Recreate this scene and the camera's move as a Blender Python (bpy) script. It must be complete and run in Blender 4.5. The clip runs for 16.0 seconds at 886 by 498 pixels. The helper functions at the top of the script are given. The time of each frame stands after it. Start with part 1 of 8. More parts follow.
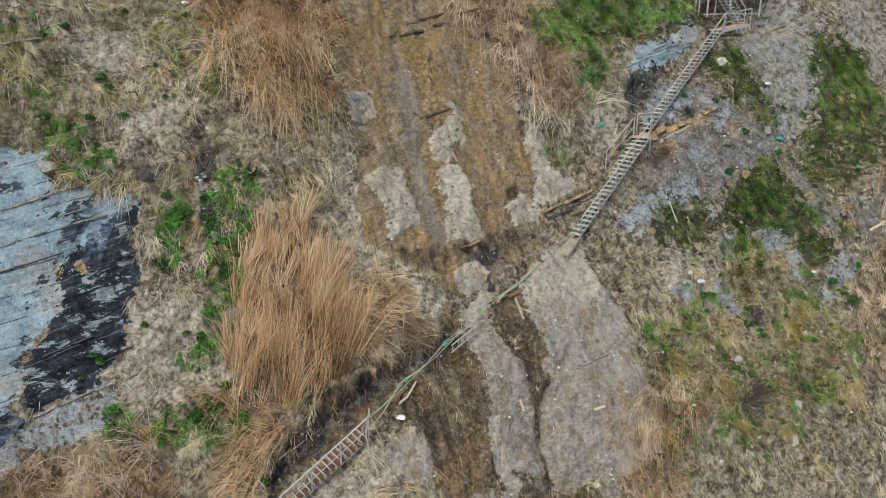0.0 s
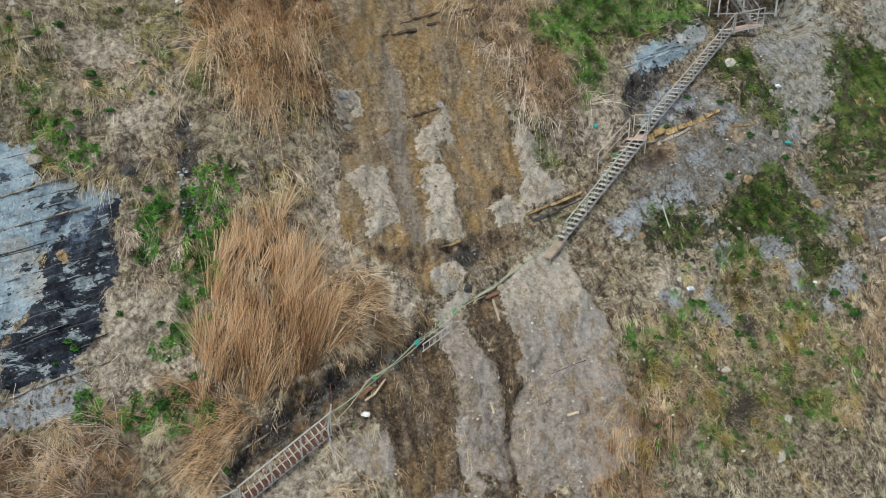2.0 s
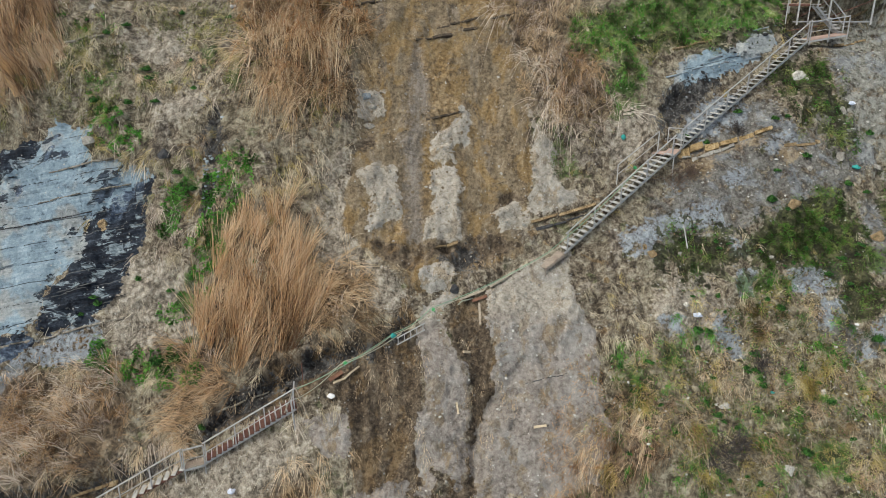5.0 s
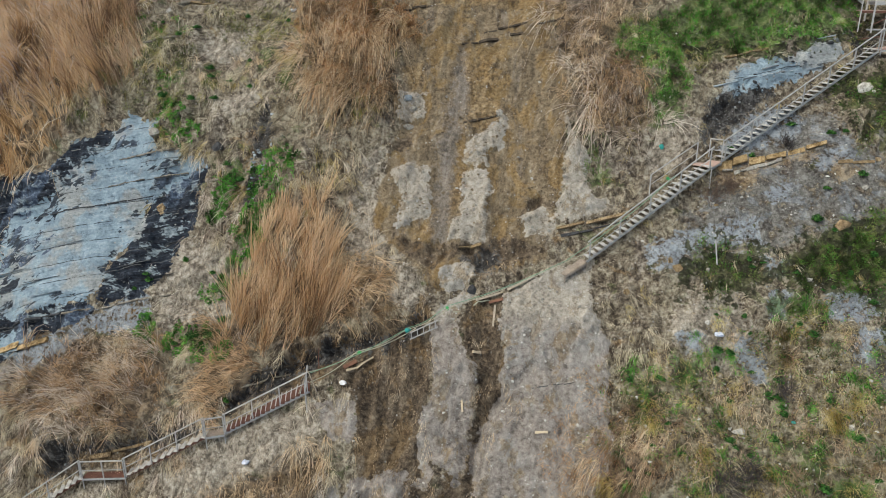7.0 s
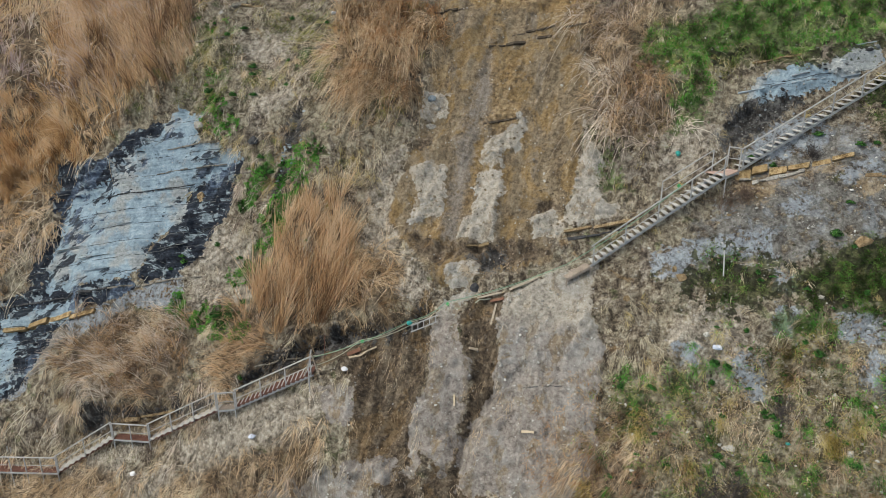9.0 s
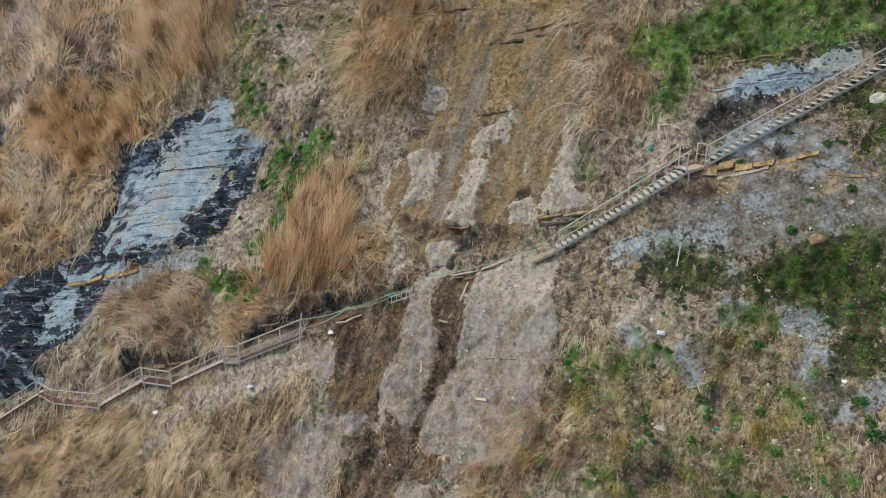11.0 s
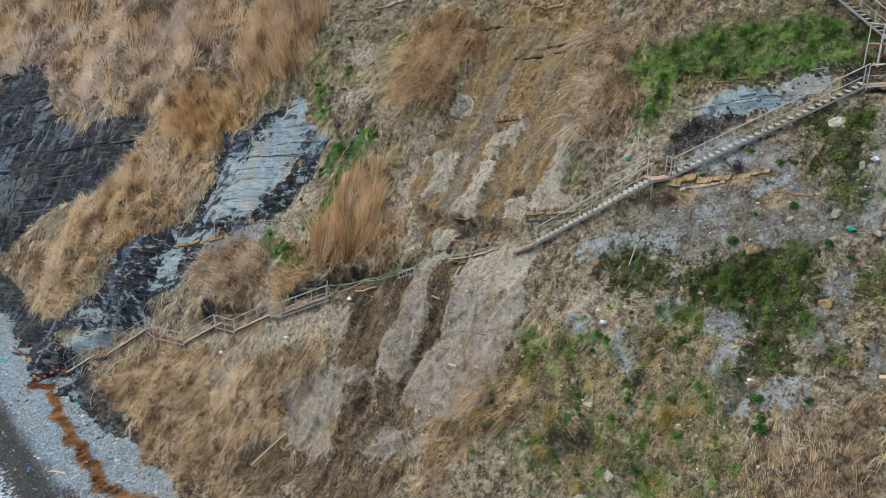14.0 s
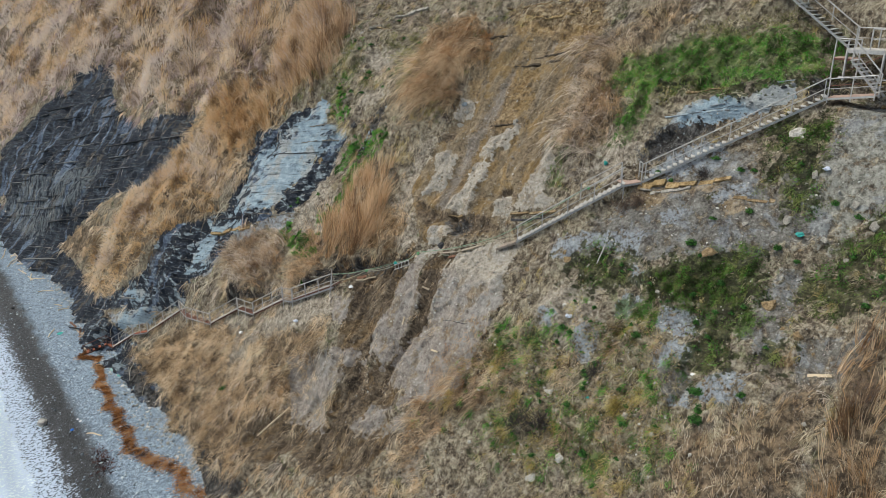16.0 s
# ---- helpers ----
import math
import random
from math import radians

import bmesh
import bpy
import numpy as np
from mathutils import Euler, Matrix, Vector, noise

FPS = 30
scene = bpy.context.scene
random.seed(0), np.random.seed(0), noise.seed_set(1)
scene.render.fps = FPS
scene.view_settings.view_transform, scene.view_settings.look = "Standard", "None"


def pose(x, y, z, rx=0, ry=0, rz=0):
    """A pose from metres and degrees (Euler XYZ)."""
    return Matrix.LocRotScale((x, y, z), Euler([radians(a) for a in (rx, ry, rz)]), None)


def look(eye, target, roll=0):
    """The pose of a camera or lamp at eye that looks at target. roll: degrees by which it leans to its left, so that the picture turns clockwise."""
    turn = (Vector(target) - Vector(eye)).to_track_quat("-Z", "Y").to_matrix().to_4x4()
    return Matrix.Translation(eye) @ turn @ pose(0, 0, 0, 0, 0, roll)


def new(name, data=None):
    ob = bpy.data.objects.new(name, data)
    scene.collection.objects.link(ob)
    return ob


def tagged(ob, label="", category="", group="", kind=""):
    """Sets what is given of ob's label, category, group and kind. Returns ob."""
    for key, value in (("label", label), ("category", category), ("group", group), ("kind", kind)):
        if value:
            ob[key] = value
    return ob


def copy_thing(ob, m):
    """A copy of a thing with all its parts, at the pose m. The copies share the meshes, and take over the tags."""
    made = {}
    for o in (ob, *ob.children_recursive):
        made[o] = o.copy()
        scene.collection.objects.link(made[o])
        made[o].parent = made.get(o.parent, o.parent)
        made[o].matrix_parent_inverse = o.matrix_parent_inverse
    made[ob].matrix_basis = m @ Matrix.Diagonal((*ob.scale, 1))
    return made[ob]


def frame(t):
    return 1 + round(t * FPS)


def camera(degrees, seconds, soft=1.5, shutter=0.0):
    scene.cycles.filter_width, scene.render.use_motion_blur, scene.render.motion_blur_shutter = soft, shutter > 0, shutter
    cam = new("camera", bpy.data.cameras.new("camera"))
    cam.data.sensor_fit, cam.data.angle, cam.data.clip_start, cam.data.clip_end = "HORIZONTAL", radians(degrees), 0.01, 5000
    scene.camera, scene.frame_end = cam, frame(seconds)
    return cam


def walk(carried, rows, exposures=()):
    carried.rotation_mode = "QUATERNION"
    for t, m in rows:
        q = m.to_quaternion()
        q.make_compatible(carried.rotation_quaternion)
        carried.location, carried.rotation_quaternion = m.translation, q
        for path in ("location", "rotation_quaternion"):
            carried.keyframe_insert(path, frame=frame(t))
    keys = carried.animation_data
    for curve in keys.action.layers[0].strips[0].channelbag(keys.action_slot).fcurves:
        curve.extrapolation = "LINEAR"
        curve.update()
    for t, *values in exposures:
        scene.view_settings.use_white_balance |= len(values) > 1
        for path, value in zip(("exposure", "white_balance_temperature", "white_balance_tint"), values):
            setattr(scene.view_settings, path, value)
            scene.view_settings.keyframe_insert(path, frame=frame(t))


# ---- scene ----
cam = camera(62.9, 16.0, soft=0.7)
METRES, EYE, TILT, LEAN, TURN = 42.0, 29.0, -19.3, 0.0, 0.0
ROWS = [
    (0.0, 0.0, 0.0, 0.0, 0.0, 0.0, -0.0),
    (0.5, 0.0156, 0.0002, 0.0004, 1.23, -0.05, -0.46),
    (1.0, 0.0324, 0.0005, 0.0011, 2.44, -0.12, -0.89),
    (1.5, 0.051, 0.0011, 0.0021, 3.37, -0.18, -1.21),
    (2.0, 0.0759, 0.0023, 0.0035, 4.36, -0.29, -1.54),
    (2.5, 0.107, 0.0042, 0.005, 5.86, -0.4, -2.07),
    (3.0, 0.1407, 0.0068, 0.0069, 8.04, -0.49, -2.85),
    (3.5, 0.1745, 0.01, 0.0093, 10.76, -0.67, -3.8),
    (4.0, 0.207, 0.0136, 0.0122, 13.57, -0.89, -4.77),
    (6.5, 0.3446, 0.0421, 0.0299, 26.72, -2.45, -9.06),
    (7.0, 0.3686, 0.0502, 0.0341, 29.11, -2.84, -9.78),
    (7.5, 0.3916, 0.0591, 0.0382, 31.3, -3.21, -10.42),
    (8.0, 0.4138, 0.0687, 0.0425, 33.44, -3.6, -11.04),
    (10.5, 0.5678, 0.1212, 0.0657, 44.31, -6.02, -13.65),
    (11.0, 0.6138, 0.1325, 0.0714, 46.8, -6.72, -14.19),
    (11.5, 0.6593, 0.1447, 0.0775, 49.59, -7.43, -14.81),
    (12.0, 0.7002, 0.1565, 0.084, 52.55, -8.23, -15.41),
    (12.5, 0.7376, 0.1698, 0.0912, 55.24, -8.93, -15.95),
    (13.0, 0.7718, 0.183, 0.102, 56.87, -9.33, -16.29),
    (13.5, 0.8028, 0.1942, 0.1157, 58.54, -9.87, -16.56),
    (14.0, 0.8322, 0.207, 0.1272, 60.72, -10.48, -16.93),
    (14.5, 0.8603, 0.2207, 0.1374, 62.55, -10.97, -17.25),
    (15.0, 0.8868, 0.2346, 0.1471, 63.95, -11.36, -17.46),
    (15.5, 0.912, 0.2492, 0.1554, 65.3, -11.76, -17.66),
    (16.0, 0.9361, 0.2643, 0.1626, 66.69, -12.19, -17.84),
]
walk(cam, [(t, pose(0, 0, EYE, TILT, LEAN, TURN) @ pose(METRES * x, METRES * y, METRES * z, 90 + pitch, roll, yaw)) for t, x, y, z, yaw, pitch, roll in ROWS],
     exposures=[(0.0, 0.43, 6450, 2), (16.0, 0.42, 6450, 2)])

# ---- light ----
world = bpy.data.worlds.new("overcast_sky")
scene.world = world
world.use_nodes = True
sky = world.node_tree.nodes.new("ShaderNodeTexSky")
sky.sky_type = "NISHITA"
sky.sun_disc = False
sky.sun_elevation, sky.sun_rotation = radians(56), radians(206)
sky.air_density, sky.dust_density, sky.ozone_density = 1.0, 6.0, 1.0
background = world.node_tree.nodes["Background"]
background.inputs["Strength"].default_value = 0.10
world.node_tree.links.new(sky.outputs["Color"], background.inputs["Color"])
sun = new("sun", bpy.data.lights.new("sun", "SUN"))
sun.data.energy, sun.data.angle, sun.data.color = 1.35, radians(16), (1.0, 0.98, 0.95)
sun.matrix_world = look((0, 0, 0), (0.28, 0.57, -0.95))

# ---- the slope's own frame: along the strike, up the dip, out of the face ----
C0 = np.array((3.715, 27.488, 16.514))
NRM = np.array((0.2769, -0.7212, 0.635))
NRM /= np.linalg.norm(NRM)
STRIKE = np.array((0.9336, 0.3584, 0.0))
STRIKE /= np.linalg.norm(STRIKE)
DIP = np.cross(NRM, STRIKE)
INLAND = np.array((-NRM[0], -NRM[1], 0.0))
INLAND /= np.linalg.norm(INLAND)
UP = np.array((0.0, 0.0, 1.0))
BED = 0.27  # how far the beds climb along the strike
rng = np.random.default_rng(7)


def sm(x):
    x = np.clip(x, 0, 1)
    return x * x * (3 - 2 * x)


def lattice(ix, iy, seed):
    h = (ix.astype(np.int64) * 374761393 + iy.astype(np.int64) * 668265263 + seed * 974711) & 0xFFFFFFFF
    h = ((h ^ (h >> 13)) * 1274126177) & 0xFFFFFFFF
    return ((h ^ (h >> 16)) & 0xFFFF) / 32767.5 - 1


def value_noise(x, y, seed=0):
    fx, fy = np.floor(x), np.floor(y)
    u, v = x - fx, y - fy
    u, v = u * u * (3 - 2 * u), v * v * (3 - 2 * v)
    a, b = lattice(fx, fy, seed), lattice(fx + 1, fy, seed)
    c, e = lattice(fx, fy + 1, seed), lattice(fx + 1, fy + 1, seed)
    return (a * (1 - u) + b * u) * (1 - v) + (c * (1 - u) + e * u) * v


def fbm(x, y, octaves=4, seed=0):
    total, amp = 0, 0.5
    for k in range(octaves):
        total = total + amp * value_noise(x * 2 ** k + 17.3 * k, y * 2 ** k - 9.1 * k, seed + k)
        amp *= 0.5
    return total


ZONES = {}


def zone(kind, *corners):
    """A patch of one ground cover, as an outline along the strike and up the dip."""
    ZONES.setdefault(kind, []).append(np.array(corners))


def depth_in(poly, s, d):
    """Metres inside the outline (outside: minus)."""
    out = np.full(s.shape, -2.0)
    lo, hi = poly.min(0) - 2, poly.max(0) + 2
    near = (s > lo[0]) & (s < hi[0]) & (d > lo[1]) & (d < hi[1])
    x, y = s[near], d[near]
    best, inside = np.full(x.shape, 9.0), np.zeros(x.shape, bool)
    for (ax, ay), (bx, by) in zip(poly, np.roll(poly, -1, 0)):
        ex, ey = bx - ax, by - ay
        k = np.clip(((x - ax) * ex + (y - ay) * ey) / max(ex * ex + ey * ey, 1e-9), 0, 1)
        best = np.minimum(best, np.hypot(x - ax - k * ex, y - ay - k * ey))
        if by != ay:
            inside ^= ((ay > y) != (by > y)) & (x < ax + (y - ay) * ex / ey)
    out[near] = np.clip(np.where(inside, best, -best), -2, 2)
    return out


def depth_of(kind, s, d):
    out = np.full(s.shape, -2.0)
    for poly in ZONES.get(kind, ()):
        out = np.maximum(out, depth_in(poly, s, d))
    return out


zone("reed", (-10.6, 4.6), (-8.8, 4.8), (-7.8, 2.6), (-7.3, 0.4), (-8.4, -1.3), (-10.4, -2.2), (-12.2, -1.5), (-11.6, 2.0))
zone("reed", (-11.7, 15.7), (-9.2, 17.0), (-6.4, 15.5), (-5.8, 13.4), (-6.6, 10.6), (-8.1, 9.7), (-9.9, 10.0), (-10.9, 12.7))
zone("reed", (0.9, 16.8), (3.8, 16.3), (4.1, 12.5), (5.9, 11.9), (6.0, 9.7), (4.4, 9.1), (2.9, 9.3), (2.3, 12.4), (1.2, 13.6))
zone("reed", (-12.4, -1.2), (-11.1, -1.3), (-10.4, -2.5), (-11.2, -4.3), (-12.6, -4.7), (-12.9, -3.2))
zone("reed", (-28.7, 15.9), (-19.5, 15.9), (-18.6, 11.9), (-19.8, 9.6), (-23.2, 9.3), (-25.9, 8.4))
zone("reed", (-35.2, 5.9), (-33.4, 7.3), (-26.0, 8.9), (-20.8, 8.9), (-20.0, 11.2), (-22.0, 7.3), (-26.2, 3.8), (-32.7, 3.2))
zone("reed", (-20.4, -3.2), (-19.6, -2.3), (-18.4, -1.8), (-16.0, -2.0), (-14.8, -2.4), (-14.2, -4.2), (-15.4, -5.8), (-18.3, -6.5), (-20.8, -6.0), (-22.0, -5.4), (-21.6, -4.0))
zone("reed", (-29.2, -16.3), (-25.1, -11.7), (-20.6, -10.8), (-20.3, -12.8), (-20.9, -15.9), (-20.6, -18.6), (-24.7, -17.0))
zone("reed", (-20.6, -18.6), (-17.2, -12.1), (-12.1, -8.1), (-7.1, -5.7), (-7.0, -8.8), (-6.3, -12.3), (-7.5, -16.6), (-15.8, -19.1))
zone("reed", (-133.7, 17.4), (-59.8, 18.3), (-22.9, 18.0), (-20.7, 14.3), (-22.9, 9.7), (-28.1, 7.9), (-38.0, 5.6), (-57.7, 4.7), (-64.7, 9.1), (-79.9, 4.6), (-92.6, -5.6))
zone("reed", (-43.4, -8.5), (-41.4, -2.9), (-36.0, 2.8), (-33.4, 4.9), (-24.8, 4.8), (-25.5, 2.2), (-27.5, -0.8), (-29.0, -3.3), (-38.4, -7.6), (-46.2, -13.0))
zone("reed", (16.0, -5.6), (15.8, -2.8), (18.6, -0.7), (20.1, 1.8), (20.8, -3.2), (16.6, -6.5))
zone("reed", (2.2, 14.8), (3.1, 16.8), (5.0, 19.2), (7.1, 19.1), (5.4, 16.1), (4.1, 14.2), (5.0, 11.7), (3.5, 9.3), (2.2, 11.0))
zone("olive", (4.3, -2.0), (10.1, -0.8), (13.0, -1.2), (16.8, -3.9), (13.8, -6.7), (9.6, -6.0), (5.6, -5.6), (4.3, -3.7))
zone("olive", (2.3, -8.6), (3.3, -5.2), (4.3, -3.2), (4.5, -1.9), (7.2, -0.8), (8.6, 1.0), (8.6, -1.0), (5.7, -4.6), (4.2, -8.0))
zone("olive", (4.5, -3.2), (7.7, -0.1), (13.2, 1.8), (15.2, -1.3), (15.4, -4.6), (9.3, -7.6), (6.5, -5.6))
zone("pale", (-27.3, -7.4), (-24.4, -4.8), (-23.6, -3.6), (-22.3, -3.3), (-23.8, -5.7), (-25.7, -7.6))
zone("ochre", (-5.0, 17.6), (-1.9, 18.7), (0.4, 18.3), (-0.6, 16.2), (-3.8, 16.4))
zone("soil", (-16.5, 0.6), (-16.0, 1.5), (-14.6, 2.4), (-14.4, 3.0), (-13.8, 1.4), (-14.2, -0.2), (-15.6, -0.3), (-16.3, -0.1))
zone("soil", (-14.6, 1.4), (-13.5, 2.5), (-12.8, 2.0), (-13.3, -0.7), (-14.1, -0.7))
zone("soil", (-13.1, -0.0), (-11.9, 0.7), (-11.6, -0.6), (-12.3, -1.2), (-13.2, -0.8))
zone("soil", (-6.7, 6.0), (-6.1, 7.4), (-6.4, 8.2), (-7.4, 6.5), (-7.0, 4.2), (-5.2, 3.6), (-5.8, 4.6))
zone("soil", (-16.3, -10.2), (-14.8, -8.7), (-13.8, -8.8), (-15.9, -13.0), (-17.9, -14.5), (-18.0, -12.4))
zone("pit_and_shade", (-2.1, 2.9), (-0.8, 3.4), (-0.3, 2.9), (-1.0, 2.1), (-1.4, 2.3))
zone("green", (11.0, 3.2), (12.1, 4.1), (13.7, 5.0), (15.6, 5.5), (16.3, 5.2), (15.9, 4.3), (13.1, 3.2), (11.3, 2.6))
zone("green", (16.1, 3.8), (17.0, 2.9), (16.7, 1.8), (16.1, 2.7))
zone("sand", (24.7, 15.8), (27.4, 15.8), (27.8, 13.3), (25.5, 9.5), (25.0, 11.4), (24.3, 13.4))
zone("chalk", (17.5, 15.1), (21.6, 15.0), (21.1, 11.5), (19.8, 8.6), (18.2, 9.1), (16.5, 10.3), (16.7, 12.5))
zone("moss", (22.4, 13.0), (23.4, 12.6), (23.9, 11.8), (24.5, 8.4), (22.0, 4.8), (20.5, 5.2), (20.5, 8.9), (21.5, 13.1))
zone("green", (22.8, 11.5), (24.6, 11.6), (24.1, 9.1), (22.1, 8.8))
zone("chalk", (9.6, 10.0), (13.3, 10.5), (14.4, 9.0), (13.5, 7.7), (15.1, 7.3), (15.0, 5.6), (11.9, 4.7), (9.0, 4.1), (7.9, 5.5), (9.3, 7.5))
zone("moss", (14.2, 12.7), (16.1, 12.8), (16.6, 11.4), (14.8, 9.0), (14.7, 10.4), (13.7, 11.5))
zone("ochre", (8.8, 7.7), (12.5, 8.7), (13.0, 8.3), (10.4, 7.7), (10.5, 7.0), (9.3, 6.5), (8.6, 7.2))
zone("ochre", (13.4, 8.3), (14.3, 7.8), (13.6, 7.2), (12.9, 7.5))
zone("pit_and_shade", (14.5, 14.7), (15.4, 15.5), (16.2, 14.7), (14.8, 13.8))
zone("olive", (4.1, 13.5), (4.1, 15.0), (8.2, 17.3), (9.3, 18.4), (12.1, 18.8), (14.9, 16.3), (15.1, 15.1), (13.1, 14.9), (10.2, 13.6), (7.4, 11.9))
zone("moss", (6.9, 13.7), (9.7, 14.0), (9.8, 13.4), (7.5, 13.1))
zone("bluedk", (-84.7, -13.8), (-78.1, -8.7), (-67.0, -5.3), (-53.9, -2.2), (-58.5, -7.8), (-67.6, -14.5))
zone("bluesoil", (-26.2, -5.7), (-24.3, -4.7), (-24.2, -7.1), (-25.7, -7.0))
zone("bluesoil", (-37.1, -14.7), (-33.7, -12.7), (-31.7, -13.4), (-34.3, -14.9))
zone("reed", (-59.9, -13.9), (-57.4, -10.0), (-48.3, -7.7), (-51.5, -12.4))
zone("black", (-86.7, -12.5), (-90.8, -7.0), (-83.3, -0.7), (-76.9, 4.1), (-71.7, 1.6), (-72.5, -2.4), (-74.6, -6.7))
zone("pit_and_shade", (-12.4, 9.7), (-11.9, 9.7), (-11.8, 7.4), (-12.2, 5.3), (-12.5, 5.6), (-12.2, 7.5))
zone("soil", (-16.4, 1.5), (-14.9, 2.3), (-14.4, 1.4), (-15.6, 0.3), (-16.5, 0.5))
zone("olive", (-18.9, 12.5), (-17.7, 13.4), (-16.3, 11.9), (-16.0, 10.2), (-16.7, 8.5), (-19.0, 8.8))
zone("olive", (-16.3, 15.3), (-12.0, 15.6), (-11.6, 13.7), (-13.9, 12.8), (-15.5, 13.3))
zone("green", (-17.6, 11.1), (-16.9, 11.3), (-16.4, 11.0), (-16.5, 10.4), (-17.3, 10.6))
zone("green", (-17.4, 13.8), (-16.9, 13.7), (-16.9, 13.3), (-17.3, 13.4))
zone("green", (-11.6, 12.2), (-10.8, 12.2), (-11.1, 10.5), (-11.6, 10.5))
zone("green", (-12.9, 12.9), (-12.5, 12.8), (-12.6, 11.5), (-12.9, 11.6))
zone("green", (-18.8, 13.3), (-18.2, 13.1), (-18.3, 12.4), (-18.8, 12.2))
zone("green", (-15.4, 11.5), (-15.0, 11.4), (-15.1, 10.8), (-15.3, 10.9))
zone("olive", (11.3, 1.5), (13.7, 1.5), (13.5, 0.2), (11.5, 0.4))
zone("olive", (13.9, -3.4), (15.9, -3.8), (15.2, -5.5), (12.6, -5.8), (10.9, -6.5), (9.3, -6.0), (11.1, -5.0))
zone("green", (12.6, -5.0), (13.9, -5.0), (13.8, -6.0), (12.6, -5.9))
zone("green", (6.6, -6.7), (7.3, -6.9), (6.9, -7.5), (6.3, -7.3))
zone("green", (5.2, -1.9), (6.6, -1.9), (5.9, -4.0), (5.1, -3.8))
zone("green", (7.1, -1.1), (7.9, -1.0), (7.4, -2.2), (6.6, -2.1))
zone("green", (7.8, -5.0), (8.3, -5.3), (7.5, -6.6), (7.1, -6.3))
zone("moss", (15.5, 12.6), (16.3, 11.8), (17.0, 8.6), (16.2, 7.7), (15.4, 9.8), (14.8, 10.8))
zone("moss", (23.8, 13.5), (25.0, 11.9), (21.8, 6.2), (20.8, 7.6))
zone("soil", (1.5, -8.4), (2.7, -6.2), (4.5, -7.8), (4.7, -11.4))
zone("pit_and_shade", (-31.9, -16.5), (-27.9, -16.3), (-23.3, -16.9), (-20.7, -16.7), (-16.3, -17.6), (-9.9, -16.9), (-4.9, -16.5), (-13.7, -20.8), (-18.2, -19.7), (-23.1, -18.3), (-29.4, -17.4))
zone("soil", (-23.7, -12.2), (-20.3, -9.4), (-16.3, -8.2), (-18.9, -12.3), (-20.2, -15.6))
zone("soil", (-14.8, -7.8), (-9.5, -4.4), (-6.3, -3.8), (-7.8, -6.3), (-12.5, -8.7))
zone("soil", (6.5, 0.8), (9.2, 2.3), (10.0, 0.7), (9.2, -1.4), (7.4, -0.8))
zone("sand", (17.6, 14.8), (21.0, 15.9), (22.1, 15.2), (21.7, 13.0), (20.3, 10.3), (18.8, 7.7), (17.6, 7.5), (17.5, 9.7), (17.3, 12.1))
zone("moss", (21.3, 11.7), (23.0, 13.0), (20.6, 7.0), (18.6, 4.9), (18.9, 7.0))
zone("ochre", (-0.8, 16.6), (0.4, 19.2), (1.6, 18.0), (2.0, 14.4))
zone("soil", (-16.7, 13.5), (-14.0, 14.2), (-13.7, 12.2), (-15.9, 11.6))
zone("soil", (-14.8, 10.1), (-12.9, 11.1), (-12.4, 9.8), (-13.9, 8.5))
zone("soil", (5.8, 9.7), (8.0, 9.9), (7.3, 7.8), (5.4, 7.1))
zone("ochre", (-18.8, -7.2), (-15.9, -6.6), (-15.7, -7.0), (-18.7, -7.4))
zone("black", (-96, -12), (-78, -14), (-60, -13), (-46, -14), (-38, -15), (-30, -15.5), (-27, -17.5), (-21, -18.5), (-20, -22), (-96, -22))

zone("scar", (-6.5, 17.0), (1.1, 17.4), (1.1, 14.5), (1.9, 12.7), (2.4, 10.4), (2.0, 8.7), (2.1, 6.1), (1.4, 4.1), (1.6, 3.2), (-0.3, 2.4), (-1.5, 1.8), (-3.2, 1.2), (-3.9, 2.1), (-5.1, 3.1), (-6.3, 4.2), (-6.3, 5.8), (-6.0, 7.2), (-5.7, 9.0), (-6.1, 10.4), (-5.8, 11.9), (-6.2, 14.0))
zone("pale", (-5.9, 11.0), (-4.7, 11.1), (-4.7, 9.8), (-5.8, 9.6))
zone("pale", (-4.8, 7.4), (-4.1, 7.1), (-3.8, 4.9), (-4.5, 4.4), (-5.2, 4.2), (-5.1, 5.7), (-5.8, 6.9))
zone("pale", (-1.6, 9.3), (-0.9, 9.8), (-1.1, 10.2), (-0.6, 10.1), (-0.8, 8.6), (-1.5, 8.1), (-1.4, 7.5), (-2.4, 7.5), (-2.6, 8.2), (-2.1, 9.0))
zone("pale", (-2.5, 7.1), (-1.4, 7.2), (-1.1, 6.4), (-1.3, 5.5), (-1.2, 4.4), (-1.3, 3.7), (-2.8, 3.7), (-2.7, 4.7), (-2.4, 4.9))
zone("pale", (2.0, 10.3), (2.5, 8.9), (3.1, 8.4), (3.2, 6.5), (3.5, 6.0), (4.0, 6.1), (4.0, 5.5), (2.5, 4.9), (1.8, 5.2), (2.1, 6.1), (2.2, 8.1))
zone("pale", (-2.9, 2.2), (-2.3, 2.7), (-1.6, 2.6), (-1.4, 2.0), (-2.2, 1.3), (-2.9, 1.5))
zone("pale", (0.4, 5.0), (1.2, 5.5), (1.8, 5.0), (1.7, 4.4), (0.6, 4.2))
zone("pale", (-2.8, 0.6), (-1.6, 1.6), (-1.4, 1.2), (-2.0, 0.5), (-1.9, -0.3), (-2.9, -0.6))
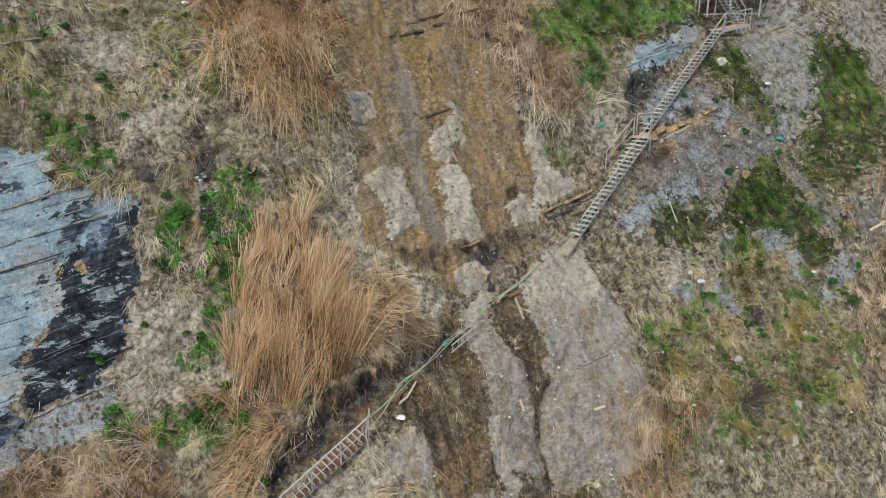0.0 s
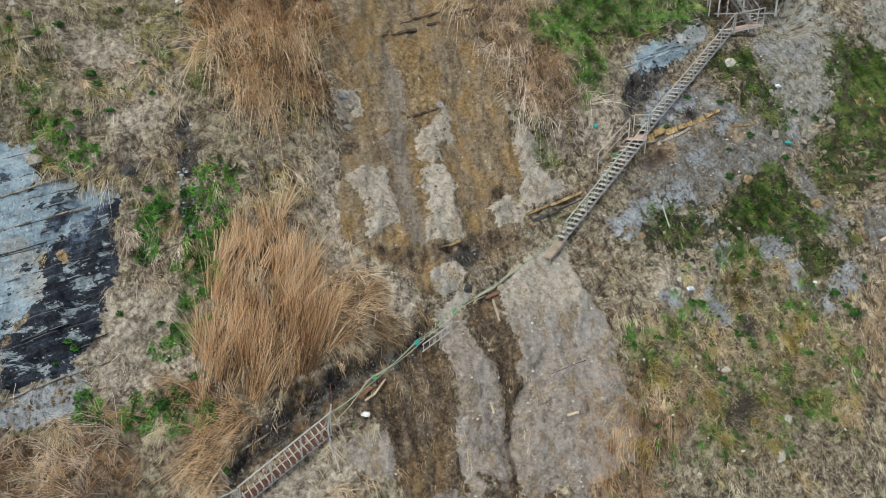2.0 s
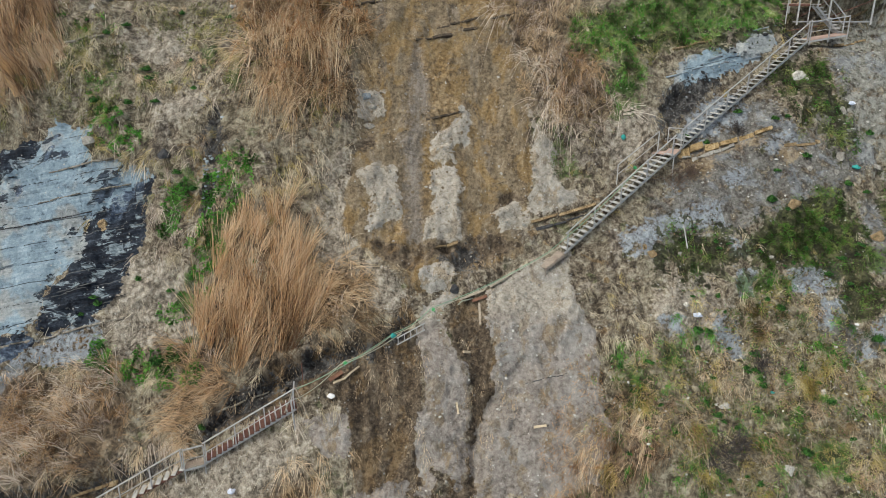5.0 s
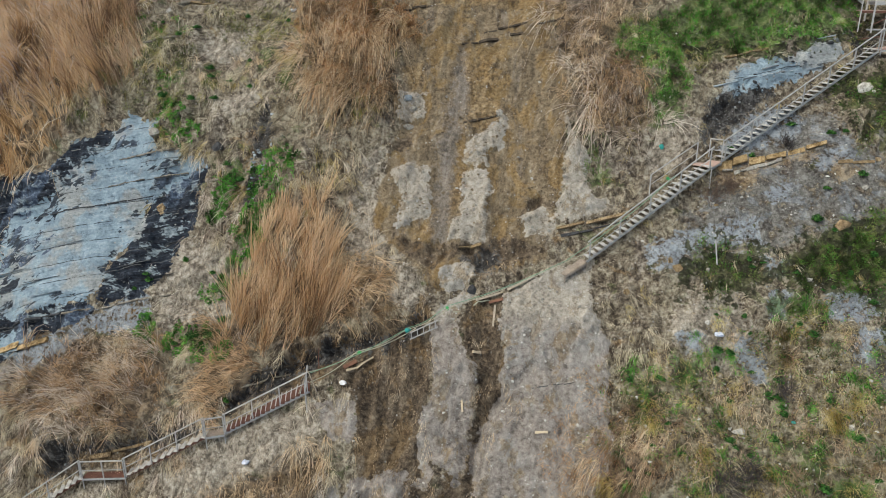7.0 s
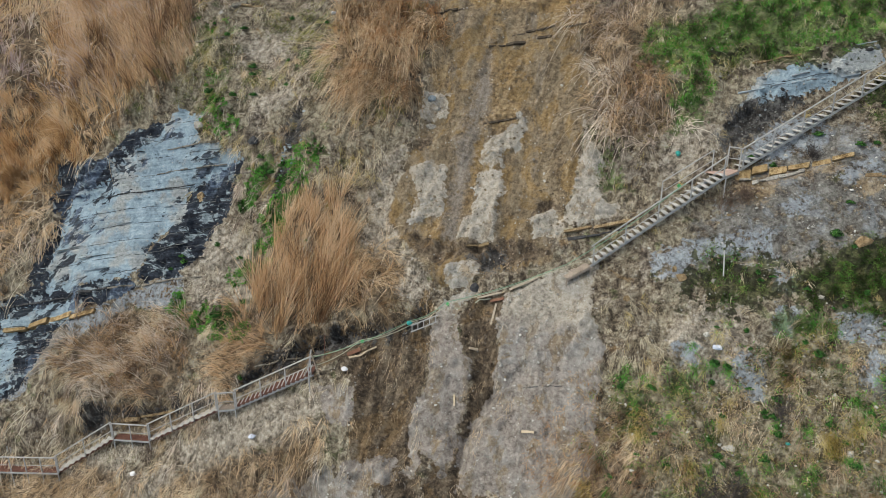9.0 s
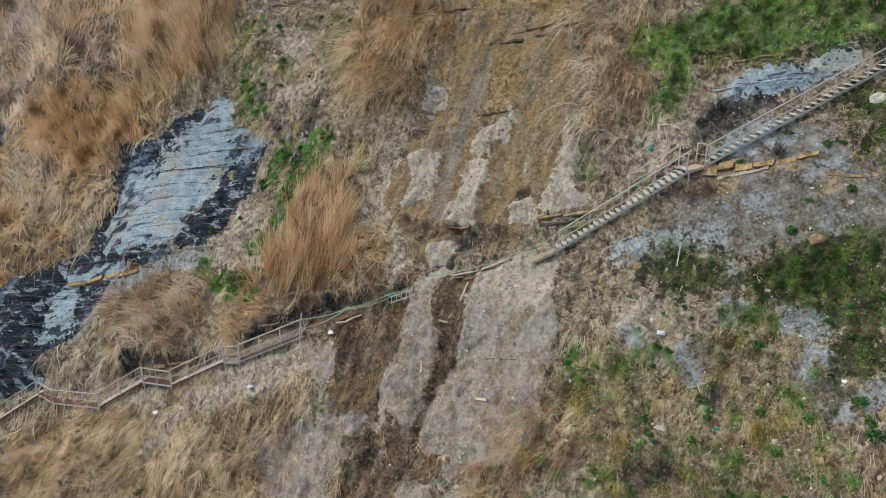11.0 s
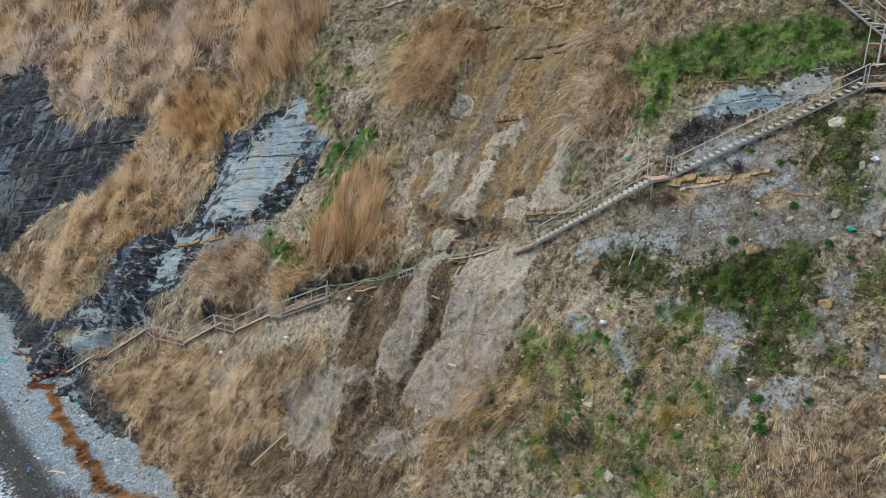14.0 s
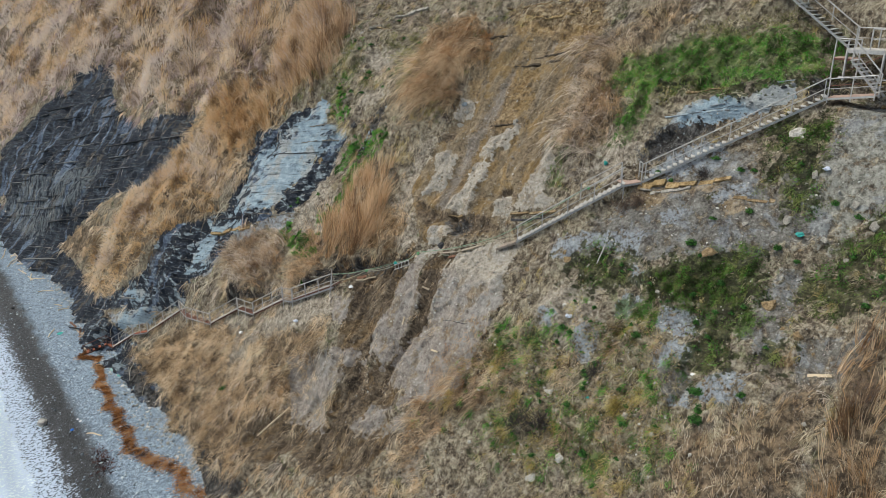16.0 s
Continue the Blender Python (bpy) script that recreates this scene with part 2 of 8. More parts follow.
zone("pale", (-3.0, -0.0), (-1.8, -0.6), (-1.6, -1.5), (-1.0, -1.9), (-1.0, -2.8), (-1.0, -3.9), (-1.2, -4.6), (-1.1, -5.9), (-1.4, -6.4), (-1.9, -6.0), (-2.6, -5.7), (-2.3, -7.1), (-2.8, -7.2), (-3.1, -5.2), (-3.0, -4.1), (-2.7, -2.7), (-2.9, -1.4))
zone("pale", (-0.1, 1.3), (1.4, 2.5), (2.6, 2.8), (3.5, 3.1), (3.5, 1.0), (4.3, -0.4), (4.3, -2.7), (4.6, -4.9), (4.0, -6.6), (-0.3, -6.9), (-0.1, -4.5), (0.1, -3.9), (0.9, -3.2), (0.5, -2.7), (-0.0, -2.5), (0.2, -1.2), (-0.2, -0.2))
zone("pale", (-5.1, -7.3), (-4.9, -7.1), (-4.1, -6.5), (-3.8, -7.2))
zone("soil", (-7.2, 5.4), (-6.4, 6.6), (-5.2, 4.2), (-5.0, 2.6), (-4.4, 1.2), (-6.6, 1.6), (-7.4, 3.4))
zone("soil", (-5.0, 2.3), (-3.8, 1.8), (-3.7, 0.9), (-4.2, 0.3), (-5.1, 0.7), (-5.5, 1.8))
zone("pale", (-7.4, -4.0), (-5.8, -3.7), (-5.6, -5.4), (-6.7, -5.3), (-7.3, -4.6))
zone("mud", (-6.7, -2.2), (-4.5, -0.9), (-3.0, -0.6), (-2.8, -1.4), (-2.8, -2.9), (-3.1, -5.2), (-3.1, -6.5), (-3.9, -6.6), (-4.9, -7.1), (-5.3, -7.4), (-5.8, -3.9), (-6.3, -3.2))
zone("mud", (-1.5, 1.1), (-0.0, 1.3), (-0.1, -0.7), (0.3, -1.7), (-0.0, -2.7), (0.8, -2.9), (0.8, -3.6), (0.0, -4.0), (-0.3, -5.2), (-0.3, -6.9), (-2.2, -7.1), (-1.8, -6.2), (-1.2, -6.6), (-1.1, -4.8), (-0.9, -4.1), (-1.0, -1.9), (-1.6, -1.3), (-1.8, -0.1))
zone("mud", (-3.6, 1.1), (-3.1, -0.0), (-3.5, -0.5), (-5.7, -2.2), (-7.6, -2.8), (-10.2, -4.1), (-11.5, -4.9), (-11.8, -4.2), (-10.7, -3.0), (-9.2, -2.1), (-6.8, -1.1), (-4.7, -0.4), (-3.8, 0.3))
zone("mud", (-19.4, -6.6), (-16.1, -6.2), (-12.9, -5.1), (-12.2, -5.6), (-16.0, -7.0), (-19.6, -8.2))
zone("mud", (-5.1, 3.7), (-3.1, 3.5), (-1.1, 3.8), (0.1, 4.0), (1.6, 3.6), (0.1, 2.7), (-1.3, 2.7), (-2.3, 3.0), (-3.3, 2.2), (-3.9, 2.4), (-5.1, 3.1))
zone("mud", (-6.1, 8.1), (-4.9, 9.0), (-5.0, 8.2), (-5.6, 7.7))
zone("mud", (0.5, 5.9), (1.2, 6.1), (1.9, 5.5), (1.2, 5.5), (0.4, 5.0))
zone("greyband", (-3.2, 14.4), (-2.6, 11.6), (-2.8, 8.6), (-2.8, 5.8), (-2.8, 3.2), (-3.5, 3.3), (-3.7, 7.2), (-3.5, 9.9), (-3.3, 12.7))
zone("ochre", (-3.1, 13.1), (-1.7, 13.2), (-1.0, 10.1), (-1.8, 9.3), (-2.6, 9.4), (-2.6, 11.4))
zone("ochre", (-6.0, 12.1), (-5.0, 12.7), (-4.8, 11.5), (-5.6, 11.3))
zone("ochre", (-4.9, 4.1), (-4.0, 4.4), (-3.7, 3.9), (-4.5, 3.6))
zone("ochre", (-2.9, 6.5), (-2.6, 7.1), (-2.5, 5.2), (-2.9, 4.6))
zone("soil", (-6.5, 6.9), (-5.5, 6.8), (-5.1, 5.7), (-5.2, 4.2), (-5.1, 3.4), (-6.1, 3.9))
zone("bluesoil", (10.8, 10.8), (12.5, 10.7), (12.1, 9.4), (9.7, 8.5), (8.7, 8.7))
zone("bluesoil", (12.5, 8.4), (13.8, 8.7), (14.3, 8.5), (13.8, 8.0), (12.4, 7.9))
zone("bluesoil", (5.7, 3.9), (6.5, 4.2), (7.3, 4.8), (10.3, 4.7), (10.5, 4.2), (8.0, 4.0), (7.0, 3.1), (6.1, 2.6))
zone("bluesoil", (10.6, 2.4), (11.5, 2.3), (11.4, 1.2), (10.7, 1.2))
zone("bluesoil", (7.0, -0.0), (7.9, 0.1), (7.8, -0.5), (7.2, -0.5))
zone("bluesoil", (9.3, 0.1), (10.3, -0.0), (10.4, -1.5), (9.6, -1.2))
zone("bluesoil", (12.8, 2.2), (14.9, 2.4), (14.9, 1.3), (13.4, 1.3))
zone("bluesoil", (13.5, 0.6), (15.0, 0.9), (14.9, 0.2), (13.6, 0.1))
zone("blue", (9.5, 12.6), (10.0, 13.0), (12.1, 13.5), (12.6, 14.2), (13.9, 14.5), (14.4, 13.8), (12.6, 12.5), (11.2, 11.8), (10.0, 11.3), (8.8, 11.2))
zone("pit_and_shade", (8.7, 11.1), (10.3, 11.8), (11.1, 11.5), (10.0, 10.3), (8.5, 9.1), (8.0, 9.7))
zone("soil", (6.9, 10.1), (8.0, 10.2), (7.8, 9.5), (6.7, 8.7), (6.4, 9.4))
zone("moss", (7.2, 3.3), (8.7, 4.3), (10.3, 4.0), (10.7, 2.9), (9.3, 2.3), (7.2, 2.4))
zone("moss", (11.2, 3.9), (12.9, 5.0), (15.9, 5.7), (15.2, 1.1), (14.0, 2.6), (12.6, 2.4), (11.6, 2.7))
zone("green", (4.4, 14.6), (8.0, 16.8), (12.2, 17.5), (14.3, 17.2), (14.4, 14.9), (11.4, 13.8), (8.8, 13.6), (6.4, 12.4), (4.6, 13.0))
zone("moss", (7.6, 13.8), (11.4, 14.1), (14.2, 15.0), (14.4, 14.5), (11.4, 13.4), (7.6, 13.2))
zone("green", (6.1, 12.0), (7.4, 11.8), (7.2, 10.2), (6.2, 9.9))
zone("green", (3.2, 8.7), (3.9, 8.9), (4.0, 6.9), (3.4, 6.8))
zone("green", (13.7, 14.8), (15.2, 17.2), (12.9, 16.6))
zone("green", (-13.1, 7.0), (-12.5, 6.2), (-13.2, 5.2), (-13.9, 4.4), (-13.7, 5.9))
zone("green", (-11.9, 4.2), (-11.1, 5.7), (-10.9, 4.6), (-11.8, 2.8), (-12.3, 3.2))
zone("green", (-13.0, 1.7), (-12.5, 2.2), (-12.9, 0.4), (-13.5, 0.4))
zone("green", (-14.4, -1.8), (-13.5, -1.5), (-12.6, -1.5), (-12.5, -2.1), (-13.8, -2.3))
zone("green", (-16.2, -0.8), (-15.8, -0.9), (-15.7, -1.6), (-16.1, -1.3))
zone("green", (-16.6, 8.4), (-15.9, 8.1), (-16.0, 7.8), (-16.6, 8.1))
zone("green", (-11.2, 6.5), (-10.9, 7.6), (-10.9, 6.3))
zone("blue", (-24.5, 1.9), (-24.1, 3.2), (-22.3, 4.4), (-21.3, 5.7), (-19.9, 6.9), (-18.9, 8.8), (-17.5, 8.6), (-17.3, 7.2), (-15.1, 6.9), (-14.6, 6.5), (-15.9, 6.0), (-16.6, 5.3), (-17.4, 4.6), (-17.4, 3.7), (-17.5, 2.5), (-18.2, 2.3), (-18.7, 1.1), (-18.7, 0.3), (-19.3, -0.4), (-20.9, -0.7), (-22.5, -1.3), (-24.5, -1.7))
zone("black", (-25.6, 5.0), (-22.2, 5.7), (-20.6, 7.4), (-19.5, 7.9), (-18.9, 7.7), (-21.1, 5.7), (-22.5, 4.3), (-24.1, 3.2), (-25.0, 2.6))
zone("black", (-14.6, 6.5), (-15.9, 6.0), (-16.6, 5.3), (-17.4, 4.6), (-17.4, 3.7), (-17.5, 2.5), (-18.7, 1.1), (-18.6, -0.2), (-17.4, 0.2), (-16.6, 1.7), (-15.4, 3.0), (-15.0, 5.2))
zone("black", (-24.5, -1.7), (-22.5, -1.3), (-20.9, -0.7), (-19.3, -0.4), (-18.8, -0.7), (-19.6, -1.5), (-21.6, -2.1), (-24.4, -2.5))
zone("bluesoil", (-18.7, -0.7), (-17.3, 0.0), (-16.2, 0.2), (-16.0, -1.3), (-17.5, -1.7), (-18.9, -1.5), (-19.7, -2.8), (-22.1, -4.1), (-22.5, -2.4), (-19.6, -1.7))
zone("black", (-75.8, 6.9), (-65.0, 9.0), (-57.4, 3.6), (-50.2, 2.7), (-46.5, 3.8), (-39.3, 5.8), (-36.8, 3.0), (-39.1, -0.0), (-40.0, -2.8), (-46.4, -4.3), (-53.9, -8.6), (-60.7, -13.0), (-64.7, -16.3), (-73.1, -18.8), (-87.2, -9.5), (-76.3, -5.5), (-72.7, -1.8))
zone("black", (-24.2, 4.2), (-22.4, 5.3), (-22.3, 2.6), (-22.7, 0.7), (-23.6, -1.0), (-21.0, -1.6), (-23.6, -4.0), (-24.3, -6.1), (-26.7, -8.6), (-26.3, -10.0), (-30.0, -11.8), (-40.7, -15.1), (-52.6, -17.1), (-39.0, -13.1), (-33.3, -9.7), (-32.3, -7.6), (-32.1, -5.5), (-28.7, -3.3), (-24.2, -0.9), (-23.5, 1.0))
zone("blue", (-27.9, -4.5), (-26.1, -3.5), (-24.9, -6.7), (-27.4, -7.9))
zone("blue", (-28.1, -3.1), (-21.7, -1.7), (-21.7, -2.7), (-26.9, -3.9))
zone("blue", (-35.4, -11.7), (-32.3, -10.8), (-31.9, -11.7), (-35.1, -12.6))
zone("blue", (-35.3, -13.7), (-29.9, -11.4), (-31.0, -13.0), (-35.0, -15.4))
zone("pale", (-8.3, -10.5), (-6.9, -8.5), (-4.4, -6.6), (-3.3, -6.2), (-4.0, -7.9), (-4.7, -8.8), (-5.8, -9.9), (-4.4, -9.7), (-3.4, -10.8), (-3.9, -11.7), (-5.3, -11.6), (-6.8, -12.2), (-8.2, -11.6))
zone("pale", (-1.1, -10.1), (-0.5, -8.5), (0.8, -8.4), (1.2, -9.5), (-0.2, -10.4))
zone("pale", (0.4, -2.2), (-1.0, -5.2), (-0.8, -6.9), (1.2, -7.2), (1.8, -9.2), (2.2, -8.1), (2.0, -5.9), (3.7, -4.3), (3.7, -2.4), (3.0, -1.3))
zone("mud", (-5.0, -6.9), (-2.6, -7.7), (-1.5, -5.9), (0.8, -7.3), (0.8, -8.4), (-0.5, -8.5), (-1.1, -10.1), (-2.2, -11.3), (-3.2, -10.7), (-3.9, -9.2), (-3.2, -8.0))
zone("mud", (-1.0, -5.2), (-0.3, -3.3), (0.4, -2.2), (-0.9, -1.9), (-0.8, -3.5), (-1.4, -5.5), (-1.4, -6.2))
zone("moss", (7.9, 3.1), (10.0, 4.4), (10.7, 3.6), (10.7, 2.8), (9.1, 1.9), (8.0, 2.1))
zone("moss", (11.2, 3.7), (13.3, 5.2), (15.5, 5.9), (16.3, 4.8), (16.3, 3.1), (16.1, 1.9), (16.9, 1.1), (16.1, 0.1), (14.9, 0.1), (14.6, 2.0), (13.7, 2.8), (12.3, 2.3), (11.1, 2.6))
zone("moss", (17.7, 5.3), (18.5, 6.0), (20.1, 6.3), (20.7, 4.3), (18.8, 3.9), (17.9, 4.2))
zone("moss", (17.7, 1.9), (18.4, 2.4), (18.5, 1.3), (17.7, 1.2))
zone("green", (11.6, 3.5), (13.5, 4.7), (15.3, 5.0), (16.4, 3.6), (15.9, 2.9), (13.8, 3.1), (12.2, 2.7))
zone("green", (11.0, -3.7), (12.3, -3.8), (12.0, -5.2), (11.3, -4.9))
zone("green", (12.7, -5.9), (13.7, -5.0), (13.9, -5.9), (13.0, -6.3))
zone("green", (10.7, 1.6), (11.8, 2.2), (12.2, 1.3), (11.2, 0.9))
zone("green", (16.1, 3.0), (16.4, 3.4), (16.8, 1.9), (16.1, 1.9))
zone("bluesoil", (12.5, 1.9), (14.1, 2.4), (14.3, 1.3), (13.2, 0.9))
zone("bluesoil", (13.7, 0.5), (14.4, 0.7), (14.5, -0.0), (13.8, -0.3))
zone("bluesoil", (15.7, -0.3), (17.5, 0.6), (17.7, -0.5), (16.1, -1.1))
zone("bluesoil", (10.3, 3.8), (11.6, 3.5), (11.2, 2.9), (10.6, 3.0))
zone("bluesoil", (9.2, -0.2), (9.8, 0.0), (10.2, -1.5), (9.6, -1.4))
zone("bluesoil", (8.2, 4.9), (10.3, 5.4), (10.3, 4.6), (8.0, 4.1))
zone("bluesoil", (12.9, 8.5), (14.0, 8.9), (14.0, 8.2), (13.0, 8.0))
zone("bluesoil", (15.0, -1.6), (15.5, -1.0), (15.9, -1.6), (15.2, -1.8))
zone("bluesoil", (10.6, 6.6), (11.5, 7.1), (11.6, 6.4), (10.9, 6.2))
zone("chalk", (16.5, 3.7), (17.1, 5.1), (17.5, 5.8), (18.1, 2.6), (17.7, 1.4), (16.7, 2.1))
zone("chalk", (13.8, -0.3), (14.9, -0.1), (15.8, -1.2), (14.2, -1.4))
zone("chalk", (19.0, 2.4), (21.0, 3.4), (20.5, 1.3), (19.5, 0.7))
zone("chalk", (7.3, 5.5), (13.0, 7.4), (15.8, 6.5), (15.5, 6.0), (12.6, 5.1), (11.1, 4.0), (7.6, 3.6))
zone("chalk", (15.1, 9.9), (16.9, 10.1), (18.1, 7.4), (16.6, 6.7))
zone("olive", (13.3, -4.8), (14.5, -3.8), (15.4, -4.7), (13.9, -5.4))
zone("olive", (11.8, 1.0), (13.3, 1.5), (13.7, 0.5), (12.5, 0.1))
zone("olive", (4.2, -1.9), (6.6, -0.8), (7.3, -2.4), (5.6, -3.3), (4.3, -4.1))
zone("olive", (10.4, -2.3), (12.1, -2.2), (11.8, -3.4), (11.0, -3.5))
zone("olive", (13.1, -1.5), (14.6, -1.0), (14.8, -2.2), (13.7, -2.6))
zone("olive", (-20.3, 12.8), (-18.4, 13.7), (-17.7, 11.4), (-18.2, 9.1), (-19.5, 9.7))
zone("reed", (-7.9, 2.6), (-6.0, 2.5), (-4.9, 1.0), (-5.6, 0.0), (-7.0, -0.4), (-8.2, 0.4))
zone("reed", (-37.4, 4.8), (-38.3, 0.0), (-38.0, -4.7), (-49.5, -10.5), (-47.3, -15.2), (-39.1, -13.4), (-32.7, -7.1), (-28.3, -2.7), (-25.9, 2.0), (-30.6, 5.3), (-34.3, 6.1))
zone("reed", (-27.3, -13.6), (-22.6, -10.5), (-17.6, -9.0), (-16.3, -10.7), (-18.8, -14.0), (-19.3, -17.7), (-21.4, -18.6), (-21.9, -16.6), (-25.3, -16.2))
zone("reed", (2.1, -6.1), (3.4, -3.8), (4.9, -3.2), (7.3, -4.2), (6.4, -5.7), (4.8, -7.0), (4.4, -9.3), (3.2, -10.5), (2.3, -8.7))
zone("mud", (-6.0, -9.4), (-3.2, -10.7), (-1.1, -10.1), (0.8, -8.4), (2.0, -9.6), (1.4, -12.0), (-1.6, -13.6), (-6.5, -13.4))
zone("mud", (-9.5, -12.4), (-6.5, -12.2), (-4.5, -12.6), (-6.0, -15.0), (-9.8, -15.0))
zone("pit_and_shade", (-3.5, 0.2), (-4.7, -0.6), (-6.8, -1.2), (-9.2, -2.2), (-10.7, -3.2), (-11.7, -4.3), (-11.3, -4.8), (-10.1, -3.9), (-8.3, -2.5), (-6.3, -1.8), (-3.5, -0.6))
# Shadow of the bank below the reeds, put into the ground colour.
zone("pit_and_shade", (-20.0, -6.7), (-16.1, -6.3), (-13.1, -5.3), (-12.4, -5.5), (-16.0, -6.9), (-19.6, -8.0))
zone("ochre", (-18.7, -7.1), (-16.3, -6.7), (-16.2, -7.1), (-18.5, -7.4))
zone("reed", (-11.1, 16.0), (-9.1, 16.7), (-6.4, 15.8), (-6.0, 14.1), (-8.2, 14.4), (-10.7, 14.3))
zone("green", (-17.9, 11.1), (-16.5, 10.9), (-16.3, 10.5), (-17.3, 10.2))
zone("green", (-17.4, 10.2), (-16.7, 9.6), (-16.4, 8.5), (-17.0, 9.0))
zone("black", (-34.8, -17.1), (-27.4, -16.1), (-22.6, -16.6), (-17.7, -18.1), (-13.3, -18.6), (-15.8, -19.7), (-21.9, -18.7), (-28.2, -17.2), (-31.9, -17.7))
zone("ochre", (-6.4, 18.3), (0.7, 19.1), (1.2, 17.3), (-0.8, 16.4), (-4.2, 16.3))

zone("soil", (-16.6, 1.0), (-15.9, 2.3), (-14.5, 2.8), (-12.4, 3.0), (-12.3, 1.3), (-12.3, -0.5), (-14.4, -1.1), (-16.2, -0.5))
zone("pit_and_shade", (-12.45, 9.9), (-12.05, 9.6), (-11.75, 7.1), (-11.95, 4.9), (-12.3, 5.0), (-12.1, 7.2))
zone("mud", (-8.8, -1.5), (-6.4, -0.7), (-4.5, 0.0), (-3.6, -1.4), (-5.4, -2.3), (-7.6, -3.0), (-9.9, -3.9), (-11.6, -5.0), (-11.0, -4.0), (-10.2, -2.5))
zone("reed", (3.1, 12.8), (4.8, 13.0), (6.0, 11.6), (6.0, 9.8), (4.2, 9.4), (2.9, 10.5))
zone("green", (6.0, 12.2), (7.1, 12.3), (6.8, 10.0), (5.9, 9.5))
zone("chalk", (11.8, 8.3), (15.0, 9.1), (17.0, 7.6), (15.5, 5.1), (11.5, 5.3), (7.3, 2.7), (6.3, 3.7), (9.7, 6.3))
zone("sand", (19.1, 15.3), (22.3, 15.0), (22.3, 12.1), (19.4, 7.9), (17.1, 8.2), (16.9, 11.2))

zone("reed", (20.9, -3.4), (20.6, 1.6), (21.5, 3.6), (23.6, -1.8), (23.2, -5.0))

zone("reed", (-33.2, 4.2), (-35.7, 6.7), (-33.3, 8.1), (-28.9, 9.4), (-24.0, 6.7), (-25.1, 4.2), (-28.6, 2.6))
zone("reed", (-25.7, 9.0), (-31.2, 14.1), (-31.4, 17.6), (-22.2, 16.9), (-19.0, 13.4), (-19.9, 9.7))
zone("reed", (-47.0, 16.5), (-36.2, 16.8), (-31.2, 11.4), (-32.6, 7.8), (-37.2, 6.8), (-40.1, 7.1))
zone("twig", (-33.2, 4.2), (-35.7, 6.7), (-33.3, 8.1), (-28.9, 9.4), (-24.0, 6.7), (-25.1, 4.2), (-28.6, 2.6))
zone("black", (-17.3, 6.5), (-17.3, 4.7), (-17.8, 1.7), (-18.4, -0.3), (-16.7, 0.0), (-15.7, 1.3), (-14.9, 3.9), (-15.0, 6.3))
zone("black", (-20.9, 7.5), (-23.3, 4.1), (-24.4, 2.6), (-25.9, -1.2), (-24.2, -1.3), (-22.6, 1.3), (-21.9, 3.9), (-20.0, 6.5))
zone("mud", (-4.3, -6.4), (-3.0, -4.6), (-2.2, -7.1), (-0.9, -6.8), (-0.3, -9.2), (-2.4, -11.2), (-4.0, -9.9), (-3.4, -8.2))
zone("pale", (-9.2, -9.5), (-8.2, -8.1), (-4.4, -6.5), (-3.6, -8.0), (-4.6, -9.2), (-4.2, -11.4), (-7.2, -11.8))

KINDS = ("scar", "mud", "pale", "blue", "black", "bluedk", "ochre", "green", "reed", "olive", "chalk", "moss", "pit_and_shade", "bluesoil", "greyband", "sand", "soil")

# ---- the way of the stairs: outer edge, bottom to top ----
FOOT, LAND_H = np.array((-26.7, 4.7, 0.75)), np.array((-25.9, 7.2, 1.45))
LAND_G0, LAND_G1 = np.array((-23.4, 9.2, 3.55)), np.array((-22.5, 10.4, 3.95))
LAND_F0, LAND_F1, LAND_F2 = np.array((-18.4, 13.2, 7.25)), np.array((-16.7, 13.55, 7.35)), np.array((-13.4, 15.15, 7.9))
LAND_E0, LAND_E1 = np.array((-11.2, 17.08, 9.75)), np.array((-9.5, 17.95, 9.9))
LAND_D0, LAND_D1 = np.array((-6.05, 19.6, 12.15)), np.array((-5.48, 20.1, 12.2))
BREAK = np.array((-2.6, 22.25, 14.0))
LAND_B0, LAND_B1 = np.array((5.42, 29.72, 18.35)), np.array((6.05, 30.55, 18.7))
LAND_A0, LAND_A1 = np.array((9.95, 34.5, 22.5)), np.array((10.15, 35.4, 22.6))
TOP_0, TOP_1 = np.array((15.31, 41.15, 27.17)), np.array((16.99, 41.94, 27.45))
STAIR_LINE = (FOOT, LAND_H, LAND_G0, LAND_G1, LAND_F0, LAND_F1, LAND_F2, LAND_E0, LAND_E1, LAND_D0, LAND_D1, BREAK)
TOWER_LINE = (np.array((18.2, 43.9, 27.4)), np.array((15.2, 42.9, 27.9)), np.array((14.3, 43.5, 28.8)), np.array((9.5, 41.8, 32.6)))
STAIR_LINE_UP = (LAND_B0, LAND_B1, LAND_A0, LAND_A1, TOP_0, TOP_1)


def to_slope(p):
    q = np.asarray(p) - C0
    return q @ STRIKE, q @ DIP, q @ NRM


